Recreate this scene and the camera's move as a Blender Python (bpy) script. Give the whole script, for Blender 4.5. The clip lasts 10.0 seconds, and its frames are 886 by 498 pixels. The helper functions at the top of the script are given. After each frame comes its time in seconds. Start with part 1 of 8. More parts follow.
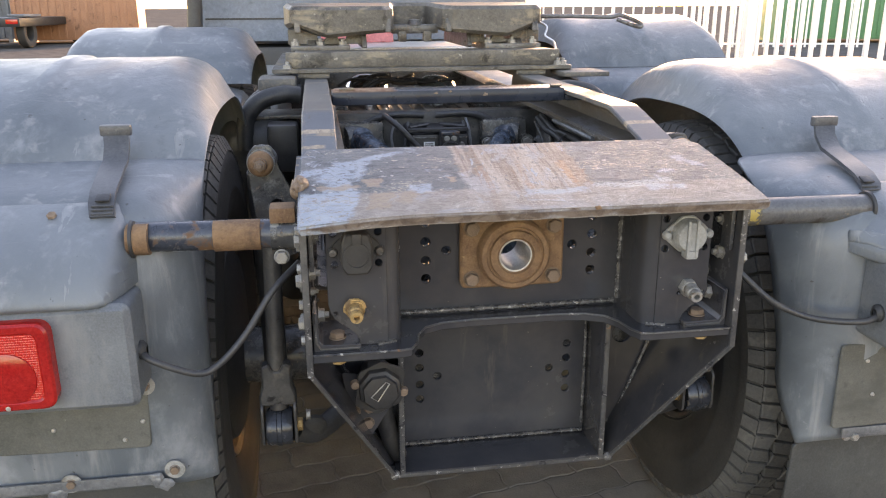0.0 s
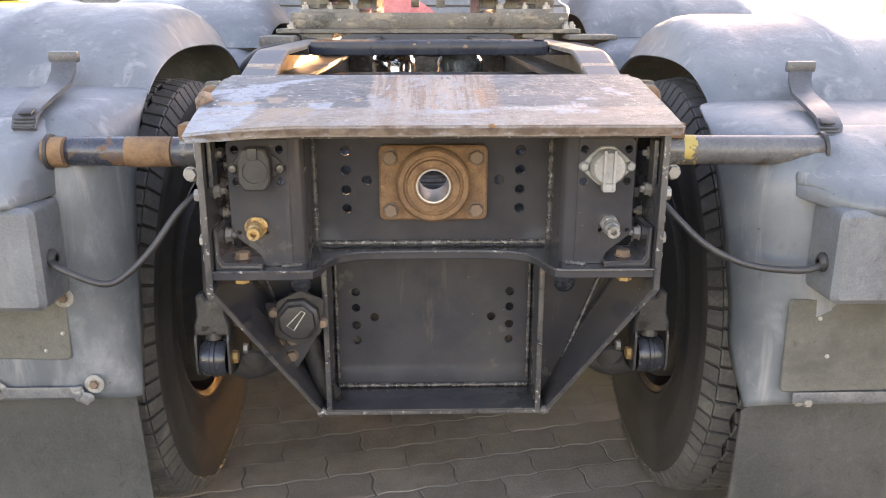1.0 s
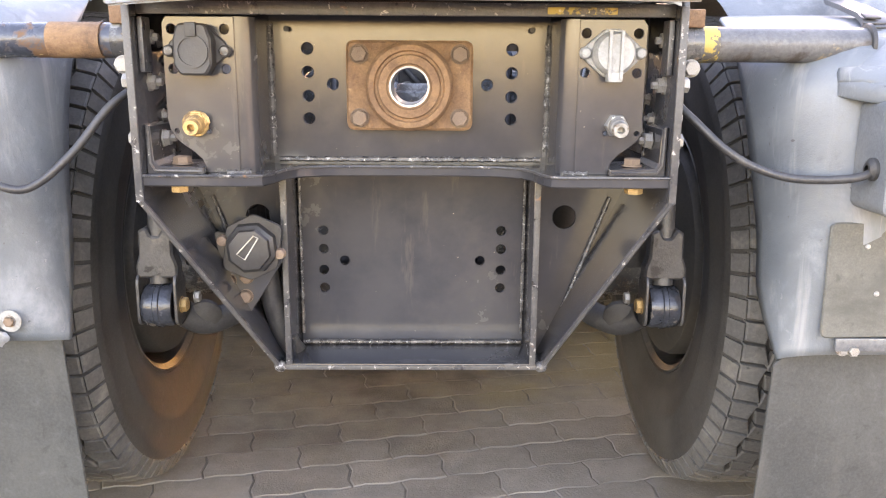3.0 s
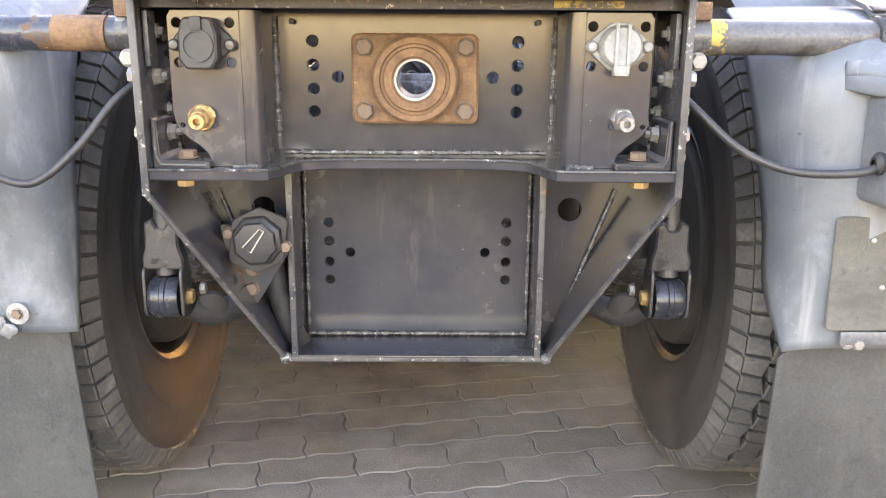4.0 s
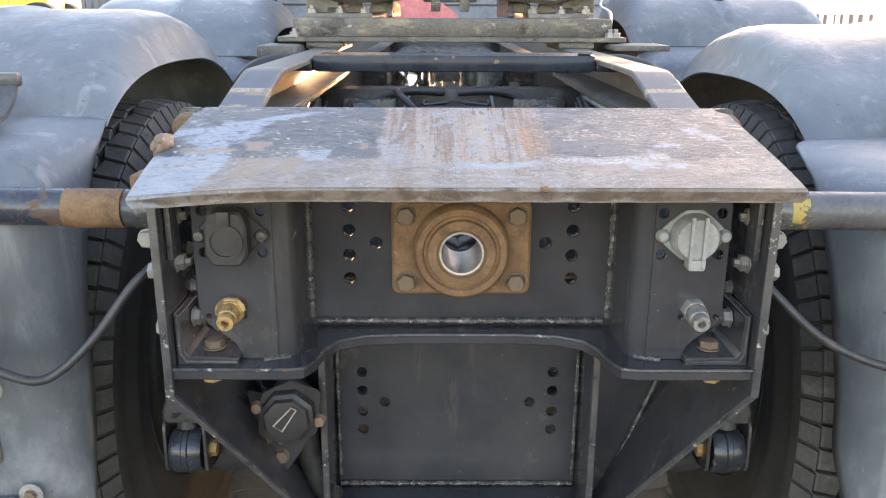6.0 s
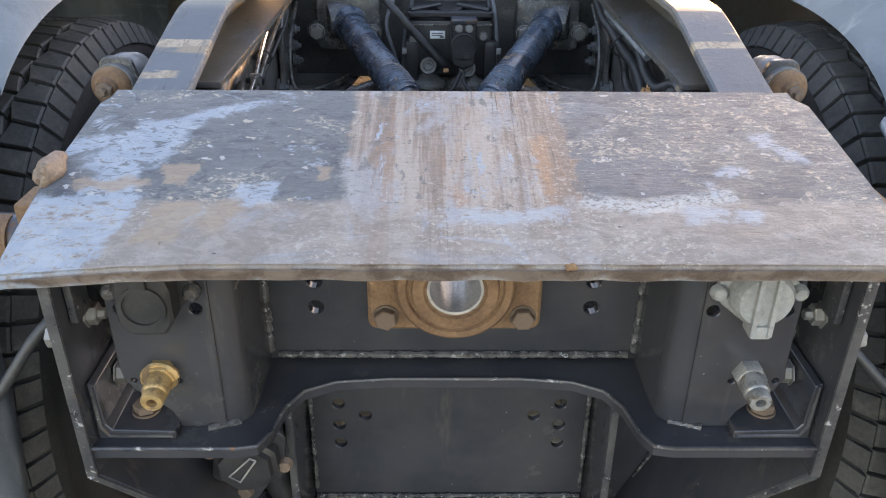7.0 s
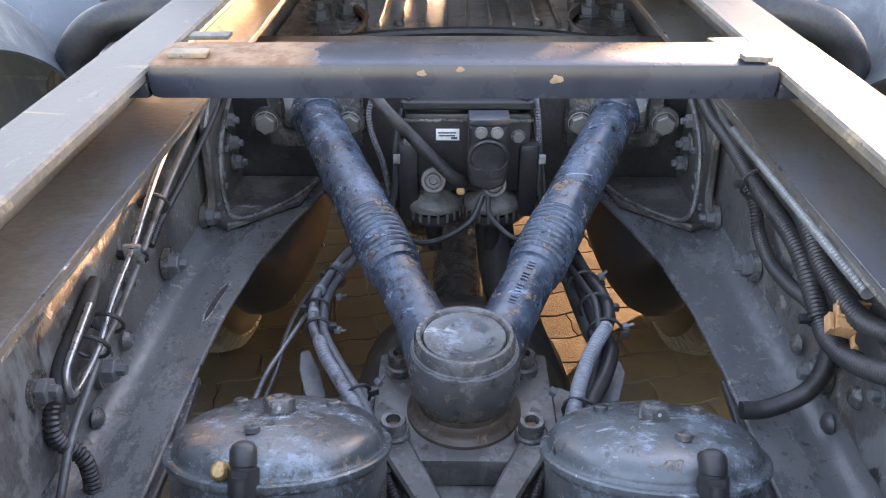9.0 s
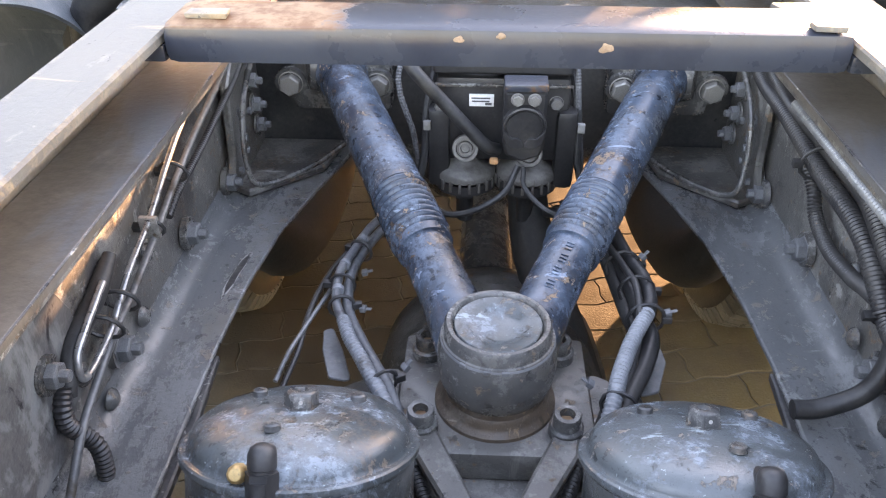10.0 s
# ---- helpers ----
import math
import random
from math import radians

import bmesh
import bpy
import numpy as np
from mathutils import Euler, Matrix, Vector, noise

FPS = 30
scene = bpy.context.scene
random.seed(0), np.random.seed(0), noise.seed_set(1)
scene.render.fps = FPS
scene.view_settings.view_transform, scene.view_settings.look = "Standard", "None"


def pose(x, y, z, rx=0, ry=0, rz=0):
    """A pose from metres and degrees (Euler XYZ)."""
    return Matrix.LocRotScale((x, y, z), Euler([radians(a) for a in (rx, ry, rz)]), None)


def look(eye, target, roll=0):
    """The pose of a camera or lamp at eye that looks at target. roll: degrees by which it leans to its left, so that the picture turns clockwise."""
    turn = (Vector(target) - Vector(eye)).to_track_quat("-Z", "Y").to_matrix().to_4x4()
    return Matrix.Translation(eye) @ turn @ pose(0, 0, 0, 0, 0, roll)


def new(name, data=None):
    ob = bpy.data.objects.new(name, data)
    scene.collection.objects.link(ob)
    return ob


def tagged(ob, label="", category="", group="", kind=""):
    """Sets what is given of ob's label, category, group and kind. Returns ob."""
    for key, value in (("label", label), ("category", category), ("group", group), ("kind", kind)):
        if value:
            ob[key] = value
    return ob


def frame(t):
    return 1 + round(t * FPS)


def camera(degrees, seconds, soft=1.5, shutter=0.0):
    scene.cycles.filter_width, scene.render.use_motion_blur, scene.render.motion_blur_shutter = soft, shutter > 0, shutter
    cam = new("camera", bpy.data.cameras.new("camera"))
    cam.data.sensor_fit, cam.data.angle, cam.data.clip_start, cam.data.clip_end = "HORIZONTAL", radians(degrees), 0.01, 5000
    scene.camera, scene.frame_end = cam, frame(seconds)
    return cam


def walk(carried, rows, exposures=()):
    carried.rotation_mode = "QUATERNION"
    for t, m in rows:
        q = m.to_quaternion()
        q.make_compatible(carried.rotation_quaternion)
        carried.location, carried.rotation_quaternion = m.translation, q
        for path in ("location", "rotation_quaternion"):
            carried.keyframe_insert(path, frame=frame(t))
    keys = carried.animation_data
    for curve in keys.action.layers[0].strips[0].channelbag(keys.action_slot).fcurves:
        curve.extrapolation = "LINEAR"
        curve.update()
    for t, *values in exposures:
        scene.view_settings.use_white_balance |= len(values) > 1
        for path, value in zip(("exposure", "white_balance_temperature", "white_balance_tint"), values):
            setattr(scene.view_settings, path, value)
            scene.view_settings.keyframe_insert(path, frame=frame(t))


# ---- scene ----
cam = camera(58.0, 10.0, 1.1)

PATH = [
    (0, (-0.354, -1.427, 1.418), (-0.063, 0.463, 0.832), -0.3),
    (0.5, (-0.103, -1.444, 1.374), (-0.038, 0.462, 0.772), -0.5),
    (1, (-0.017, -1.467, 1.267), (0.029, 0.452, 0.703), -0.0),
    (1.5, (0.03, -1.427, 1.133), (0.068, 0.52, 0.68), 0.2),
    (2, (0.045, -1.319, 1.047), (0.078, 0.632, 0.607), 0.3),
    (2.5, (0.033, -1.295, 0.997), (0.063, 0.658, 0.564), 0.4),
    (3, (0.039, -1.304, 1.001), (0.063, 0.644, 0.547), 0.4),
    (4.5, (0.035, -1.298, 1.022), (0.048, 0.637, 0.517), 0.4),
    (5, (0.039, -1.288, 1.052), (0.05, 0.643, 0.534), 0.4),
    (5.5, (0.029, -1.25, 1.176), (0.038, 0.679, 0.648), 0.2),
    (6, (-0.031, -1.112, 1.296), (-0.023, 0.804, 0.722), 0.2),
    (6.2, (-0.052, -1.054, 1.34), (-0.04, 0.837, 0.689), 0.2),
    (7.3, (-0.01, -0.686, 1.434), (0.015, 1.044, 0.43), 0.5),
    (7.5, (-0.005, -0.615, 1.438), (0.02, 1.106, 0.419), 0.4),
    (7.9, (-0.013, -0.447, 1.45), (0.001, 1.279, 0.439), -0.1),
    (8, (-0.013, -0.403, 1.461), (-0.001, 1.316, 0.439), -0.3),
    (8.5, (-0.016, -0.213, 1.439), (0.015, 1.515, 0.434), -0.1),
    (9, (-0.008, -0.061, 1.437), (-0.034, 1.671, 0.437), -0.2),
    (9.5, (-0.023, -0.01, 1.424), (-0.093, 1.717, 0.416), 0.1),
    (10, (-0.02, 0.0, 1.433), (-0.101, 1.668, 0.332), -0.0),
]
EXPOSURE = [(0.0, 3.02, 8150, 32), (0.5, 3.15, 8150, 33), (1.0, 3.50, 8450, 36), (1.5, 3.66, 8500, 36), (2.0, 3.92, 8900, 41), (2.5, 4.30, 8300, 39), (3.0, 4.45, 8300, 39), (4.5, 4.40, 8100, 35), (5.0, 4.36, 8050, 34), (5.5, 3.92, 8050, 33),
            (6.2, 3.20, 7650, 27), (7.5, 3.08, 7600, 28), (8.0, 2.97, 7450, 26), (8.5, 3.40, 7600, 29), (9.0, 4.18, 8000, 32), (10.0, 4.60, 8600, 33)]
walk(cam, [(t, look(eye, target, roll)) for t, eye, target, roll in PATH], exposures=EXPOSURE)

# ---- light ----
SUN_AZ, SUN_EL = 27.0, 8.3
world = bpy.data.worlds.new("world")
scene.world = world
world.use_nodes = True
wn = world.node_tree.nodes
sky = wn.new("ShaderNodeTexSky")
sky.sky_type, sky.sun_disc = "NISHITA", False
sky.sun_elevation, sky.sun_rotation = radians(SUN_EL), radians(SUN_AZ)
sky.air_density, sky.dust_density, sky.ozone_density = 1.0, 0.7, 1.2
wn["Background"].inputs["Strength"].default_value = 0.15
world.node_tree.links.new(sky.outputs[0], wn["Background"].inputs["Color"])
sun = new("sun", bpy.data.lights.new("sun", "SUN"))
sun.data.energy, sun.data.angle, sun.data.color = 2.5, radians(0.6), (1.0, 0.70, 0.40)
to_sun = Vector((math.sin(radians(SUN_AZ)) * math.cos(radians(SUN_EL)), math.cos(radians(SUN_AZ)) * math.cos(radians(SUN_EL)), math.sin(radians(SUN_EL))))
sun.matrix_world = look(to_sun * 30, (0, 0, 0))


# ---- materials ----
class Nodes:
    """Short hand for a node tree."""

    def __init__(self, name):
        self.mat = bpy.data.materials.new(name)
        self.mat.use_nodes = True
        self.t = self.mat.node_tree
        self.bsdf = self.t.nodes["Principled BSDF"]
        self.co = self.t.nodes.new("ShaderNodeTexCoord").outputs["Object"]
        rnd = self.t.nodes.new("ShaderNodeObjectInfo").outputs["Random"]
        self.rnd = rnd

    def put(self, socket, value):
        if hasattr(value, "is_output"):
            self.t.links.new(value, socket)
        elif isinstance(value, (tuple, list)) and len(value) == 3 and socket.type == "RGBA":
            socket.default_value = (*value, 1)
        else:
            socket.default_value = value

    def moved(self, amount=7.0):
        n = self.t.nodes.new("ShaderNodeVectorMath")
        n.operation = "MULTIPLY_ADD"
        self.put(n.inputs[0], self.rnd)
        n.inputs[1].default_value = (amount, amount * 1.7, amount * 0.6)
        self.put(n.inputs[2], self.co)
        return n.outputs[0]

    def noise(self, scale, detail=5.0, stretch=(1, 1, 1), rough=0.6, offset=(0, 0, 0), distort=0.0, co=None):
        m = self.t.nodes.new("ShaderNodeMapping")
        m.inputs["Scale"].default_value = stretch
        m.inputs["Location"].default_value = offset
        self.put(m.inputs[0], co or self.co)
        n = self.t.nodes.new("ShaderNodeTexNoise")
        n.inputs["Scale"].default_value, n.inputs["Detail"].default_value = scale, detail
        n.inputs["Roughness"].default_value, n.inputs["Distortion"].default_value = rough, distort
        self.t.links.new(m.outputs[0], n.inputs["Vector"])
        return n.outputs["Fac"]

    def ramp(self, x, lo, hi, a=0.0, b=1.0):
        n = self.t.nodes.new("ShaderNodeMapRange")
        n.interpolation_type = "SMOOTHSTEP"
        for i, v in enumerate((x, lo, hi, a, b)):
            self.put(n.inputs[i], v)
        return n.outputs[0]

    def math(self, op, a, b=0.0):
        n = self.t.nodes.new("ShaderNodeMath")
        n.operation = op
        self.put(n.inputs[0], a)
        self.put(n.inputs[1], b)
        return n.outputs[0]

    def mix(self, f, a, b):
        n = self.t.nodes.new("ShaderNodeMix")
        n.data_type = "RGBA"
        self.put(n.inputs[0], f)
        self.put(n.inputs[6], a)
        self.put(n.inputs[7], b)
        return n.outputs[2]

    def axis(self, i):
        n = self.t.nodes.new("ShaderNodeSeparateXYZ")
        self.put(n.inputs[0], self.co)
        return n.outputs[i]

    def out(self, color, rough, metal=0.0, height=None, depth=0.001, spec=0.5, coat=0.0):
        for key, v in (("Base Color", color), ("Roughness", rough), ("Metallic", metal), ("Specular IOR Level", spec), ("Coat Weight", coat)):
            self.put(self.bsdf.inputs[key], v)
        if height is not None:
            b = self.t.nodes.new("ShaderNodeBump")
            b.inputs["Distance"].default_value = depth
            b.inputs["Strength"].default_value = 1.0
            self.put(b.inputs["Height"], height)
            self.t.links.new(b.outputs[0], self.bsdf.inputs["Normal"])
        return self.mat


def surface(name, c1, c2, scale=8.0, rough=(0.4, 0.6), metal=0.0, grain=120.0, depth=0.0006, patches=(), spec=0.5, local=False):
    """A base of two mixed colours with fine grain, and patches (colour, scale, low, high, stretch, roughness) over it."""
    n = Nodes(name)
    co = n.moved() if local else n.co
    big = n.noise(scale, 6, co=co)
    fine = n.noise(grain, 4, co=co)
    col = n.mix(n.ramp(big, 0.35, 0.65), c1, c2)
    col = n.mix(n.ramp(fine, 0.3, 0.75, 0.0, 0.22), col, tuple(min(1, v * 1.9 + 0.01) for v in c2))
    grime = n.noise(scale * 6 + 12, 8, (1, 1, 1), 0.72, (2.2, 5.1, 0.7), 0.5, co=co)
    col = n.mix(n.ramp(grime, 0.52, 0.74, 0.0, 0.45), col, tuple(min(1, v * 1.6 + 0.012) for v in c2))
    col = n.mix(n.ramp(grime, 0.46, 0.30, 0.0, 0.5), col, tuple(v * 0.5 for v in c1))
    r = n.ramp(big, 0.3, 0.7, rough[0], rough[1])
    for i, (pc, ps, lo, hi, stretch, pr) in enumerate(patches):
        f = n.ramp(n.noise(ps, 8, stretch, 0.65, (3.1 * i + 1, 1.7 * i, 2.3), 0.4, co=co), lo, hi)
        col = n.mix(f, col, pc)
        r = n.ramp(f, 0, 1, r, pr)
    return n.out(col, r, metal, n.math("ADD", fine, n.math("MULTIPLY", big, 0.6)), depth, spec)


ONE = (1, 1, 1)


def paint(name):
    """Glossy black chassis paint with orange peel, thin dust and a few chips."""
    n = Nodes(name)
    big, mid = n.noise(6, 6), n.noise(30, 6, offset=(4, 1, 2))
    peel, coarse = n.noise(620, 2, rough=0.4), n.noise(280, 2, rough=0.4, offset=(2, 2, 1))
    col = n.mix(n.ramp(big, 0.35, 0.65), (0.029, 0.030, 0.035), (0.044, 0.044, 0.047))
    dust = n.math("MULTIPLY", n.ramp(n.noise(4, 7, offset=(7, 3, 1)), 0.45, 0.75), n.ramp(mid, 0.35, 0.65, 0.3, 1.0))
    col = n.mix(n.math("MULTIPLY", dust, 0.42), col, (0.090, 0.082, 0.072))
    runs = n.ramp(n.noise(26, 6, (1, 1, 0.16), 0.65, (3, 5, 0)), 0.60, 0.72)
    col = n.mix(n.math("MULTIPLY", runs, 0.35), col, (0.11, 0.095, 0.078))
    chip = n.ramp(n.noise(95, 5, offset=(1, 8, 4)), 0.715, 0.74)
    col = n.mix(chip, col, (0.26, 0.22, 0.18))
    r = n.ramp(dust, 0, 1, 0.15, 0.38)
    h = n.math("ADD", n.math("MULTIPLY", peel, 0.55), n.math("ADD", n.math("MULTIPLY", coarse, 0.45), n.math("MULTIPLY", chip, -0.5)))
    return n.out(col, r, 0, h, 0.00010, 0.5)


def worn(name, deep, mid, faded, grime, rust=0.6, gloss=(0.22, 0.55), size=1.0, stretch=ONE, metal=0.0, fade=0.6):
    """Old dirty paint: two tones, faded flaking patches with dark rims, grease, rust flecks and pale specks."""
    n = Nodes(name)
    big = n.noise(5 * size, 8, stretch, 0.66, (1, 4, 2), 0.25)
    blot = n.noise(17 * size, 11, stretch, 0.76, (6, 2, 5), 0.15)
    dirt = n.noise(8 * size, 10, stretch, 0.74, (3, 9, 1), 0.1)
    fine, grit = n.noise(150, 6, ONE, 0.7), n.noise(430, 4, ONE, 0.65, (2, 1, 7))
    col = n.mix(n.ramp(big, 0.40, 0.60), deep, mid)
    pale = n.math("MULTIPLY", n.ramp(blot, 0.48, 0.60), n.ramp(fine, 0.36, 0.52, 0.5, 1.0))
    col = n.mix(n.math("MULTIPLY", pale, fade), col, faded)
    rims = n.ramp(n.math("ABSOLUTE", n.math("SUBTRACT", blot, 0.492)), 0.016, 0.004)
    col = n.mix(n.math("MULTIPLY", rims, 0.15), col, tuple(v * 0.55 for v in deep))
    oily = n.math("MULTIPLY", n.ramp(dirt, 0.48, 0.68), n.ramp(grit, 0.34, 0.55, 0.55, 1.0))
    col = n.mix(n.math("MULTIPLY", oily, 0.75), col, grime)
    fleck = n.math("MULTIPLY", n.ramp(n.noise(46, 8, ONE, 0.68, (9, 3, 4), 0.4), 0.60, 0.64), n.ramp(fine, 0.38, 0.48))
    col = n.mix(n.math("MULTIPLY", fleck, rust), col, n.mix(grit, (0.16, 0.085, 0.045), (0.31, 0.22, 0.14)))
    scab = n.math("MULTIPLY", n.ramp(n.noise(15 * size, 10, stretch, 0.74, (4, 8, 3), 0.1), 0.525, 0.565), n.math("MULTIPLY", n.ramp(fine, 0.36, 0.48, 0.25, 1.0), n.ramp(big, 0.52, 0.46, 0.15, 1.0)))
    col = n.mix(n.math("MULTIPLY", scab, rust * 0.9), col, n.mix(n.ramp(fine, 0.42, 0.60), tuple(v * 0.35 for v in deep), (0.130, 0.085, 0.055)))
    col = n.mix(n.ramp(n.noise(230, 3, ONE, 0.5, (5, 5, 5)), 0.70, 0.74, 0, 0.5), col, tuple(min(0.5, v * 1.8 + 0.04) for v in faded))
    pit = n.math("MULTIPLY", n.ramp(n.noise(85, 6, ONE, 0.6, (7, 2, 9), 0.2), 0.60, 0.635), n.ramp(dirt, 0.42, 0.54))
    col = n.mix(n.math("MULTIPLY", pit, 0.8), col, tuple(v * 0.4 for v in deep))
    nick = n.math("MULTIPLY", n.ramp(n.noise(52, 7, (0.22, 1, 1), 0.62, (3, 3, 8), 0.4), 0.625, 0.645), n.ramp(blot, 0.44, 0.52))
    col = n.mix(n.math("MULTIPLY", nick, 0.6), col, tuple(min(0.5, v * 1.7 + 0.03) for v in faded))
    col = n.mix(n.ramp(grit, 0.42, 0.30, 0, 0.55), col, tuple(v * 0.5 for v in deep))
    col = n.mix(n.ramp(n.noise(70, 6, (1, 1, 0.08), 0.65, (1, 7, 0), 0.3), 0.63, 0.68, 0, 0.4), col, tuple(v * 1.3 for v in faded))
    rough = n.ramp(n.math("MAXIMUM", oily, n.math("MAXIMUM", fleck, n.math("MULTIPLY", pale, 0.6))), 0, 1, gloss[0], gloss[1])
    h = n.math("ADD", n.math("ADD", n.math("MULTIPLY", pale, 0.35), n.math("MULTIPLY", fine, 0.55)), n.math("ADD", n.math("MULTIPLY", grit, 0.25), n.math("ADD", n.math("MULTIPLY", fleck, 0.5), n.math("MULTIPLY", big, 0.6))))
    return n.out(col, rough, metal, h, 0.0007, 0.55)


def guard_material():
    """Faded plastic: cloudy chalk, drips, scuffs and fine pale scratches."""
    n = Nodes("faded_grey_mudguard_plastic")
    co = n.moved(3)
    big = n.noise(3.2, 7, offset=(2, 1, 0), distort=0.3, co=co)
    cloud = n.noise(9, 9, (1, 1, 0.55), 0.70, (5, 2, 3), 0.35, co=co)
    drip = n.noise(22, 6, (1, 1, 0.10), 0.6, (1, 4, 0), 0.2, co=co)
    col = n.mix(n.ramp(big, 0.33, 0.67), (0.082, 0.097, 0.110), (0.140, 0.156, 0.168))
    col = n.mix(n.ramp(cloud, 0.50, 0.72, 0, 0.7), col, (0.235, 0.25, 0.265))
    col = n.mix(n.ramp(cloud, 0.44, 0.30, 0, 0.55), col, (0.065, 0.072, 0.082))
    col = n.mix(n.ramp(drip, 0.56, 0.72, 0, 0.45), col, (0.30, 0.30, 0.295))
    scratch = n.math("MULTIPLY", n.ramp(n.noise(34, 5, (1, 0.25, 0.05), 0.6, (2, 6, 1), 0.5, co=co), 0.645, 0.665), n.ramp(big, 0.46, 0.60))
    across = n.math("MULTIPLY", n.ramp(n.noise(40, 5, (0.06, 1, 1), 0.6, (6, 1, 1), 0.6, co=co), 0.655, 0.675), n.ramp(cloud, 0.45, 0.58))
    marks = n.math("MAXIMUM", scratch, across)
    col = n.mix(n.math("MULTIPLY", marks, 0.22), col, (0.38, 0.38, 0.37))
    col = n.mix(n.ramp(n.noise(60, 5, offset=(2, 2, 7), co=co), 0.68, 0.72, 0, 0.8), col, (0.05, 0.05, 0.05))
    fine = n.noise(300, 4)
    h = n.math("ADD", n.math("MULTIPLY", fine, 0.3), n.math("ADD", n.math("MULTIPLY", cloud, 2.4), n.math("MULTIPLY", marks, -0.4)))
    return n.out(col, n.ramp(cloud, 0.35, 0.7, 0.34, 0.58), 0, h, 0.0012, 0.5)


def beam_material():
    """Dark blue-grey paint, rubbed to rusty primer near one end, with a few bare spots."""
    n = Nodes("grey_painted_beam")
    x = n.axis(0)
    big, mid, fine = n.noise(9, 6), n.noise(40, 7, rough=0.7), n.noise(150, 4)
    col = n.mix(n.ramp(big, 0.35, 0.65), (0.017, 0.021, 0.031), (0.029, 0.035, 0.047))
    rub = n.ramp(n.math("ADD", x, n.math("MULTIPLY", n.math("SUBTRACT", mid, 0.5), 0.12)), -0.135, -0.165)
    rub = n.math("MULTIPLY", rub, n.ramp(n.axis(2), 1.194, 1.200))
    col = n.mix(n.math("MULTIPLY", rub, 0.9), col, n.mix(n.ramp(mid, 0.4, 0.6), (0.17, 0.085, 0.045), (0.27, 0.165, 0.10)))
    col = n.mix(n.ramp(n.noise(16, 4, offset=(4, 2, 1), rough=0.4), 0.735, 0.75), col, (0.30, 0.22, 0.15))
    col = n.mix(n.ramp(n.noise(60, 6, (0.3, 1, 1), 0.7, (1, 1, 5)), 0.66, 0.72, 0, 0.25), col, (0.12, 0.11, 0.095))
    return n.out(col, n.ramp(n.math("MAXIMUM", rub, n.ramp(big, 0.4, 0.7, 0, 0.3)), 0, 1, 0.26, 0.75), 0, n.math("ADD", fine, n.math("MULTIPLY", mid, 0.5)), 0.0002, 0.25)


def rail_material(name, chipped):
    """Blue-grey paint under dust, its rear slope blued by sky reflection put into the colour; tan rub bands across,
    chipped and rusty along both edges.
    """
    n = Nodes(name)
    x = n.math("ABSOLUTE", n.axis(0))
    big, fine = n.noise(6, 7, (1, 0.6, 1), 0.65), n.noise(160, 4)
    chip = n.noise(70, 7, (1, 0.8, 1), 0.7, (1, 3, 2), 0.6)
    level = n.ramp(n.math("ADD", n.axis(1), n.math("MULTIPLY", n.math("SUBTRACT", big, 0.5), 0.25)), 0.33, 0.42)
    blue = n.mix(n.ramp(big, 0.36, 0.64), (0.070, 0.080, 0.095), (0.105, 0.115, 0.130))
    col = n.mix(level, blue, n.mix(n.ramp(big, 0.36, 0.64), (0.090, 0.088, 0.083), (0.130, 0.123, 0.110)))
    col = n.mix(n.ramp(n.noise(14, 6, (0.25, 1.6, 1), 0.6, (3, 8, 0), 0.4), 0.60, 0.66, 0, 0.7), col, (0.27, 0.20, 0.13))
    col = n.mix(n.ramp(n.noise(30, 7, (1, 0.35, 1), 0.7, (8, 1, 0)), 0.62, 0.70, 0, 0.5), col, (0.21, 0.19, 0.16))
    yw = n.math("ADD", n.axis(1), n.math("MULTIPLY", n.math("SUBTRACT", n.noise(26, 8, (0.5, 1.5, 1), 0.7, (2, 9, 0), 0.5), 0.5), 0.035))
    bands = n.math("MAXIMUM", n.math("MULTIPLY", n.ramp(yw, 0.262, 0.266), n.ramp(yw, 0.286, 0.281)), n.math("MULTIPLY", n.math("MULTIPLY", n.ramp(yw, 0.184, 0.187), n.ramp(yw, 0.203, 0.199)), n.ramp(n.axis(0), -0.34, -0.35)))
    col = n.mix(n.math("MULTIPLY", bands, n.ramp(chip, 0.36, 0.46, 0.5, 0.95)), col, n.mix(n.ramp(chip, 0.42, 0.6), (0.235, 0.185, 0.135), (0.34, 0.27, 0.20)))
    edge = n.math("MAXIMUM", n.ramp(x, 0.376, 0.391), n.ramp(x, 0.331, 0.321))
    bite = n.math("MULTIPLY", n.ramp(edge, 0, 1, 0.0, chipped), n.ramp(chip, 0.47, 0.54))
    col = n.mix(n.math("MULTIPLY", bite, 0.75), col, n.mix(n.ramp(chip, 0.5, 0.62), (0.20, 0.13, 0.08), (0.36, 0.30, 0.22)))
    col = n.mix(n.ramp(chip, 0.655, 0.68, 0, 0.85), col, (0.035, 0.035, 0.038))
    col = n.mix(n.ramp(n.noise(90, 4, (1.5, 0.05, 1), 0.6, (5, 5, 0)), 0.64, 0.67, 0, 0.45), col, (0.06, 0.058, 0.055))
    h = n.math("ADD", n.math("MULTIPLY", fine, 0.5), n.math("ADD", n.math("MULTIPLY", chip, 0.7), n.math("MULTIPLY", bite, 0.5)))
    return n.out(col, n.ramp(big, 0.3, 0.7, 0.50, 0.66), 0.0, h, 0.0006, 0.25)


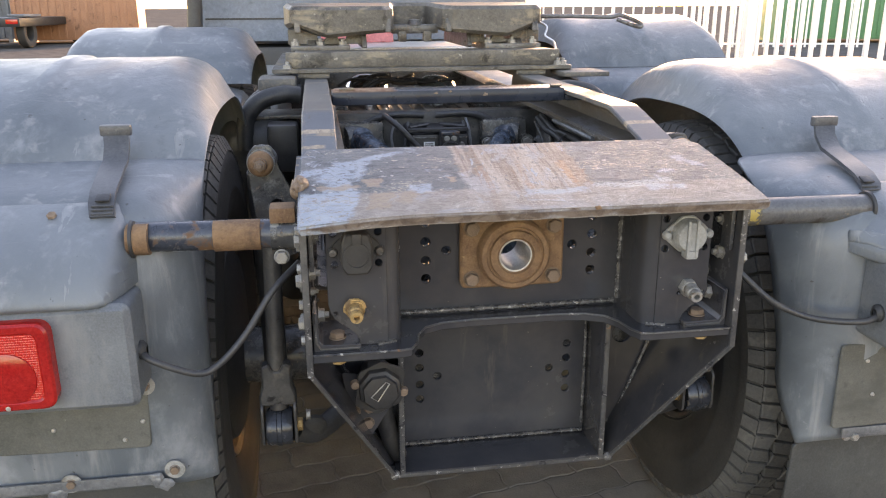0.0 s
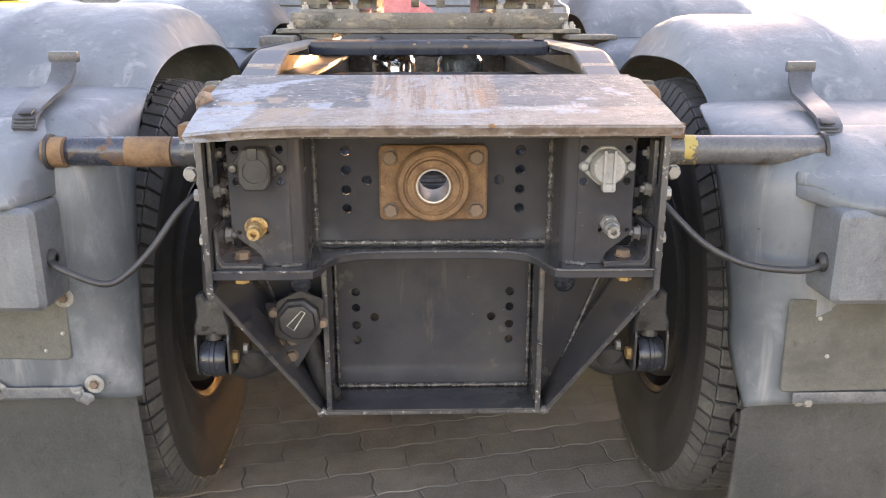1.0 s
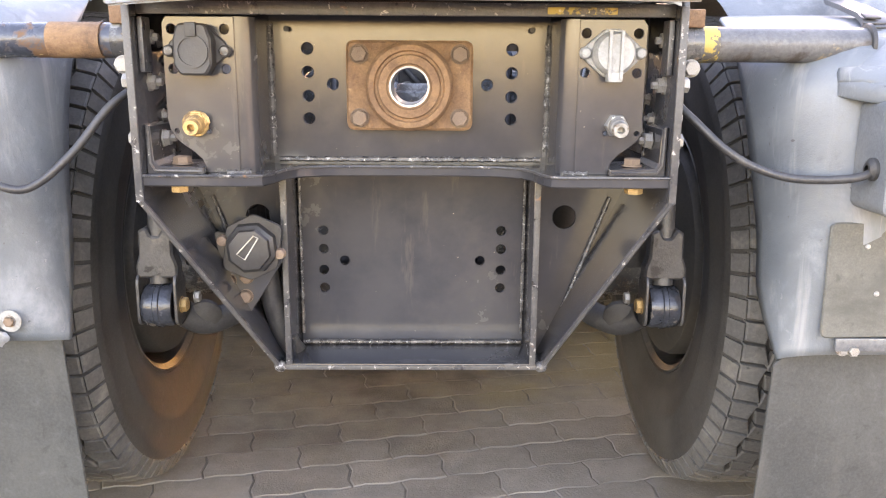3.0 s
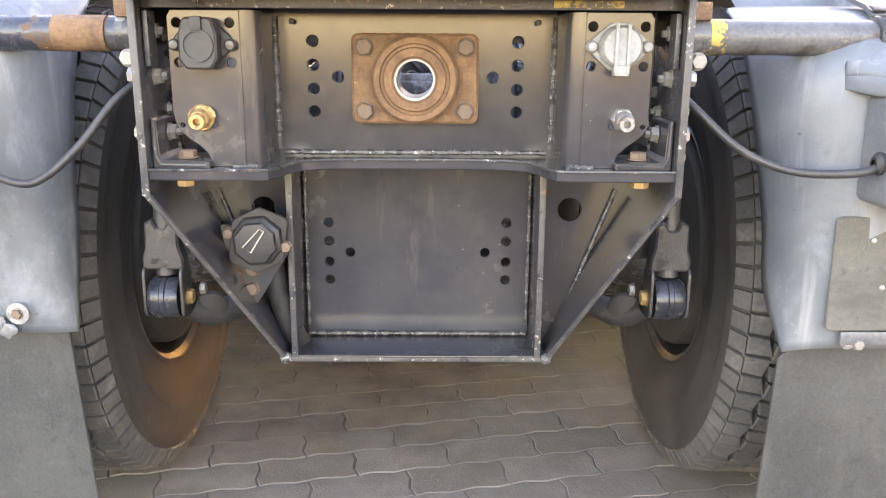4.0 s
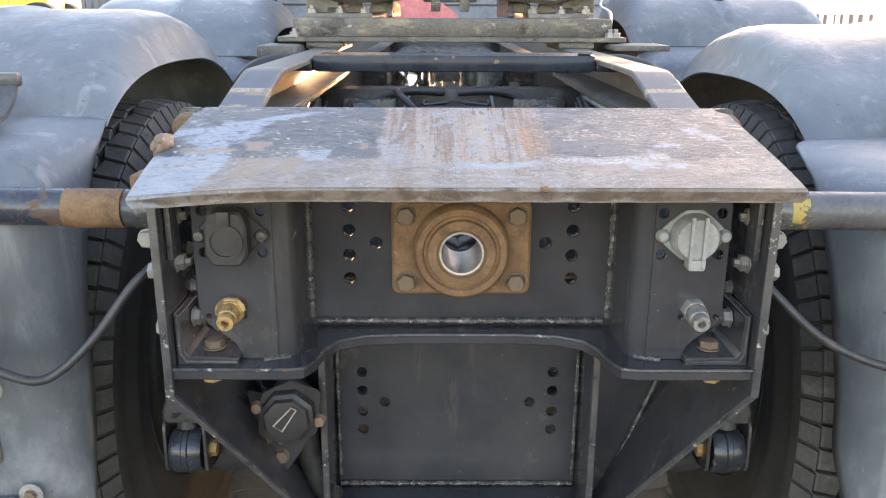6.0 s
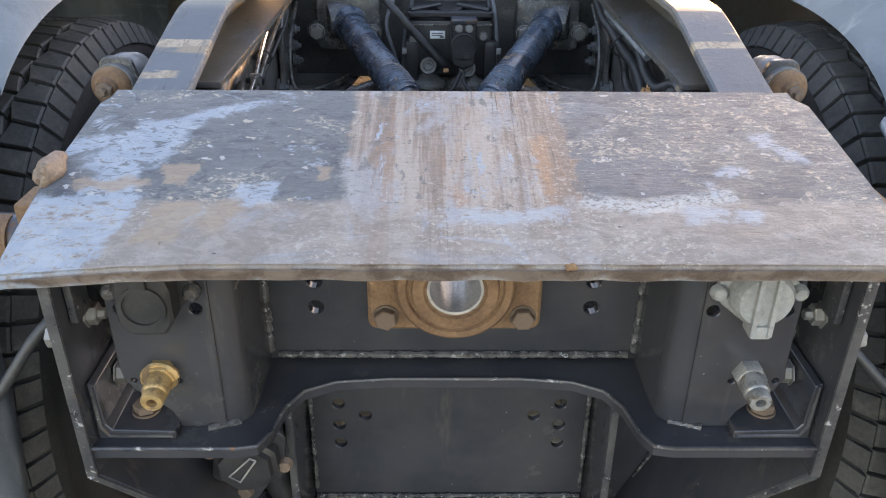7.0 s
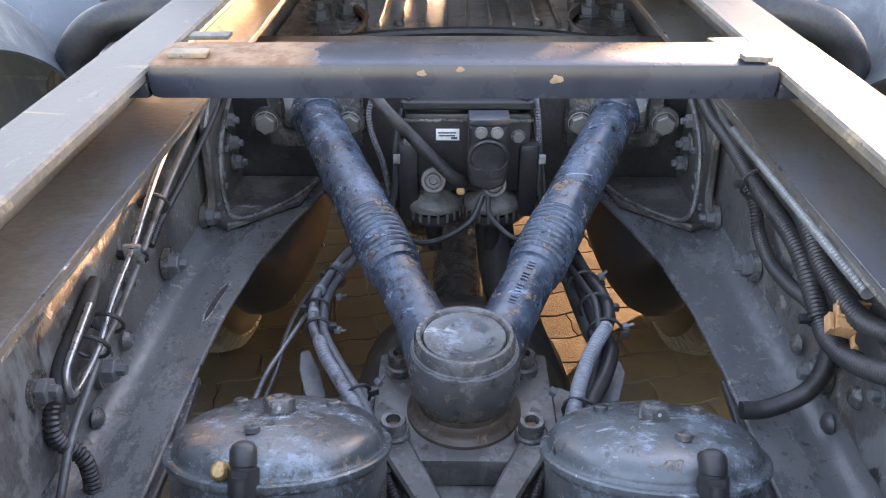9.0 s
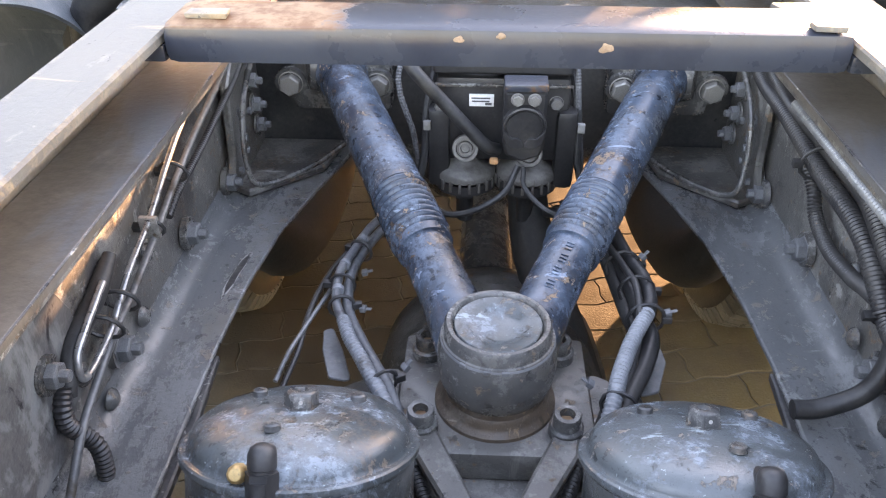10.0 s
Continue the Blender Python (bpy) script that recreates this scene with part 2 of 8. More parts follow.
M = {}
M["frame"] = paint("black_frame_paint")
M["edge"] = surface("worn_black_edge", (0.030, 0.031, 0.035), (0.062, 0.060, 0.058), 30, (0.25, 0.5), 0.05, 200, 0.0008,
                    [((0.36, 0.34, 0.32), 85, 0.60, 0.66, ONE, 0.5), ((0.20, 0.10, 0.055), 35, 0.64, 0.75, ONE, 0.8)])
M["chassis"] = worn("dusty_chassis_paint", (0.044, 0.042, 0.040), (0.105, 0.101, 0.093), (0.195, 0.190, 0.176), (0.130, 0.106, 0.080), 0.7, (0.30, 0.60), 0.9, ONE, 0.0, 0.85)
M["lip"] = worn("glossy_dusty_rail_lip", (0.078, 0.083, 0.086), (0.126, 0.132, 0.134), (0.190, 0.196, 0.197), (0.120, 0.107, 0.090), 0.35, (0.24, 0.50), 0.8, (1, 0.5, 1))
# black paint; the blue in mid and faded tones is painted sky sheen
M["rod"] = worn("worn_black_rod_paint", (0.024, 0.034, 0.050), (0.060, 0.088, 0.124), (0.145, 0.198, 0.262), (0.060, 0.055, 0.048), 1.0, (0.13, 0.34), 1.3, ONE, 0.0, 0.55)
M["casting"] = worn("dusty_iron_casting", (0.046, 0.047, 0.048), (0.094, 0.094, 0.092), (0.175, 0.172, 0.160), (0.108, 0.093, 0.075), 0.6, (0.20, 0.46), 1.2, ONE, 0.1)
# faded patches blued by sky reflection put into the colour
M["canister"] = worn("dusty_black_canister", (0.050, 0.059, 0.062), (0.096, 0.110, 0.114), (0.215, 0.262, 0.305), (0.120, 0.117, 0.104), 0.45, (0.14, 0.40), 1.0, ONE, 0.0, 0.62)
M["boot"] = worn("rusty_brown_boot", (0.055, 0.040, 0.030), (0.100, 0.072, 0.052), (0.16, 0.135, 0.108), (0.13, 0.082, 0.048), 0.9, (0.35, 0.65), 1.3)
M["rail"] = rail_material("worn_grey_rail", 0.25)
M["plate"] = rail_material("worn_blue_grey_plate", 0.12)
M["rust"] = surface("rusty_cast_steel", (0.12, 0.062, 0.032), (0.20, 0.115, 0.06), 24, (0.75, 0.9), 0, 240, 0.0016,
                    [((0.065, 0.035, 0.022), 14, 0.55, 0.75, ONE, 0.85), ((0.30, 0.19, 0.10), 80, 0.6, 0.75, ONE, 0.9)])
M["rustbolt"] = surface("rusty_bolt", (0.115, 0.075, 0.052), (0.195, 0.138, 0.098), 60, (0.55, 0.8), 0.1, 400, 0.0006, [((0.32, 0.235, 0.15), 90, 0.58, 0.7, ONE, 0.8)], local=True)
M["zinc"] = surface("zinc_bolt", (0.19, 0.187, 0.178), (0.32, 0.31, 0.29), 50, (0.30, 0.48), 0.5, 300, 0.0003, [((0.14, 0.10, 0.065), 60, 0.52, 0.66, ONE, 0.8)], local=True)
M["brass"] = surface("dirty_brass", (0.40, 0.25, 0.10), (0.52, 0.35, 0.16), 70, (0.35, 0.6), 0.6, 300, 0.0006, [((0.24, 0.16, 0.09), 60, 0.48, 0.63, ONE, 0.85)])
M["steel"] = surface("bright_turned_steel", (0.30, 0.29, 0.275), (0.42, 0.40, 0.375), 40, (0.35, 0.5), 0.5, 300, 0.0002, [((0.3, 0.22, 0.15), 60, 0.62, 0.76, ONE, 0.7)])
M["weld"] = surface("weld_bead", (0.022, 0.022, 0.025), (0.085, 0.082, 0.078), 60, (0.2, 0.4), 0.1, 300, 0.0015,
                    [((0.30, 0.295, 0.29), 130, 0.57, 0.63, ONE, 0.3), ((0.2, 0.1, 0.05), 60, 0.64, 0.75, ONE, 0.8)])
M["guard"] = guard_material()
M["guard_in"] = surface("raw_grey_plastic", (0.088, 0.098, 0.108), (0.130, 0.141, 0.150), 5, (0.42, 0.58), 0, 300, 0.0003, [((0.18, 0.185, 0.185), 8, 0.54, 0.75, (1, 1, 0.5), 0.6), ((0.055, 0.058, 0.06), 30, 0.66, 0.72, ONE, 0.6)])
M["panel"] = surface("olive_grey_panel", (0.060, 0.062, 0.055), (0.088, 0.088, 0.078), 6, (0.5, 0.65), 0, 300, 0.0003, [((0.055, 0.057, 0.05), 4, 0.5, 0.7, (1, 1, 2), 0.6), ((0.18, 0.175, 0.16), 40, 0.66, 0.74, ONE, 0.7)])
M["flap"] = surface("rubber_mudflap", (0.030, 0.033, 0.033), (0.046, 0.049, 0.047), 4, (0.5, 0.65), 0, 200, 0.0004, [((0.085, 0.082, 0.074), 5, 0.52, 0.8, (2, 1, 0.4), 0.8)])
M["tyre"] = surface("dusty_tyre_rubber", (0.020, 0.019, 0.018), (0.034, 0.032, 0.029), 6, (0.66, 0.82), 0, 160, 0.0006, [((0.055, 0.050, 0.044), 7, 0.5, 0.85, ONE, 0.8)])
M["tread"] = surface("worn_grey_tread", (0.050, 0.050, 0.049), (0.078, 0.075, 0.070), 9, (0.6, 0.78), 0, 160, 0.0006, [((0.155, 0.145, 0.128), 14, 0.52, 0.75, ONE, 0.9), ((0.03, 0.03, 0.03), 20, 0.62, 0.7, ONE, 0.8)])
M["rubber"] = surface("black_rubber", (0.013, 0.013, 0.014), (0.03, 0.03, 0.03), 20, (0.4, 0.6), 0, 200, 0.0004, [((0.085, 0.076, 0.064), 14, 0.55, 0.8, ONE, 0.75)])
# dusty web; its brown is partly flare haze put into the colour
M["web"] = surface("hazed_dusty_web", (0.050, 0.043, 0.036), (0.092, 0.078, 0.063), 4, (0.34, 0.52), 0, 120, 0.0006,
                   [((0.080, 0.082, 0.086), 9, 0.52, 0.64, (1, 0.4, 1), 0.36), ((0.11, 0.098, 0.082), 30, 0.62, 0.70, (1, 0.3, 1), 0.7), ((0.28, 0.25, 0.21), 90, 0.70, 0.74, ONE, 0.8)])
M["hose"] = surface("dusty_black_hose", (0.017, 0.017, 0.019), (0.036, 0.035, 0.034), 14, (0.38, 0.55), 0, 200, 0.0003, [((0.10, 0.092, 0.08), 9, 0.55, 0.8, ONE, 0.6)])
M["forged"] = surface("dark_dusty_forging", (0.026, 0.026, 0.028), (0.052, 0.051, 0.050), 12, (0.3, 0.5), 0.1, 160, 0.0008, [((0.105, 0.098, 0.086), 14, 0.54, 0.70, ONE, 0.6), ((0.012, 0.012, 0.013), 26, 0.60, 0.66, ONE, 0.3)])
M["alloycast"] = surface("dusty_alloy_casting", (0.085, 0.080, 0.072), (0.145, 0.137, 0.122), 20, (0.36, 0.55), 0.2, 160, 0.0006, [((0.045, 0.042, 0.038), 22, 0.54, 0.7, ONE, 0.6)])
M["palehose"] = surface("pale_dusty_hose", (0.075, 0.079, 0.085), (0.125, 0.129, 0.134), 16, (0.4, 0.6), 0, 200, 0.0003, [((0.20, 0.195, 0.18), 14, 0.55, 0.75, ONE, 0.7), ((0.03, 0.03, 0.032), 22, 0.6, 0.7, ONE, 0.5)])
M["sleeve"] = surface("pale_grey_sleeve", (0.13, 0.140, 0.152), (0.20, 0.212, 0.225), 16, (0.35, 0.5), 0, 200, 0.0003, [((0.08, 0.078, 0.075), 24, 0.56, 0.70, ONE, 0.6)])
M["brightpipe"] = surface("bright_steel_pipe", (0.24, 0.25, 0.26), (0.36, 0.36, 0.36), 30, (0.22, 0.36), 0.7, 200, 0.0002, [((0.09, 0.075, 0.06), 30, 0.54, 0.68, ONE, 0.7)])
M["eye"] = surface("oily_black_bushing", (0.014, 0.017, 0.022), (0.030, 0.034, 0.042), 30, (0.14, 0.28), 0.2, 200, 0.0006, [((0.10, 0.085, 0.07), 30, 0.60, 0.70, ONE, 0.6)])
M["primer"] = surface("pale_flaked_primer", (0.20, 0.20, 0.19), (0.30, 0.295, 0.28), 60, (0.6, 0.75), 0, 300, 0.0008, [((0.05, 0.048, 0.045), 110, 0.50, 0.58, ONE, 0.6)])
M["galv"] = surface("grey_galvanised_tube", (0.09, 0.095, 0.10), (0.155, 0.16, 0.165), 10, (0.3, 0.45), 0.2, 150, 0.0004, [((0.27, 0.255, 0.23), 16, 0.6, 0.75, ONE, 0.6)])
M["bluetube"] = surface("dark_painted_tube", (0.022, 0.027, 0.038), (0.040, 0.046, 0.058), 12, (0.22, 0.36), 0, 150, 0.0006, [((0.125, 0.066, 0.034), 14, 0.53, 0.60, ONE, 0.85), ((0.34, 0.24, 0.12), 60, 0.68, 0.72, ONE, 0.85)])
M["dirtytube"] = surface("dirty_grey_tube", (0.066, 0.068, 0.072), (0.105, 0.104, 0.104), 9, (0.35, 0.5), 0.1, 150, 0.0006, [((0.055, 0.042, 0.034), 11, 0.52, 0.66, (1, 1, 2), 0.7), ((0.24, 0.19, 0.13), 26, 0.6, 0.7, ONE, 0.8)])
M["oldyellow"] = surface("chipped_yellow_paint", (0.045, 0.042, 0.04), (0.09, 0.082, 0.072), 30, (0.3, 0.5), 0, 150, 0.0008, [((0.40, 0.29, 0.075), 36, 0.47, 0.52, ONE, 0.6), ((0.10, 0.085, 0.06), 70, 0.58, 0.62, ONE, 0.6), ((0.50, 0.45, 0.33), 90, 0.62, 0.68, ONE, 0.6)])
M["beam"] = beam_material()
M["greyplastic"] = surface("grey_plastic_cap", (0.185, 0.185, 0.178), (0.25, 0.25, 0.238), 14, (0.42, 0.6), 0, 200, 0.0003, [((0.13, 0.12, 0.10), 22, 0.55, 0.72, ONE, 0.7)])
M["blackplastic"] = surface("black_plastic", (0.013, 0.013, 0.014), (0.025, 0.024, 0.024), 14, (0.36, 0.52), 0, 200, 0.0003, [((0.075, 0.068, 0.058), 18, 0.56, 0.78, ONE, 0.75)])
M["orange"] = surface("dusty_orange_plastic", (0.42, 0.20, 0.08), (0.52, 0.28, 0.13), 30, (0.5, 0.7), 0, 200, 0.0004, [((0.3, 0.22, 0.15), 40, 0.5, 0.7, ONE, 0.8)])
M["white"] = surface("white_paint", (0.72, 0.72, 0.70), (0.80, 0.80, 0.78), 4, (0.4, 0.5), 0, 100, 0.0003)
M["grease"] = surface("greasy_worn_cast_steel", (0.060, 0.054, 0.046), (0.115, 0.104, 0.088), 10, (0.36, 0.55), 0.1, 120, 0.0016,
                      [((0.25, 0.205, 0.145), 9, 0.52, 0.68, (1, 1, 3), 0.6), ((0.020, 0.018, 0.016), 12, 0.56, 0.66, ONE, 0.3), ((0.34, 0.31, 0.26), 50, 0.63, 0.70, ONE, 0.6)])
M["mud"] = surface("dry_mud", (0.22, 0.175, 0.126), (0.30, 0.245, 0.178), 60, (0.85, 0.95), 0, 300, 0.002)
M["strap"] = surface("dark_grey_strap_rubber", (0.040, 0.042, 0.046), (0.066, 0.068, 0.072), 20, (0.32, 0.48), 0, 200, 0.0004, [((0.13, 0.125, 0.115), 30, 0.6, 0.72, (1, 0.3, 1), 0.6)])
M["label"] = surface("white_label", (0.65, 0.65, 0.64), (0.75, 0.75, 0.74), 40, (0.5, 0.6), 0, 200, 0.0002)
M["flaked"] = surface("flaked_grey_plate", (0.050, 0.050, 0.052), (0.085, 0.082, 0.078), 7, (0.34, 0.5), 0, 120, 0.0008,
                      [((0.155, 0.160, 0.155), 12, 0.49, 0.55, (1, 1, 0.6), 0.5), ((0.014, 0.014, 0.016), 24, 0.57, 0.62, (1, 1, 0.5), 0.3), ((0.17, 0.12, 0.08), 9, 0.62, 0.72, ONE, 0.8), ((0.32, 0.31, 0.29), 60, 0.67, 0.71, ONE, 0.7)])
M["pipe"] = surface("dull_steel_pipe", (0.085, 0.087, 0.09), (0.14, 0.14, 0.138), 30, (0.34, 0.5), 0.3, 200, 0.0002, [((0.07, 0.058, 0.046), 20, 0.52, 0.68, ONE, 0.7)])
M["ink"] = surface("grey_ink", (0.06, 0.06, 0.065), (0.09, 0.09, 0.09), 40, (0.6, 0.7), 0, 200, 0.0002)
M["green"] = surface("green_container_paint", (0.05, 0.16, 0.07), (0.07, 0.20, 0.09), 1.5, (0.45, 0.6), 0, 40, 0.001)
M["brown"] = surface("brown_container_paint", (0.28, 0.12, 0.06), (0.36, 0.17, 0.09), 1.5, (0.5, 0.7), 0, 40, 0.001, [((0.15, 0.07, 0.04), 3, 0.55, 0.75, ONE, 0.8)])
M["yellow"] = surface("yellow_machine_paint", (0.72, 0.45, 0.03), (0.80, 0.52, 0.05), 3, (0.4, 0.55), 0, 40, 0.0005, [((0.2, 0.14, 0.07), 5, 0.58, 0.75, ONE, 0.8)])
M["red"] = surface("faded_red_paint", (0.42, 0.10, 0.095), (0.50, 0.16, 0.15), 6, (0.5, 0.65), 0, 60, 0.0003)
M["cab"] = surface("slate_blue_cab_paint", (0.12, 0.145, 0.18), (0.15, 0.175, 0.21), 2, (0.35, 0.45), 0, 40, 0.0003, [((0.08, 0.09, 0.1), 3, 0.6, 0.8, ONE, 0.5)])
M["alloy"] = surface("bare_alloy_plate", (0.50, 0.50, 0.49), (0.62, 0.62, 0.60), 12, (0.3, 0.45), 0.8, 100, 0.0004)
M["chrome"] = surface("bright_chromed_cap", (0.7, 0.7, 0.7), (0.78, 0.78, 0.78), 12, (0.08, 0.15), 1.0, 100, 0.0001)


def deck_material():
    """Scraped sloping plate: scoured rusty middle band, grey flaking sides, pale blue and tan remains of paint, trodden rear strip."""
    n = Nodes("scraped_deck_steel")
    x, y = n.axis(0), n.axis(1)
    blotch = n.noise(7, 8, (1, 1.3, 1), 0.68, (1, 2, 0), 0.5)
    small = n.noise(30, 8, (1, 1.7, 1), 0.72, (4, 2, 0), 0.7)
    flake = n.noise(75, 9, (0.8, 1.6, 1), 0.74, (9, 4, 0), 0.9)
    grit = n.noise(170, 7, (1, 1.3, 1), 0.75, (3, 3, 0), 0.5)
    fine = n.noise(320, 4, ONE, 0.7)
    streak = n.noise(60, 7, (1, 0.05, 0.05), 0.72, (2, 0, 0), 0.15)
    wob = n.math("SUBTRACT", n.noise(16, 8, ONE, 0.72, (6, 1, 0), 0.6), 0.5)
    wob2 = n.math("SUBTRACT", n.noise(19, 8, ONE, 0.72, (1, 7, 0), 0.6), 0.5)
    xs, ys = n.math("ADD", x, n.math("MULTIPLY", wob, 0.075)), n.math("ADD", y, n.math("MULTIPLY", wob2, 0.06))

    def zone(x0, x1, y0, y1, soft=0.005, lean=0.0):
        u = n.math("ADD", xs, n.math("MULTIPLY", ys, -lean))
        a = n.math("MULTIPLY", n.ramp(u, x0 - soft, x0 + soft), n.ramp(u, x1 + soft, x1 - soft))
        return n.math("MULTIPLY", a, n.math("MULTIPLY", n.ramp(ys, y0 - soft, y0 + soft), n.ramp(ys, y1 + soft, y1 - soft)))

    def over(col, mask, c, share=1.0):
        return n.mix(n.math("MULTIPLY", mask, share), col, c)
    broken = n.ramp(flake, 0.40, 0.50)
    # old grey paint with flaked flecks, more of them ahead and to the right
    col = n.mix(n.ramp(blotch, 0.35, 0.65), (0.070, 0.078, 0.090), (0.106, 0.112, 0.120))
    col = over(col, n.ramp(small, 0.46, 0.40), (0.050, 0.058, 0.072), 0.8)
    where = n.math("MAXIMUM", n.ramp(n.noise(9, 7, (1, 1.4, 1), 0.65, (2, 7, 0), 0.6), 0.53, 0.62, 0.03, 0.85), n.math("MULTIPLY", n.ramp(x, 0.10, 0.24), n.ramp(small, 0.48, 0.62)))
    col = over(col, n.math("MULTIPLY", n.ramp(grit, 0.50, 0.60), where), (0.40, 0.36, 0.29), 0.9)
    col = over(col, n.math("MULTIPLY", n.ramp(flake, 0.53, 0.59), where), (0.33, 0.29, 0.235), 0.85)
    col = over(col, n.math("MULTIPLY", zone(0.118, 0.222, -0.118, -0.045, 0.012), n.ramp(flake, 0.60, 0.50)), (0.085, 0.097, 0.115), 0.85)
    chip = n.noise(62, 5, (1, 1.3, 1), 0.55, (11, 6, 0), 0.5)
    col = over(col, n.math("MULTIPLY", n.ramp(chip, 0.645, 0.665), n.ramp(grit, 0.36, 0.46)), n.mix(n.ramp(blotch, 0.4, 0.6), (0.36, 0.37, 0.38), (0.37, 0.30, 0.22)), 0.85)
    col = over(col, n.ramp(n.noise(34, 5, (1, 1.6, 1), 0.55, (2, 12, 0), 0.4), 0.62, 0.645), (0.050, 0.056, 0.066), 0.75)
    # trodden rear strip
    strip = n.mix(n.ramp(small, 0.4, 0.62), (0.195, 0.162, 0.140), (0.265, 0.228, 0.202))
    strip = over(strip, n.ramp(n.noise(10, 7, (0.5, 1.6, 1), 0.65, (4, 4, 0), 0.4), 0.54, 0.66), (0.245, 0.265, 0.295), 0.7)
    strip = over(strip, n.math("MULTIPLY", n.ramp(grit, 0.54, 0.58), n.ramp(blotch, 0.42, 0.58)), (0.39, 0.355, 0.31), 0.7)
    strip = over(strip, n.math("MULTIPLY", n.ramp(grit, 0.42, 0.37), n.ramp(blotch, 0.55, 0.42)), (0.13, 0.108, 0.094), 0.6)
    strip = over(strip, n.ramp(flake, 0.40, 0.34), (0.135, 0.115, 0.10), 0.7)
    rear = n.ramp(n.math("ADD", y, n.math("MULTIPLY", wob2, 0.03)), -0.118, -0.134)
    col = over(col, rear, strip, 0.9)
    arc = n.math("ADD", y, n.math("MULTIPLY", n.math("ABSOLUTE", n.math("SUBTRACT", x, 0.165)), -0.22))
    arc = n.math("MULTIPLY", n.math("MULTIPLY", n.ramp(arc, -0.152, -0.140), n.ramp(arc, -0.118, -0.130)), zone(0.11, 0.26, -0.17, -0.08))
    col = over(col, n.math("MULTIPLY", arc, n.ramp(grit, 0.42, 0.52)), (0.36, 0.365, 0.36), 0.8)
    # remains of pale blue and tan paint
    blue = n.mix(n.ramp(small, 0.35, 0.7), (0.240, 0.290, 0.350), (0.310, 0.350, 0.398))
    slash = n.math("ADD", n.math("MULTIPLY", xs, 0.50), n.math("MULTIPLY", ys, -1.0))
    slash = n.math("MULTIPLY", n.math("MULTIPLY", n.ramp(slash, -0.178, -0.168), n.ramp(slash, -0.142, -0.150)), n.ramp(xs, -0.195, -0.215))
    patch = n.math("MAXIMUM", slash, zone(-0.345, -0.268, -0.075, 0.015, 0.008, 0.30))
    patch = n.math("MAXIMUM", patch, zone(-0.350, -0.306, -0.20, -0.06, 0.006, 0.0))
    patch = n.math("MAXIMUM", patch, zone(-0.36, -0.255, -0.24, -0.118, 0.004, 0.30))
    patch = n.math("MAXIMUM", patch, zone(-0.208, -0.168, -0.131, -0.095, 0.004))
    patch = n.math("MAXIMUM", patch, zone(0.300, 0.325, -0.055, 0.0, 0.006, -0.5))
    patch = n.math("MAXIMUM", patch, n.math("MAXIMUM", zone(0.258, 0.276, -0.084, -0.066), zone(0.238, 0.248, -0.120, -0.095)))
    patch = n.math("MAXIMUM", patch, n.math("MULTIPLY", n.ramp(n.noise(12, 8, (1, 1.3, 1), 0.68, (8, 5, 0), 0.8), 0.60, 0.63), n.ramp(x, 0.12, -0.02, 0.25, 0.8)))
    col = over(col, n.math("MULTIPLY", patch, broken), blue, 0.78)
    tan = n.math("MAXIMUM", zone(-0.262, -0.218, -0.188, -0.122, 0.004, 0.12), zone(-0.230, -0.198, -0.165, -0.122, 0.008))
    tan = n.math("MAXIMUM", tan, n.math("MAXIMUM", zone(-0.285, -0.252, -0.097, -0.068, 0.003), zone(-0.36, -0.298, -0.105, -0.09, 0.004)))
    tan = n.math("MAXIMUM", tan, zone(-0.136, -0.124, -0.092, -0.07, 0.003))
    col = over(col, tan, n.mix(n.ramp(flake, 0.4, 0.6), (0.215, 0.156, 0.117), (0.285, 0.220, 0.160)), 0.85)
    # scoured middle
    band = n.math("MULTIPLY", n.math("MULTIPLY", n.ramp(xs, -0.118, -0.106), n.ramp(xs, 0.120, 0.108)), n.ramp(y, -0.155, -0.125, 0.35, 1.0))
    worn = n.mix(n.ramp(streak, 0.40, 0.60), (0.175, 0.122, 0.096), (0.315, 0.258, 0.218))
    worn = over(worn, n.ramp(n.noise(9, 7, (1.4, 0.7, 1), 0.66, (5, 1, 0), 0.5), 0.50, 0.60), (0.255, 0.255, 0.265), 0.75)
    worn = over(worn, n.math("MULTIPLY", n.ramp(n.noise(38, 7, (1, 0.07, 0.07), 0.72, (7, 0, 0)), 0.55, 0.60), n.ramp(small, 0.36, 0.5)), (0.27, 0.150, 0.090), 0.5)
    ember = n.math("MAXIMUM", zone(0.078, 0.100, -0.11, -0.01, 0.006), zone(-0.004, 0.004, -0.13, -0.10, 0.008))
    worn = over(worn, n.math("MULTIPLY", ember, n.ramp(streak, 0.36, 0.5)), (0.33, 0.165, 0.08), 0.7)
    worn = over(worn, n.ramp(flake, 0.60, 0.64), (0.10, 0.092, 0.088), 0.8)
    worn = over(worn, n.math("MULTIPLY", n.ramp(n.noise(24, 7, (1.6, 0.7, 1), 0.62, (13, 2, 0), 0.5), 0.60, 0.64), n.ramp(grit, 0.38, 0.48)), (0.095, 0.092, 0.095), 0.8)
    worn = over(worn, n.math("MULTIPLY", n.ramp(n.noise(17, 8, (1.7, 0.55, 1), 0.68, (5, 5, 0), 0.6), 0.59, 0.63), broken), blue, 0.85)
    worn = over(worn, n.ramp(n.noise(55, 6, (1, 0.03, 0.03), 0.7, (3, 3, 0), 0.04), 0.60, 0.62), (0.075, 0.055, 0.046), 0.85)
    worn = over(worn, n.math("MULTIPLY", n.ramp(grit, 0.56, 0.60), n.ramp(blotch, 0.40, 0.55)), (0.39, 0.35, 0.31), 0.7)
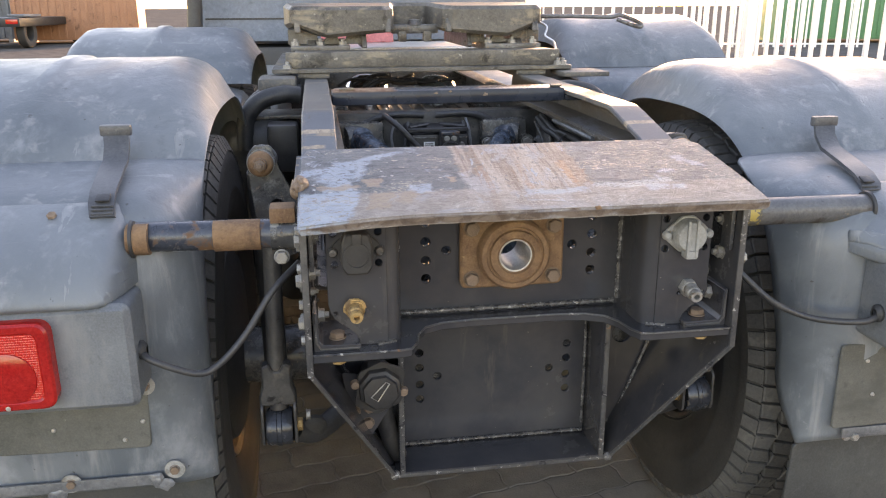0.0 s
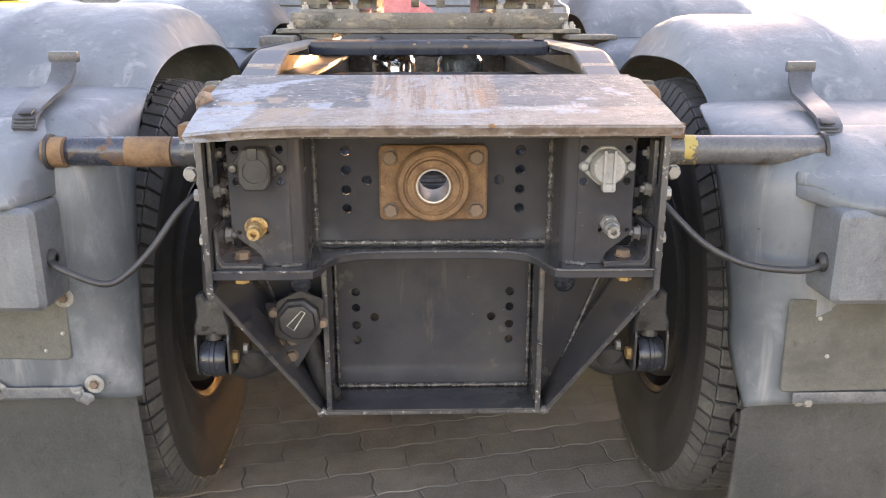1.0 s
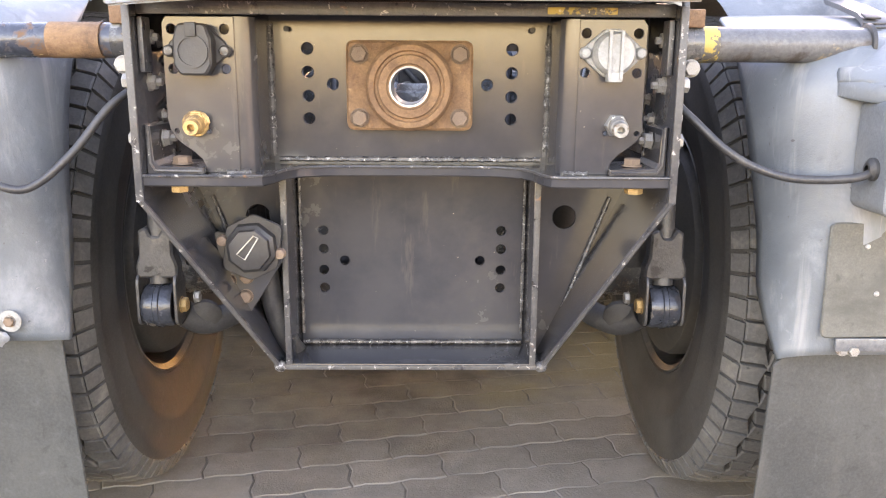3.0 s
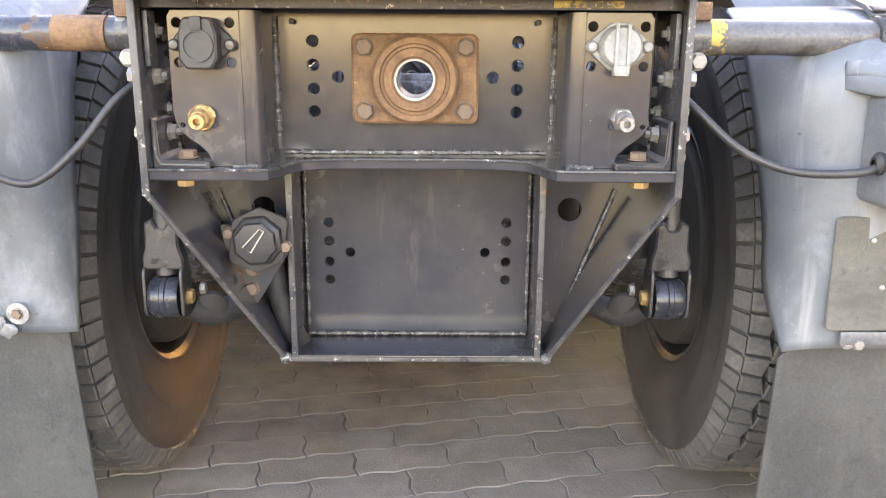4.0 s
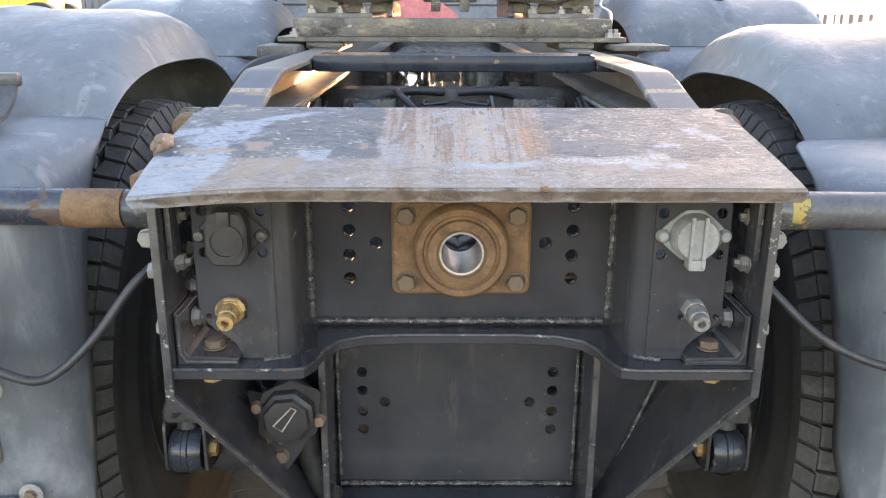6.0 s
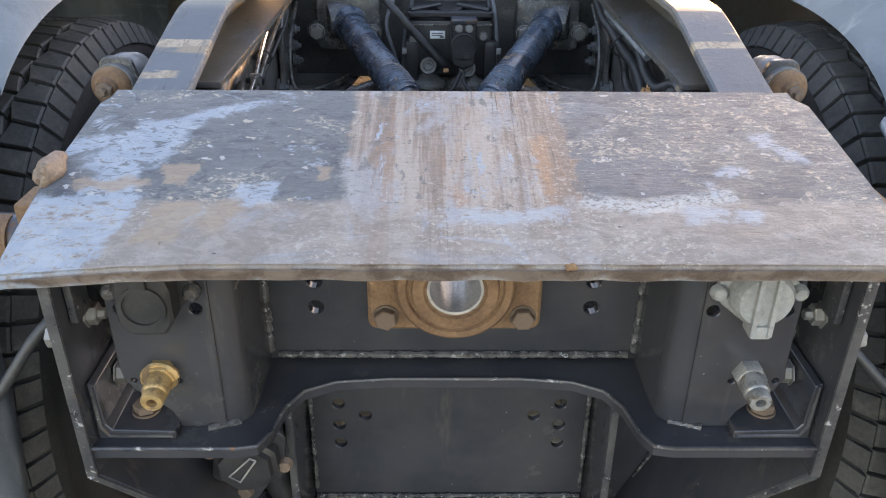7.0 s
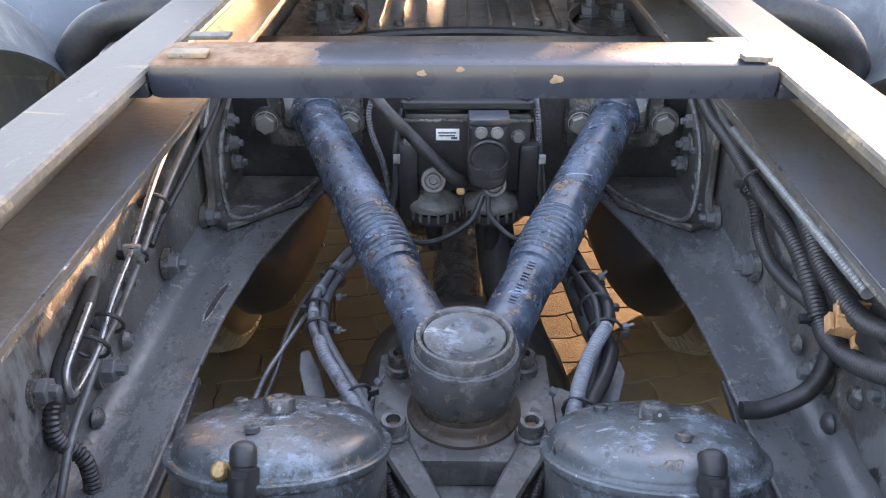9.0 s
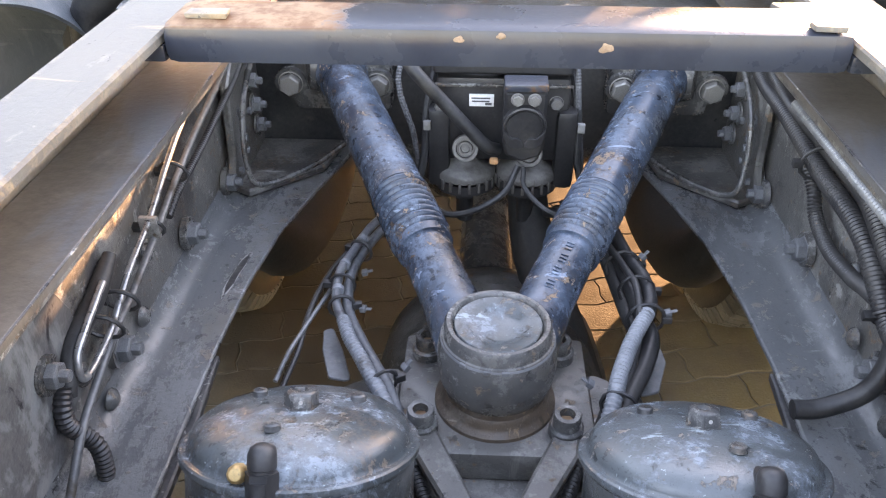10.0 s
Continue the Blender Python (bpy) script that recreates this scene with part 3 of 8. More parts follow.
    worn = over(worn, n.ramp(grit, 0.42, 0.37), (0.12, 0.095, 0.08), 0.7)
    col = over(col, band, worn, 0.94)
    smear = n.math("MAXIMUM", zone(-0.01, 0.10, -0.156, -0.136, 0.006), zone(0.20, 0.265, -0.158, -0.138, 0.006))
    col = over(col, n.math("MULTIPLY", smear, n.ramp(small, 0.36, 0.5)), (0.29, 0.325, 0.365), 0.7)
    # dark pits and the rusty rear and front edges
    col = over(col, n.ramp(n.noise(120, 6, (0.7, 1.5, 1), 0.6, (7, 7, 0)), 0.685, 0.71), (0.03, 0.03, 0.03), 0.9)
    rim = n.ramp(n.math("ADD", y, n.math("MULTIPLY", wob, 0.006)), -0.2105, -0.2125)
    col = over(col, rim, n.mix(n.ramp(small, 0.4, 0.6), (0.085, 0.055, 0.038), (0.17, 0.125, 0.095)), 0.95)
    col = over(col, n.ramp(fine, 0.60, 0.78), (0.40, 0.38, 0.34), 0.25)
    rough = n.ramp(flake, 0.38, 0.62, 0.46, 0.68)
    ridge = n.noise(34, 8, (0.30, 1.5, 1), 0.7, (12, 5, 0), 0.7)
    h = n.math("ADD", n.math("ADD", n.math("MULTIPLY", flake, 0.9), n.math("MULTIPLY", ridge, 1.1)), n.math("ADD", n.math("MULTIPLY", grit, 0.5), n.math("MULTIPLY", n.math("MULTIPLY", streak, band), 0.9)))
    return n.out(col, rough, 0.0, h, 0.0020, 0.4)


M["deck"] = deck_material()


def lens_material():
    n = Nodes("red_lamp_lens")
    z, x = n.axis(2), n.axis(0)
    h = n.math("ADD", n.math("SINE", n.math("MULTIPLY", z, 1500)), n.math("SINE", n.math("MULTIPLY", x, 1500)))
    col = n.mix(n.noise(14, 4), (0.44, 0.008, 0.005), (0.56, 0.022, 0.010))
    return n.out(col, 0.12, 0.0, h, 0.00022, 0.5, 0.6)


M["lens"] = lens_material()
M["rimred"] = surface("dark_red_lens_rim", (0.26, 0.006, 0.005), (0.34, 0.012, 0.008), 20, (0.1, 0.2), 0, 200, 0.0001)


def paver_material(joined=False):
    n = Nodes("joined_paver" if joined else "concrete_paver")
    if joined:
        n.rnd = n.t.nodes.new("ShaderNodeNewGeometry").outputs["Random Per Island"]
    co = n.moved(9)
    a, f = n.noise(9, 6, co=co), n.noise(150, 5, co=co)
    tone = n.mix(n.rnd, (0.195, 0.173, 0.146), (0.255, 0.227, 0.192))
    col = n.mix(n.ramp(a, 0.3, 0.7, 0, 0.6), tone, (0.145, 0.127, 0.106))
    place = n.t.nodes.new("ShaderNodeNewGeometry").outputs["Position"]
    split = n.t.nodes.new("ShaderNodeSeparateXYZ")
    n.put(split.inputs[0], place)
    wide = n.noise(2.2, 6, offset=(3, 1, 0), co=place)
    col = n.mix(n.ramp(wide, 0.50, 0.72, 0, 0.5), col, (0.10, 0.09, 0.078))
    # shade under the truck put into the paver colour, with oily stain
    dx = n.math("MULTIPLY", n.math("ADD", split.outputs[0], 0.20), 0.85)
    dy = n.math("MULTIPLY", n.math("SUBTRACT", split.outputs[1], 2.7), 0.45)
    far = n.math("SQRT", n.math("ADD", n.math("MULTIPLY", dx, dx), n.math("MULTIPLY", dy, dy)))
    oil_shade = n.ramp(n.math("ADD", far, n.math("MULTIPLY", n.math("SUBTRACT", wide, 0.5), 0.7)), 0.95, 0.62)
    sandy = n.ramp(n.math("ADD", split.outputs[1], n.math("MULTIPLY", n.math("SUBTRACT", wide, 0.5), 0.8)), 0.7, 1.3)
    col = n.mix(n.math("MULTIPLY", n.math("MULTIPLY", sandy, n.math("SUBTRACT", 1.0, oil_shade)), 0.85), col, (0.175, 0.130, 0.058))
    col = n.mix(n.ramp(f, 0.5, 0.75, 0, 0.35), col, (0.30, 0.255, 0.20))
    col = n.mix(n.math("MULTIPLY", oil_shade, 0.9), col, n.mix(a, (0.022, 0.016, 0.010), (0.040, 0.029, 0.018)))
    return n.out(col, n.ramp(a, 0.3, 0.7, 0.8, 0.95), 0, n.math("ADD", f, a), 0.0022, 0.15)


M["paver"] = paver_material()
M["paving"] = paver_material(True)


def yard_material():
    """Sandy joints under the paving, grey asphalt beyond it."""
    n = Nodes("yard_ground")
    a, f = n.noise(2.5, 6), n.noise(70, 5)
    w = n.math("MULTIPLY", n.math("SUBTRACT", n.noise(1.2, 5), 0.5), 1.0)
    x = n.math("ADD", n.math("ABSOLUTE", n.axis(0)), w)
    y = n.math("ADD", n.math("ABSOLUTE", n.math("SUBTRACT", n.axis(1), 2.0)), w)
    inside = n.math("MULTIPLY", n.ramp(x, 5.3, 5.0), n.ramp(y, 5.9, 5.6))
    sand = n.mix(n.ramp(a, 0.3, 0.7), (0.115, 0.100, 0.083), (0.215, 0.19, 0.16))
    tar = n.mix(n.ramp(a, 0.3, 0.7), (0.085, 0.082, 0.078), (0.125, 0.12, 0.112))
    tar = n.mix(n.ramp(n.noise(0.35, 5), 0.5, 0.7), tar, (0.155, 0.145, 0.13))
    col = n.mix(n.ramp(f, 0.5, 0.8, 0, 0.3), n.mix(inside, tar, sand), (0.25, 0.235, 0.21))
    return n.out(col, 0.95, 0, n.math("ADD", f, a), 0.004, 0.0)


M["sand"] = yard_material()


# ---- builders ----
def box(lo, hi, bev=0.0, m=None, bm=None):
    bm = bm or bmesh.new()
    c, s = (Vector(lo) + Vector(hi)) / 2, Vector(hi) - Vector(lo)
    mat = Matrix.Translation(c) @ Matrix.Diagonal((*s, 1))
    made = bmesh.ops.create_cube(bm, size=1, matrix=(m @ mat) if m else mat)
    if bev:
        edges = {e for v in made["verts"] for e in v.link_edges}
        bmesh.ops.bevel(bm, geom=list(edges), offset=bev, segments=2, profile=0.6, affect="EDGES")
    return bm


def rounded(points, radius, steps=5):
    """A closed outline with rounded corners; radius a number or one for each corner."""
    out, n = [], len(points)
    for i, p in enumerate(points):
        r = radius[i] if isinstance(radius, (list, tuple)) else radius
        p, a, b = Vector(p), Vector(points[i - 1]), Vector(points[(i + 1) % n])
        if r <= 0:
            out.append(tuple(p))
            continue
        da, db = (a - p).normalized(), (b - p).normalized()
        half = da.angle(db) / 2
        d = min(r / math.tan(half), (a - p).length * 0.49, (b - p).length * 0.49)
        s, e = p + da * d, p + db * d
        for k in range(steps + 1):
            t = k / steps
            out.append(tuple((1 - t) ** 2 * s + 2 * t * (1 - t) * p + t * t * e))
    return out


def ring(cx, cy, r, n=16):
    return [(cx + r * math.cos(2 * math.pi * k / n), cy + r * math.sin(2 * math.pi * k / n)) for k in range(n)]


FACING = Matrix(((1, 0, 0, 0), (0, 0, 1, 0), (0, 1, 0, 0), (0, 0, 0, 1)))  # u, v, w -> x, z, y
SIDE = Matrix(((0, 0, 1, 0), (1, 0, 0, 0), (0, 1, 0, 0), (0, 0, 0, 1)))  # u, v, w -> y, z, x
FLAT = Matrix.Identity(4)


def slab(outline, holes=(), depth=0.01, m=FLAT, at=0.0, bev=0.0, bm=None):
    """A plate with holes: outline in the plane (u, v), from w = at to at + depth, then turned by m."""
    bm = bm or bmesh.new()
    edges, fresh = [], []
    for loop in (outline, *holes):
        vs = [bm.verts.new((p[0], p[1], at)) for p in loop]
        fresh += vs
        edges += [bm.edges.new((vs[i - 1], vs[i])) for i in range(len(vs))]
    faces = [g for g in bmesh.ops.triangle_fill(bm, use_beauty=True, edges=edges)["geom"] if isinstance(g, bmesh.types.BMFace)]
    grown = bmesh.ops.extrude_face_region(bm, geom=faces)["geom"]
    up = [g for g in grown if isinstance(g, bmesh.types.BMVert)]
    bmesh.ops.translate(bm, verts=up, vec=(0, 0, depth))
    every = fresh + up
    own = list({f for v in every for f in v.link_faces})
    bmesh.ops.recalc_face_normals(bm, faces=own)
    if bev:
        sharp = [e for e in {e for f in own for e in f.edges} if len(e.link_faces) == 2 and e.calc_face_angle() > 1.0 and abs(e.verts[0].co.z - e.verts[1].co.z) < 1e-6]
        r = bmesh.ops.bevel(bm, geom=sharp, offset=bev, segments=1, affect="EDGES")
        every = list({v for v in every if v.is_valid} | {v for v in r["verts"] if v.is_valid})
    bmesh.ops.transform(bm, matrix=m, verts=[v for v in every if v.is_valid])
    bmesh.ops.recalc_face_normals(bm, faces=[f for f in {f for v in every if v.is_valid for f in v.link_faces}])
    return bm


def lathe(profile, seg=32, m=FLAT, bm=None):
    """Turned about local z: profile of (radius, height)."""
    bm = bm or bmesh.new()
    rows = []
    for r, h in profile:
        if r < 1e-6:
            rows.append([bm.verts.new(m @ Vector((0, 0, h)))])
        else:
            rows.append([bm.verts.new(m @ Vector((r * math.cos(2 * math.pi * k / seg), r * math.sin(2 * math.pi * k / seg), h))) for k in range(seg)])
    made = []
    for a, b in zip(rows, rows[1:]):
        for k in range(seg):
            j = (k + 1) % seg
            loop = [a[k % len(a)], a[j % len(a)], b[j % len(b)], b[k % len(b)]]
            loop = list(dict.fromkeys(loop))
            if len(loop) > 2:
                made.append(bm.faces.new(loop))
    bmesh.ops.recalc_face_normals(bm, faces=made)
    return bm


def along(point, direction):
    """A matrix that takes local z to direction, at point."""
    return Matrix.Translation(point) @ Vector(direction).to_track_quat("Z", "Y").to_matrix().to_4x4()


def curve(points, steps=8):
    """A smooth line through the points."""
    p = [Vector(q) for q in points]
    p = [p[0] * 2 - p[1]] + p + [p[-1] * 2 - p[-2]]
    out = []
    for i in range(1, len(p) - 2):
        a, b, c, d = p[i - 1:i + 3]
        for k in range(steps):
            t = k / steps
            out.append(0.5 * (2 * b + (c - a) * t + (2 * a - 5 * b + 4 * c - d) * t * t + (3 * b - a - 3 * c + d) * t ** 3))
    return out + [p[-2]]


def sweep(line, radius, seg=10, bm=None, closed=False):
    """A tube along a line; radius a number or a function of the way and the share of it."""
    bm = bm or bmesh.new()
    line = [Vector(p) for p in line]
    n, way, rows = len(line), 0.0, []
    total = sum((b - a).length for a, b in zip(line, line[1:])) or 1
    tangent = (line[1] - line[0]).normalized()
    side = tangent.orthogonal().normalized()
    for i, p in enumerate(line):
        t = (line[min(i + 1, n - 1)] - line[max(i - 1, 0)]).normalized()
        side = (side - t * side.dot(t)).normalized()
        up = t.cross(side)
        if i:
            way += (p - line[i - 1]).length
        r = radius(way, way / total) if callable(radius) else radius
        rows.append([bm.verts.new(p + side * (r * math.cos(2 * math.pi * k / seg)) + up * (r * math.sin(2 * math.pi * k / seg))) for k in range(seg)])
    made = []
    for a, b in zip(rows, rows[1:]):
        made += [bm.faces.new((a[k], a[(k + 1) % seg], b[(k + 1) % seg], b[k])) for k in range(seg)]
    made += [bm.faces.new(rows[0][::-1]), bm.faces.new(rows[-1])]
    bmesh.ops.recalc_face_normals(bm, faces=made)
    return bm


def evenly(line, step):
    """The line cut into even steps."""
    line = [Vector(p) for p in line]
    out, left = [line[0]], step
    for a, b in zip(line, line[1:]):
        d = (b - a).length
        s = 0.0
        while d - s >= left:
            s += left
            out.append(a + (b - a) * (s / d))
            left = step
        left -= d - s
    return out


def ribbed(points, radius, pitch=0.007, depth=0.18, seg=10):
    """A corrugated hose."""
    line = evenly(curve(points, 14), pitch / 2)
    bm = bmesh.new()
    state = [0]

    def r(way, share):
        state[0] += 1
        return radius * (1 + (depth / 2 if state[0] % 2 else -depth / 2))
    return sweep(line, r, seg, bm)


def weld(a, b, r=0.004, seed=1):
    """An uneven weld bead from a to b."""
    rng = random.Random(seed)
    n = max(4, int((Vector(b) - Vector(a)).length / 0.0045))
    line = [Vector(a).lerp(Vector(b), k / n) for k in range(n + 1)]
    return sweep(line, lambda w, s: r * rng.uniform(0.7, 1.25), 7)


def mesh_of(name, bm, material, angle=38):
    me = bpy.data.meshes.new(name)
    bm.to_mesh(me)
    bm.free()
    for p in me.polygons:
        p.use_smooth = True
    me.set_sharp_from_angle(angle=radians(angle))
    me.materials.append(material)
    return me


def part(name, bm, material, parent, label=""):
    ob = new(name, mesh_of(name, bm, M[material] if isinstance(material, str) else material))
    ob.parent = parent
    return tagged(ob, label)


def piece(name, mesh, parent, m, label=""):
    ob = new(name, mesh)
    ob.parent, ob.matrix_basis = parent, m
    return tagged(ob, label)


def thing(name, label, category, group="", kind="", at=(0, 0, 0)):
    ob = new(name)
    ob.location = at
    ob.empty_display_size = 0.1
    return tagged(ob, label, category, group, kind)


def mirrored(points, s):
    return [(s * p[0], *p[1:]) for p in points]


def hexhead(material):
    bm = lathe([(0, 0), (1.15, 0), (1.15, 0.12), (1.05, 0.16)], 20)
    lathe([(1.0, 0.16), (1.0, 0.75), (0.88, 0.86), (0, 0.86)], 6, bm=bm)
    return mesh_of("bolt", bm, M[material], 30)


def nuthead(material):
    bm = lathe([(0, 0), (1.25, 0), (1.25, 0.15), (1.0, 0.15), (1.0, 0.85), (0.88, 0.95), (0.5, 0.95), (0.5, 1.5), (0.42, 1.6), (0, 1.6)], 6)
    return mesh_of("nut", bm, M[material], 30)


BOLT = {k: hexhead(k) for k in ("rustbolt", "zinc", "brass", "frame", "casting")}
NUT = {k: nuthead(k) for k in ("rustbolt", "zinc", "frame", "casting", "galv")}


def bolt(parent, at, way, r, material="zinc", kind="bolt", turn=0.0):
    m = along(at, way) @ Matrix.Rotation(turn, 4, "Z") @ Matrix.Diagonal((r, r, r, 1))
    return piece(kind, (BOLT if kind == "bolt" else NUT)[material], parent, m)


# ---- ground ----
def make_ground():
    bm = bmesh.new()
    bmesh.ops.create_grid(bm, x_segments=2, y_segments=2, size=400)
    for v in bm.verts:
        v.co.z = -0.0030
    g = new("ground", mesh_of("ground", bm, M["sand"]))
    return tagged(g, "sandy concrete yard ground between the pavers", "ground", kind="structure")


ground = make_ground()

# ---- the truck ----
truck = thing("truck_tractor", "used grey three-axle tractor truck with scraped rear deck plate", "truck")


# mudguards
def lump(at, size, seed, bm=None):
    """An uneven blob of weld metal."""
    bm = bmesh.new()
    bmesh.ops.create_icosphere(bm, subdivisions=3, radius=1.0)
    for v in bm.verts:
        v.co *= 1.0 + 0.45 * noise.noise(v.co * 1.3 + Vector((seed, 0, 0))) + 0.2 * noise.noise(v.co * 3.1 + Vector((0, seed, 0)))
        v.co = Vector((v.co.x * size[0], v.co.y * size[1], v.co.z * size[2])) + Vector(at)
    return bm


def guard_shell(path, section, thick=0.005, centre=None, fade=lambda y, z: 1.0):
    """A shell: the section (across x, inset from the skin) carried along a path in y and z; insets point to the centre where one is given and fade along the path."""
    bm = bmesh.new()
    pts = [Vector((0, y, z)) for y, z in path]
    sec = [Vector(p) for p in section]
    inner = []
    for i, p in enumerate(sec):
        t = (sec[min(i + 1, len(sec) - 1)] - sec[max(i - 1, 0)]).normalized()
        side = Vector((t.y, -t.x))
        inner.append(p + (side if side.y < 0 or (side.y == 0 and side.x * p.x > 0) else -side) * thick)
    loop = [(p, p) for p in sec] + [(q, p) for p, q in zip(sec, inner)][::-1]
    rows = []
    for i, p in enumerate(pts):
        t = (pts[min(i + 1, len(pts) - 1)] - pts[max(i - 1, 0)]).normalized()
        nrm = Vector((0, -t.z, t.y)) if centre is None else (p - Vector((0, *centre))).normalized()
        f = fade(p.y, p.z)
        row = []
        for q, skin in loop:
            lip = max(0.0, 0.588 - abs(skin.x)) * (1 - f)
            row.append(bm.verts.new(p + nrm * (skin.y * f + q.y - skin.y) + Vector((q.x + math.copysign(lip, q.x), 0, 0))))
        rows.append(row)
    n = len(loop)
    for a, b in zip(rows, rows[1:]):
        for k in range(n):
            bm.faces.new((a[k], a[(k + 1) % n], b[(k + 1) % n], b[k]))
    for r in (rows[0], rows[-1]):
        for k in range(len(sec) - 1):
            bm.faces.new((r[k], r[k + 1], r[n - 2 - k], r[n - 1 - k]))
    bmesh.ops.recalc_face_normals(bm, faces=bm.faces)
    return bm


def arc(cx, cy, r, a0, a1, n):
    return [(cx + r * math.cos(radians(a0 + (a1 - a0) * k / n)), cy + r * math.sin(radians(a0 + (a1 - a0) * k / n))) for k in range(n + 1)]


def yz_curve(points, steps=6):
    return [(p.y, p.z) for p in curve([(0, y, z) for y, z in points], steps)]


def top_guard(parent, s, y0, dz, name="top_guard", half=0.546):
    """The arched middle piece of a mudguard, whose crown is at y0."""
    path = [(y0 + half * math.cos(radians(q)), 0.935 + dz + 0.36 * math.sin(radians(q))) for q in [151 - 161 * k / 48 for k in range(49)]]
    sec = [(1.245, -0.10), (1.24, -0.03), (1.215, -0.006), (1.19, 0.0), (0.965, 0.0), (0.955, 0.007), (0.925, 0.007), (0.915, 0.0), (0.70, 0.0), (0.665, -0.004), (0.638, -0.015), (0.616, -0.033), (0.602, -0.058), (0.588, -0.083), (0.572, -0.104)]
    seam = path[0][1] - 0.006
    ob = part(name, guard_shell(path, mirrored(sec, s), 0.005, None, lambda y, z: math.sin(min(1.0, 0.03 + max(0, y - y0 + half * 0.875) / (half * 0.95)) * math.pi / 2)), "guard", parent, "faded grey plastic mudguard top with scuffs")
    for v in ob.data.vertices:
        if v.co.y < y0:
            v.co.z = max(v.co.z, seam)
    return ob


def strap(parent, s, x_top, x_end, dz):
    """A rubber latch strap over the seam."""
    line = [(0.222, 1.178), (0.205, 1.158), (0.170, 1.136), (0.10, 1.122), (0.03, 1.106), (-0.005, 1.092), (-0.022, 1.072)]
    bm = bmesh.new()
    rows = []
    for i, (y, z) in enumerate(line):
        w = 0.024 - 0.003 * i / 6
        cx = s * (x_top + (x_end - x_top) * i / 6)
        rows.append([bm.verts.new((cx + k * w, y, z + dz)) for k in (-1, -0.8, 0.8, 1)])
    f = []
    for a, b in zip(rows, rows[1:]):
        f += [bm.faces.new((a[k], a[k + 1], b[k + 1], b[k])) for k in range(3)]
    bmesh.ops.recalc_face_normals(bm, faces=f)
    bmesh.ops.solidify(bm, geom=f, thickness=0.008)
    bmesh.ops.recalc_face_normals(bm, faces=bm.faces)
    ob = part("latch_strap", bm, "strap", parent, "dark rubber latch strap")
    cx = s * x_end
    tilt = Matrix.Translation((cx, 0.0, 1.098 + dz)) @ Matrix.Rotation(radians(22), 4, "X")
    # black block stands for the shade in the strap's slot
    part("buckle_slot", box((-0.012, -0.010, -0.001), (0.012, 0.012, 0.003), 0.002, tilt), "rubber", ob)
    for k in range(3):
        part("grip_rib", sweep([(cx - 0.018, -0.012 - 0.004 * k, 1.088 - 0.006 * k + dz), (cx + 0.018, -0.012 - 0.004 * k, 1.088 - 0.006 * k + dz)], 0.0022, 6), "strap", ob)
    part("anchor", box((s * x_top - 0.03, 0.218, 1.172 + dz), (s * x_top + 0.03, 0.236, 1.195 + dz), 0.006), "strap", ob)
    return ob


def share_of(line, t):
    """The point at a share t of the way along a line."""
    line = [Vector(p) for p in line]
    left = t * sum((q - p).length for p, q in zip(line, line[1:]))
    for p, q in zip(line, line[1:]):
        d = (q - p).length
        if left <= d:
            return p.lerp(q, left / d)
        left -= d
    return line[-1]


def folded_sheet(skin, lip, s, x_fold):
    """A wide sheet along the skin line whose inner side folds round to the lip line."""
    bm = bmesh.new()
    lip = curve(lip, 5)
    rows = []
    for k in range(49):
        p, e = share_of(skin, k / 48), share_of(lip, k / 48)
        row = [Vector((x, p.y, p.z)) for x in (1.20, 1.0, 0.80)]
        row = [Vector((1.245, p.y + 0.06, p.z - 0.01)), Vector((1.235, p.y + 0.02, p.z))] + row
        for j in range(10):
            u = j / 9 * math.pi / 2
            w = 1 - math.cos(u)
            row.append(Vector((x_fold + (e.x - x_fold) * math.sin(u), p.y + (e.y - p.y) * w, p.z + (e.z - p.z) * w)))
        rows.append([bm.verts.new((s * v.x, v.y + 0.002 * noise.noise((v.x * 8 * s, v.z * 6, 4.0)), v.z)) for v in row])
    for a, b in zip(rows, rows[1:]):
        for k in range(len(a) - 1):
            bm.faces.new((a[k], a[k + 1], b[k + 1], b[k]))
    bmesh.ops.recalc_face_normals(bm, faces=bm.faces)
    return bm


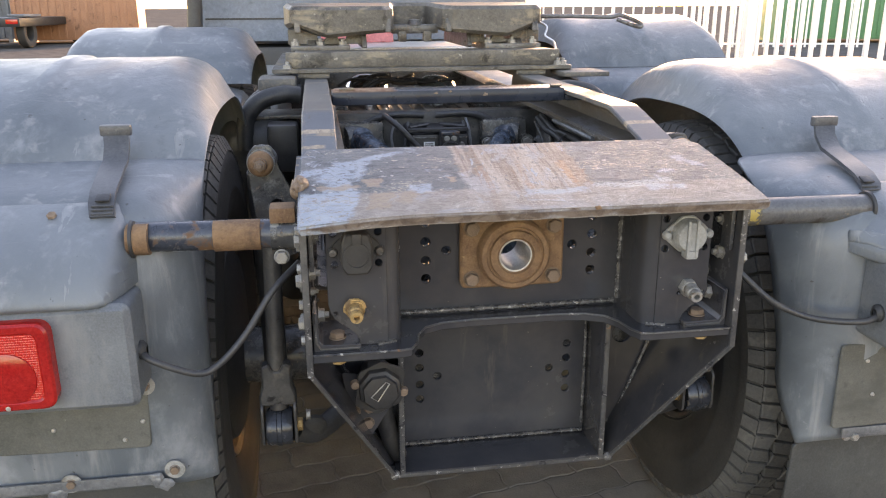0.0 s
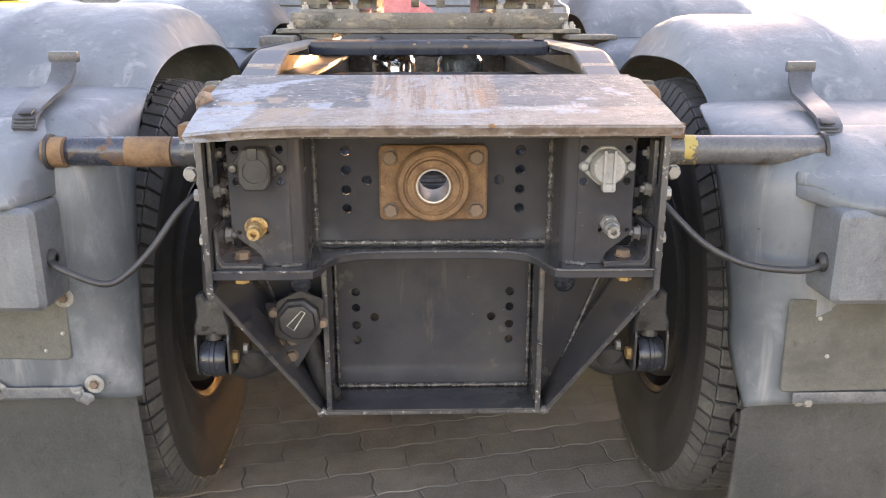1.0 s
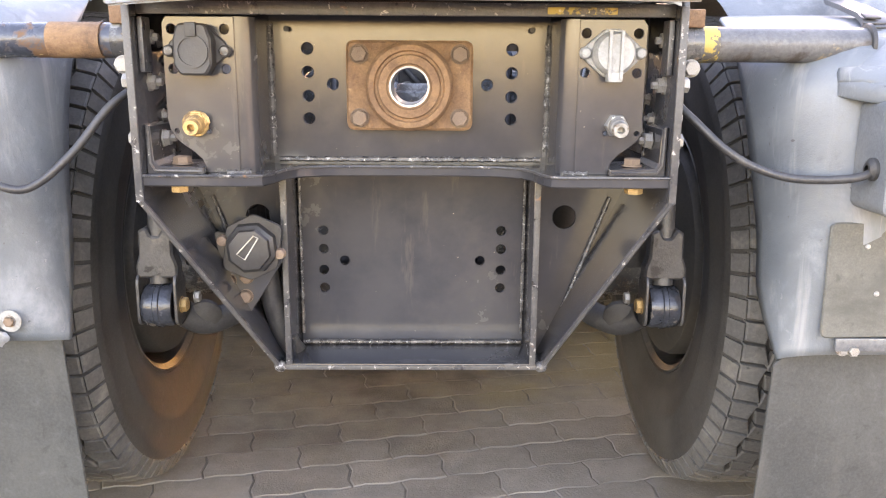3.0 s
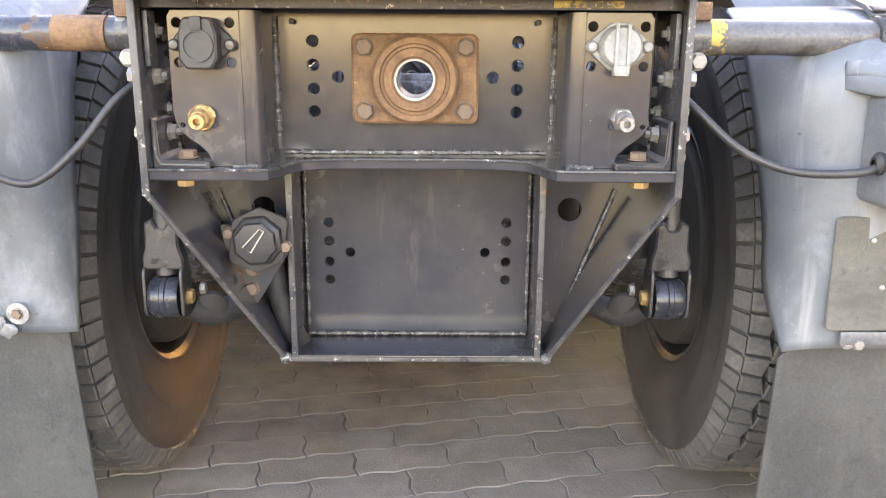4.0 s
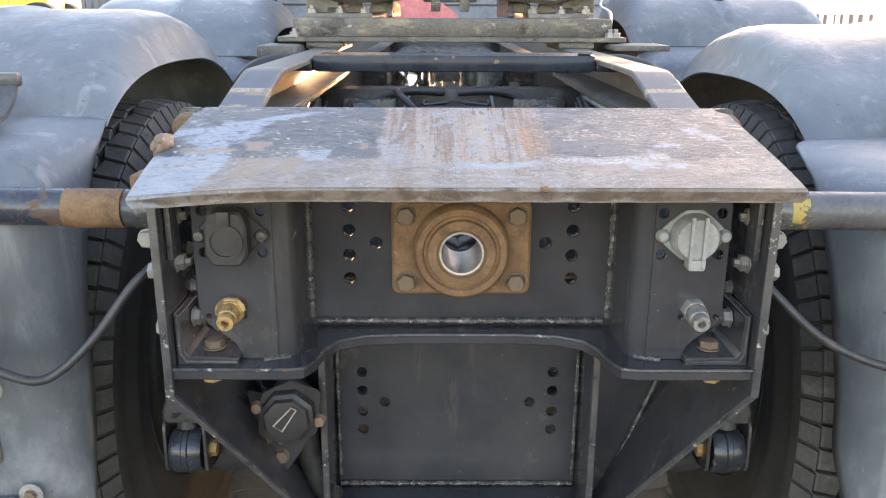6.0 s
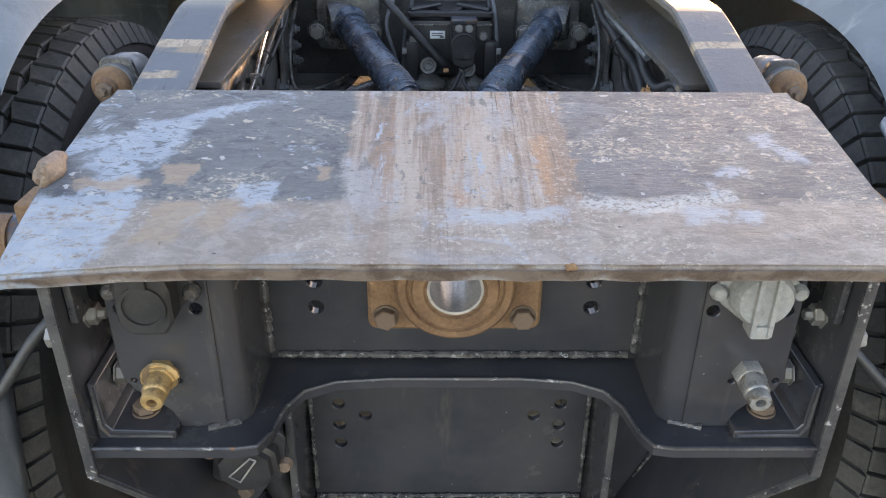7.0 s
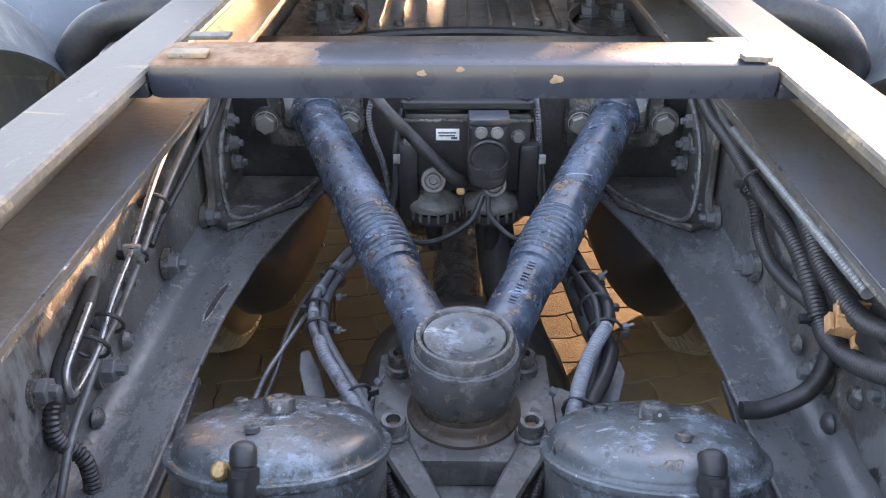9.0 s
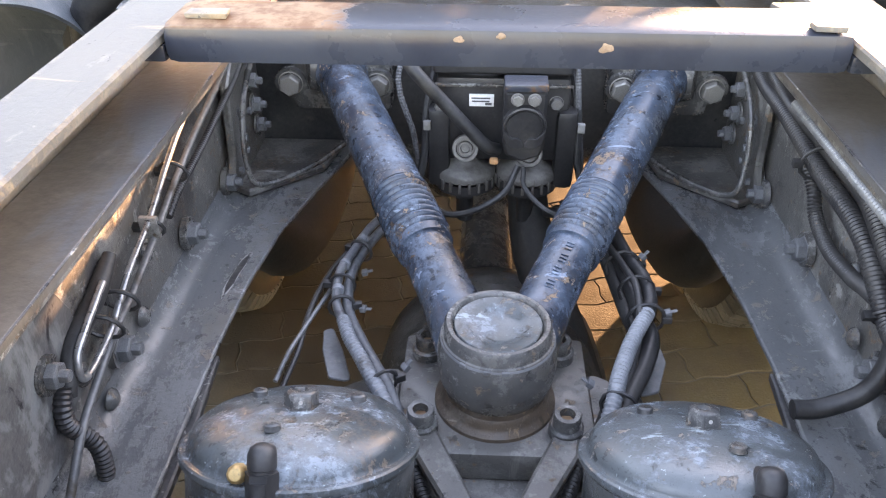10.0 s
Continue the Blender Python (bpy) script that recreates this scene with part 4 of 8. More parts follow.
def rear_guard(s, dy, dz):
    """The lower rear piece with lamp box, flap and fixings; dy shifts its back face, dz its upper edge."""
    b = -0.045 + dy
    path = yz_curve([(b + 0.012, 0.545), (b, 0.70), (b, 0.86), (b + 0.004, 0.975), (b + 0.03, 1.045 + dz * 0.5), (b + 0.085, 1.085 + dz), (b + 0.17, 1.105 + dz), (0.245, 1.122 + dz)], 5)
    lip = [(0.584, 0.008, 0.533), (0.587, 0.052, 0.68), (0.588, 0.065, 0.80), (0.588, 0.092, 0.93), (0.588, 0.138, 1.034), (0.588, 0.180, 1.078), (0.587, 0.224, 1.113)]
    if s > 0:
        lip = [(0.610, -0.060, 0.525), (0.597, 0.010, 0.62), (0.589, 0.020, 0.73), (0.556, 0.030, 0.92), (0.555, 0.105, 1.030), (0.555, 0.150, 1.058), (0.556, 0.192, 1.080)]
    g = part("rear_guard", folded_sheet([(0, y, z) for y, z in path], lip, s, 0.690 if s < 0 else 0.705), "guard", truck, "faded grey lower mudguard, chalky and scratched" if s < 0 else "grey lower mudguard with a dented inner corner")
    sheet = g.modifiers.new("sheet", "SOLIDIFY")
    sheet.thickness, sheet.offset = 0.005, 0.0
    # hood that bulges out over the lamp box
    hood = yz_curve([(b + 0.125, 1.095 + dz), (b + 0.085, 1.0865 + dz), (b + 0.045, 1.073 + dz), (b + 0.010, 1.058 + dz), (b - 0.045, 1.030 + dz), (b - 0.088, 0.995 + dz * 0.5), (b - 0.108, 0.962), (b - 0.106, 0.951), (b - 0.100, 0.949)], 4)
    bm = bmesh.new()
    x_in, run = (0.676, 0.045) if s < 0 else (0.648, 0.11)
    rows = []
    for k in range(29):
        u = k / 28
        x = x_in + (1.243 - x_in) * u ** 1.6
        w = min(1.0, (x - x_in) / run)
        w = math.sin(w * math.pi / 2) ** 0.8
        row = []
        for i, (y, z) in enumerate(hood):
            back = max(y + 0.05, b + 0.02)
            wave = 0.004 * noise.noise((x * 5 * s, z * 9, 1.5)) * (0 if i in (0, len(hood) - 1) else 1)
            drop = 0.012 * max(0, 1 - (x - x_in) / 0.07) ** 2 if z < 0.97 else 0.0
            row.append(bm.verts.new((s * x, back + (y - back) * w + wave, z - 0.03 * (1 - w) * (1 if z > 1.0 else 0.1) + drop)))
        rows.append(row)
    f = []
    for a, c in zip(rows, rows[1:]):
        f += [bm.faces.new((a[k], a[k + 1], c[k + 1], c[k])) for k in range(len(a) - 1)]
    bmesh.ops.recalc_face_normals(bm, faces=f)
    part("lamp_hood", bm, "guard", g, "bulging hood over the lamp housing").modifiers.new("sheet", "SOLIDIFY").thickness = -0.004 * s
    # lamp box under the hood
    bx = mirrored([(0.675, 0.0), (1.235, 0.0)], s)
    x0, x1 = sorted((bx[0][0], bx[1][0]))
    prof = rounded([(x0, 0.772), (x1, 0.768), (x1, 0.955), (x0, 0.945)] if s < 0 else [(x0, 0.79), (x1, 0.79), (x1, 0.955), (x0, 0.955)], 0.018)
    part("lamp_housing", slab(prof, (), 0.11, FACING, b - 0.105, 0.010), "guard_in", g, "dark plastic lamp housing")
    part("recessed_panel", slab(rounded(mirrored([(0.69, 0.635), (1.2, 0.645), (1.2, 0.772), (0.685, 0.765)] if s < 0 else [(0.655, 0.578), (1.2, 0.585), (1.2, 0.775), (0.652, 0.765)], s), 0.012), (), 0.006, FACING, b - 0.004, 0.002), "panel", g, "flat olive-grey plate panel")
    part("cable_grommet", lathe([(0.006, 0), (0.017, 0), (0.017, 0.008), (0.010, 0.014), (0.006, 0.014)], 16, along((s * 0.678, b - 0.06, 0.855), (-s, 0, 0))), "rubber", g)
    for x, z in ((0.69, 0.76), (0.654, 0.584), (0.84, 0.572)):
        x *= s
        if s > 0:
            if z > 0.58:
                continue
            x, z = 0.694, 0.560
        w = part("washer", lathe([(0, 0), (0.0185 if s < 0 else 0.012, 0), (0.0185 if s < 0 else 0.012, 0.002), (0.0, 0.0028)], 24, along((x, b - 0.002, z), (0, -1, 0))), "greyplastic" if s < 0 else "zinc", g, "pale plastic washer" if s < 0 else "")
        bolt(w, (x + (0.0 if s < 0 else 0.016), b - 0.004, z - (0.0 if s < 0 else 0.003)), (0, -1, 0), 0.0085, "rustbolt" if s < 0 else "zinc")
    for x, z in ((0.70, 0.69), (0.855, 0.685), (0.735, 0.655)) if s < 0 else ((0.712, 0.728), (0.735, 0.652)):
        part("rivet", lathe([(0, 0.004), (0.003, 0.003), (0.0045, 0)], 10, along((s * x, b - 0.005, z), (0, -1, 0))), "steel", g)
    if s < 0:
        for k, (x, z) in enumerate(((-0.688, 0.566), (-0.676, 0.556), (-0.866, 0.552))):
            part("torn_scrap", lump((x, b - 0.004, z), (0.016, 0.005, 0.013), 1.7 * k + 0.4), "galv", g, "torn crumpled plastic edge")
    # clamping strip over the flap
    part("clamp_strip", box((s * 0.95 - 0.27, b - 0.006, 0.556), (s * 0.95 + 0.27, b - 0.001, 0.578), 0.002), "galv", g)
    # flap
    fl = part("mudflap", slab(rounded(mirrored([(0.590, 0.15), (1.22, 0.15), (1.22, 0.575), (0.63, 0.575), (0.594, 0.535)] if s < 0 else [(0.600, 0.15), (1.22, 0.15), (1.22, 0.55), (0.64, 0.55), (0.606, 0.515)], s), 0.006), (), 0.007, FACING, b + 0.040, 0.001), "flap", truck, "hanging dark rubber mudflap")
    for v in fl.data.vertices:
        v.co.y += 0.035 * max(0, (0.55 - v.co.z) / 0.4) ** 2 * (1 if s < 0 else 0.5)
    part("guard_bolt", lathe([(0, 0.006), (0.007, 0.004), (0.009, 0)], 6, along((s * 0.816, b + 0.036, 1.0735 + dz), (0, -0.6, 0.8))), "rustbolt", g)
    return g


left_guard = rear_guard(-1, 0.0, 0.0)
right_guard = rear_guard(1, -0.055, -0.032)
top_guard(truck, -1, 0.70, 0.0)
top_guard(truck, 1, 0.70, -0.028)
strap(left_guard, -1, 0.750, 0.731, 0.0)
strap(right_guard, 1, 0.772, 0.728, -0.022)
for s, dz in ((-1, 0.040), (1, 0.075)):
    top_guard(truck, s, 2.0, dz, half=0.50)
    path = yz_curve([(1.37, 0.75), (1.38, 0.95), (1.41, 1.03 + dz), (1.48, 1.082 + dz), (1.565, 1.108 + dz)], 5)
    part("lower_guard", guard_shell(path, mirrored([(1.245, -0.06), (1.235, -0.02), (1.20, 0.0), (0.70, 0.0), (0.62, -0.03), (0.585, -0.09)], s), 0.005, (1.85, 0.76)), "guard", truck, "grey plastic mudguard between the axles")

# tail lamps
for s, b in ((-1, -0.15), (1, -0.205)):
    xs = sorted((s * 0.80, s * 1.18))
    tl = part("tail_lamp", slab(rounded([(xs[0], 0.795), (xs[1], 0.795), (xs[1], 0.936), (xs[0], 0.936)], 0.02), (), 0.03, FACING, b - 0.022, 0.006), "lens", truck, "red ribbed plastic tail lamp")
    rim = rounded([(xs[0] - 0.004, 0.791), (xs[1] + 0.004, 0.791), (xs[1] + 0.004, 0.940), (xs[0] - 0.004, 0.940)], 0.024)
    part("lens_rim", slab(rim, [rounded([(xs[0] + 0.016, 0.808), (xs[1] - 0.016, 0.808), (xs[1] - 0.016, 0.922), (xs[0] + 0.016, 0.922)], 0.014)], 0.034, FACING, b - 0.026, 0.004), "rimred", tl, "smooth dark red lens rim")
    part("lens_dome", lathe([(0, 0.008), (0.03, 0.0065), (0.045, 0.002), (0.048, -0.006)], 36, along((s * 0.868, b - 0.022, 0.846), (0, -1, 0))), "rimred", tl)
    part("screw", lathe([(0, 0.003), (0.004, 0.002), (0.005, 0)], 10, along((s * 0.872, b - 0.024, 0.797), (0, -1, 0))), "steel", tl)

# wheels
def tread_mesh():
    """Five rows of blocks with winding grooves, and lugs down both shoulders."""
    verts, faces = [], []
    n, cuts = 80, (-0.128, -0.080, -0.027, 0.027, 0.080, 0.128)
    step = 2 * math.pi / n

    def groove(c, a):
        return cuts[c] + (0.007 * math.sin(a * n / 2 + c * 2.2) if 0 < c < 5 else 0)

    def block(rows):
        base = len(verts)
        for row in rows:
            verts.extend((x, r * math.cos(t), r * math.sin(t)) for x, r, t in row)
        for lev in range(0, 4 * (len(rows) - 1), 4):
            for q in range(4):
                j = (q + 1) % 4
                faces.append((base + lev + q, base + lev + j, base + lev + 4 + j, base + lev + 4 + q))
        faces.append(tuple(base + 4 * len(rows) - 4 + q for q in range(4)))
    for c in range(5):
        for k in range(n):
            a0 = (k + (0.5 if c % 2 else 0)) * step + 0.004
            a1 = a0 + step - 0.009
            skew = 0.012 if c in (1, 2, 3) else 0.004
            rows = []
            for r, gap in ((0.532, 0.001), (0.5515, 0.0025), (0.5545, 0.0055)):
                row = []
                for a, e in ((a0, 0), (a0, 1), (a1, 1), (a1, 0)):
                    x = groove(c + e, a) + (gap if not e else -gap)
                    t = a + (skew if e else -skew) + (0.0035 if a == a0 else -0.0035) * (gap / 0.0055)
                    row.append((x, r - (0.007 if abs(x) > 0.11 else 0.0), t))
                rows.append(row)
            block(rows)
    for s in (-1, 1):
        for k in range(n):
            a0, a1 = k * step + 0.008, (k + 1) * step - 0.008
            block([[(s * (0.1275 + d), 0.545 + r, a0), (s * (0.146 + d), 0.508 + r, a0), (s * (0.146 + d), 0.508 + r, a1), (s * (0.1275 + d), 0.545 + r, a1)] for d, r in ((-0.008, -0.008), (0.0, 0.0), (0.0018, 0.0012))])
    me = bpy.data.meshes.new("tread")
    me.from_pydata(verts, [], faces)
    b = bmesh.new()
    b.from_mesh(me)
    bmesh.ops.recalc_face_normals(b, faces=b.faces)
    b.to_mesh(me)
    b.free()
    me.materials.append(M["tread"])
    return me


ALONG_X = Matrix.Rotation(radians(90), 4, "Y")
SIDEWALL = [(0.288, 0.115), (0.302, 0.125), (0.306, 0.129), (0.312, 0.127), (0.335, 0.139), (0.372, 0.148), (0.405, 0.152), (0.412, 0.1545), (0.420, 0.1525), (0.455, 0.151), (0.478, 0.149), (0.484, 0.1505), (0.505, 0.144), (0.524, 0.134), (0.536, 0.120), (0.540, 0.09)]
TYRE = mesh_of("tyre", lathe([(r, -x) for r, x in SIDEWALL] + SIDEWALL[::-1] + [(0.28, 0.0), (0.288, -0.115)], 80, ALONG_X), M["tyre"], 60)
TREAD = tread_mesh()
RIM = mesh_of("wheel", lathe([(0.305, -0.118), (0.298, -0.128), (0.285, -0.118), (0.27, -0.07), (0.265, 0.05), (0.20, 0.07), (0.13, 0.085), (0.06, 0.085), (0.06, 0.075), (0.13, 0.075), (0.20, 0.06), (0.255, 0.04), (0.28, 0.118), (0.298, 0.128), (0.305, 0.118)], 56, ALONG_X), M["forged"], 30)
for y in (0.60, 1.98):
    for s in (-1, 1):
        for x in (0.735, 1.085):
            m = Matrix.Translation((s * x, y + 0.02, 0.5550)) @ (Matrix.Rotation(math.pi, 4, "Z") if s < 0 else FLAT) @ Matrix.Rotation(0.37 * y + x, 4, "X")
            w = piece("wheel", RIM, truck, m, "steel wheel on the drive axle")
            piece("tyre", TYRE, w, FLAT, "dusty black block-tread truck tyre")
            piece("tread", TREAD, w, FLAT)

# axles
for y in (0.60, 1.98):
    ax = part("drive_axle", lathe([(0.0, -0.60), (0.075, -0.60), (0.075, -0.30), (0.10, -0.24), (0.185, -0.12), (0.20, 0.0), (0.185, 0.12), (0.10, 0.24), (0.075, 0.30), (0.075, 0.60), (0.0, 0.60)], 36, Matrix.Translation((0, y, 0.52)) @ ALONG_X), "casting", truck, "dusty cast drive axle housing")
    for s in (-1, 1):
        part("brake_drum", lathe([(0.0, 0.575), (0.10, 0.575), (0.225, 0.59), (0.252, 0.605), (0.258, 0.62), (0.258, 0.76), (0.20, 0.76)], 40, Matrix.Translation((0, y + 0.02, 0.555)) @ Matrix.Rotation(radians(90 * s), 4, "Y")), "tyre", ax)
    part("diff_nose", lathe([(0.185, 0.0), (0.192, 0.06), (0.192, 0.075), (0.182, 0.08), (0.184, 0.24), (0.174, 0.33), (0.150, 0.38), (0.095, 0.41), (0.075, 0.42), (0.075, 0.45), (0, 0.45)], 36, along((0.01, y + 0.1, 0.53), (0, 1, 0.03))), "chassis", ax)
    for s in (-1, 1) if y > 1 else ():
        arm = [(-0.60, 0.58), (-0.50, 0.46), (-0.34, 0.375), (0.0, 0.345), (0.36, 0.35), (0.62, 0.40)]
        part("suspension_arm", sweep(curve([(s * 0.475, y + u, z) for u, z in arm]), lambda w, t: 0.045 + 0.055 * math.sin(math.pi * t), 14), "tyre", ax, "dark dusty suspension arm under the axle")
part("propeller_shaft", sweep([(0, 1.10, 0.56), (0, 1.70, 0.60)], 0.05, 20), "casting", truck, "dark propeller shaft between the axles")

part("driveline_joint", sweep(curve([(0.055, 1.09, 0.84), (0.068, 1.05, 0.76), (0.095, 1.0, 0.69), (0.122, 0.94, 0.63), (0.14, 0.86, 0.585)]), lambda w, t: 0.030 + 0.016 * t, 18), "tyre", truck, "dark bent driveline part below the valve")

# chassis rails: a web, a top and a bottom lip with a widening knee
for s in (-1, 1):
    web = part("chassis_rail", box((s * 0.385 - 0.004, 0.02, 0.856), (s * 0.385 + 0.004, 5.0, 1.108), 0.001), "chassis", truck, "dusty dark steel chassis rail")
    part("top_lip", box((s * 0.346 - 0.037, 0.302, 1.104), (s * 0.346 + 0.037, 5.0, 1.112), 0.002), "chassis", web)
    low = [(0.389, 0.15), (0.300, 0.15), (0.299, 0.50), (0.301, 0.66), (0.297, 0.78), (0.284, 0.90), (0.255, 1.02), (0.226, 1.12), (0.208, 1.22), (0.20, 1.40), (0.25, 1.55), (0.31, 1.70), (0.31, 5.0), (0.389, 5.0)]
    part("bottom_lip", slab(mirrored(low, s), (), 0.008, FLAT, 0.852, 0.002), "lip", web)
    root = [(0.3812, 0.8598), (0.3812, 0.886)] + [(0.355 + 0.026 * math.cos(q), 0.886 - 0.026 * math.sin(q)) for q in [k * math.pi / 16 for k in range(9)]]
    part("root_radius", slab(mirrored(root, s), (), 0.88, FACING, 0.15), "lip", web)
    part("worn_edge", sweep([(s * 0.3036, 0.24, 1.1212), (s * 0.3032, 1.2, 1.1212)], 0.0011, 6), "edge", web)
    part("fishplate", slab([(0.15, 0.888), (0.50, 0.888), (0.545, 0.92), (0.545, 1.0), (0.50, 1.09), (0.15, 1.09)], (), 0.005, SIDE, s * 0.385 - (0.009 if s > 0 else -0.004), 0.002), "flaked", web)
    part("lip_stiffener", slab(mirrored([(0.335, 0.40), (0.293, 0.40), (0.293, 0.56), (0.300, 0.66), (0.335, 0.66)], s), (), 0.012, FLAT, 0.838, 0.002), "edge", web)
    if s < 0:
        flake = [(-0.3205, 0.746), (-0.3235, 0.768), (-0.3225, 0.790), (-0.3200, 0.812), (-0.3170, 0.834), (-0.3095, 0.853), (-0.3065, 0.846), (-0.3085, 0.824), (-0.3120, 0.800), (-0.3135, 0.776), (-0.3165, 0.757)]
        mid_point = Vector((-0.3155, 0.80, 0))
        for share, depth, mat, label in ((1.0, 0.0005, "primer", "flaked paint patch with pale rim"), (0.80, 0.0009, "forged", "")):
            line = [mid_point.xy + (Vector(p) - mid_point.xy) * (share + 0.10 * noise.noise((p[0] * 300, p[1] * 180, share))) for p in flake]
            part("flaked_patch", slab(line, (), depth, FLAT, 0.8600), mat, web, label)
    inner = -s
    for y, z, r in ((0.483, 0.977, 0.012), (0.60, 0.907, 0.014), (0.82, 0.905, 0.014), (0.985, 0.888, 0.013), (1.04, 0.93, 0.013), (1.04, 0.97, 0.013)):
        bolt(web, (s * 0.374, y, z), (inner, 0, 0), r, "galv", "nut", y)
        part("washer", lathe([(0, 0.003), (r * 1.5, 0.003), (r * 1.55, -0.004)], 18, along((s * 0.375, y, z), (inner, 0, 0))), "casting", web)
    for y, z in ((0.56, 0.875), (0.70, 0.955), (0.53, 0.935), (0.66, 0.90)):
        part("rivet", lathe([(0, 0.008), (0.006, 0.007), (0.011, 0.003), (0.012, 0)], 14, along((s * 0.375, y, z), (inner, 0, 0))), "casting", web)
    # sub-frame rail: a channel open to the inside, its top flange level and then sloping to the rear
    side = [(0.08, 1.1180), (0.150, 1.1346), (0.228, 1.153), (0.33, 1.178), (0.372, 1.1870), (0.386, 1.1892), (0.400, 1.19), (0.43, 1.19), (0.90, 1.19), (1.60, 1.19)]
    bm = bmesh.new()
    rows = []
    for y, z in side:
        under = max(z - 0.010, 1.1135)
        rows.append([bm.verts.new((s * x, y, h)) for x, h in ((0.3915, under), (0.3915, z - 0.003), (0.3885, z), (0.3225, z), (0.3200, z - 0.0025), (0.3200, under))])
    for p, q in zip(rows, rows[1:]):
        for k in range(6):
            bm.faces.new((p[k], p[(k + 1) % 6], q[(k + 1) % 6], q[k]))
    bm.faces.new(rows[0])
    bm.faces.new(rows[-1][::-1])
    bmesh.ops.recalc_face_normals(bm, faces=bm.faces)
    sr = part("subframe_rail", bm, "rail", truck, "worn grey sub-frame channel rail, paint rubbed to steel")
    web_line = [(0.10, 1.1132), (1.60, 1.1132), (1.60, 1.1798), (0.40, 1.1798), (0.33, 1.1678), (0.228, 1.1428), (0.12, 1.1170)]
    part("inner_web", slab(web_line, (), 0.0075, SIDE, s * 0.3872 - 0.00375), "web", sr, "dusty dark inner web of the rail")
    part("bottom_flange", slab(mirrored([(0.3830, 0.236), (0.3035, 0.236), (0.3030, 1.60), (0.3830, 1.60)], s), (), 0.0085, FLAT, 1.1132, 0.0015), "web", sr, "dusty lower flange of the rail")
    # brackets joining it to the chassis
    for y in (0.62, 1.05, 1.35):
        part("joint_plate", box((s * 0.395 - 0.004, y, 0.98), (s * 0.395 + 0.004, y + 0.14, 1.12), 0.002), "chassis", web)

# rear cross plate of the sub-frame, under the deck, with its rounded cut-out
def cross_plate():
    corner = [(0.309, 0.30), (0.306, 0.236), (0.294, 0.212), (0.270, 0.194), (0.240, 0.182), (0.205, 0.176)]
    out = [(-0.405, 0.03), (0.405, 0.03), (0.405, 0.30)] + corner + [(-x, y) for x, y in corner[::-1]] + [(-0.405, 0.30)]
    return slab(out, (), 0.008, FLAT, 1.100, 0.001)


part("subframe_cross_plate", cross_plate(), "plate", truck, "grey cross plate under the deck")


# deck plate
def deck_plate():
    bm = bmesh.new()
    nx, ny = 60, 18
    grid = []
    for j in range(ny + 1):
        v = j / ny
        row = []
        for i in range(nx + 1):
            u = i / nx
            half = 0.392 + 0.004 * (1 - v)
            x = -half + 2 * half * u
            y = -0.215 + 0.307 * v
            z = 1.103 + 0.054 * v - 0.004 * (1 - v) ** 6
            if j == 0:
                y += 0.0030 * noise.noise((x * 30, 0, 0)) + 0.0012 * noise.noise((x * 110, 3, 0))
            dent = max(0, (-x - 0.20) / 0.19) ** 1.6 * max(0, 1 - v * 2.2) ** 1.4
            z -= 0.012 * dent
            z += 0.0004 * noise.noise((x * 9, y * 9, 2))
            if v > 0.9 and u < 0.02:
                x += 0.008
            if v > 0.9 and u > 0.98:
                x -= 0.012
            row.append(bm.verts.new((x, y, z)))
        grid.append(row)
    f = []
    for a, b in zip(grid, grid[1:]):
        f += [bm.faces.new((a[k], a[k + 1], b[k + 1], b[k])) for k in range(nx)]
    bmesh.ops.recalc_face_normals(bm, faces=f)
    bmesh.ops.solidify(bm, geom=f, thickness=0.019)
    bmesh.ops.recalc_face_normals(bm, faces=bm.faces)
    sharp = [e for e in bm.edges if len(e.link_faces) == 2 and e.calc_face_angle() > 0.9]
    bmesh.ops.bevel(bm, geom=sharp, offset=0.0042, segments=3, affect="EDGES")
    return bm


deck = part("deck_plate", deck_plate(), "deck", truck, "sloping steel deck plate, scraped, rusty and paint-stained")
part("torn_weld", lump((-0.391, -0.078, 1.128), (0.013, 0.026, 0.015), 2.0), "rustbolt", deck, "lumpy rusty weld blob")
part("torn_weld", lump((-0.399, -0.058, 1.116), (0.009, 0.016, 0.016), 5.0), "rustbolt", deck)
for at, size, k in (((-0.118, 0.160, 1.1085), (0.020, 0.010, 0.0018), 1.0), ((-0.100, 0.163, 1.109), (0.011, 0.010, 0.0022), 2.0), ((-0.180, 0.1735, 1.1080), (0.018, 0.003, 0.0012), 3.0),
                    ((-0.134, 0.174, 1.1080), (0.009, 0.0035, 0.0012), 4.0)):
    part("mud_clod", lump(at, size, k), "mud", deck, "flat clod of dry pale mud")
part("edge_weld", lump((0.090, -0.2135, 1.099), (0.0055, 0.0018, 0.0035), 3.0), "rust", deck, "small tan weld drop")

# cross beam
beam = part("cross_beam", box((-0.3185, 0.715, 1.161), (0.3185, 0.803, 1.201), 0.013), "beam", truck, "dark grey rounded box-section cross beam")
for x, y, w, d, z in ((-0.278, 0.740, 0.019, 0.009, 1.2015), (-0.286, 0.846, 0.022, 0.010, 1.1905), (0.292, 0.728, 0.014, 0.009, 1.2015), (0.294, 0.820, 0.020, 0.012, 1.1905)):
    bm = box((x - w, y - d, z), (x + w, y + d, z + 0.005), 0.001)
    for v in bm.verts:
        v.co += Vector((0.004 * noise.noise(v.co * 60), 0.004 * noise.noise(v.co * 50 + Vector((3, 0, 0))), 0.001 * noise.noise(v.co * 90)))
    part("packing_plate", bm, "rail", beam, "rough grey packing plate")
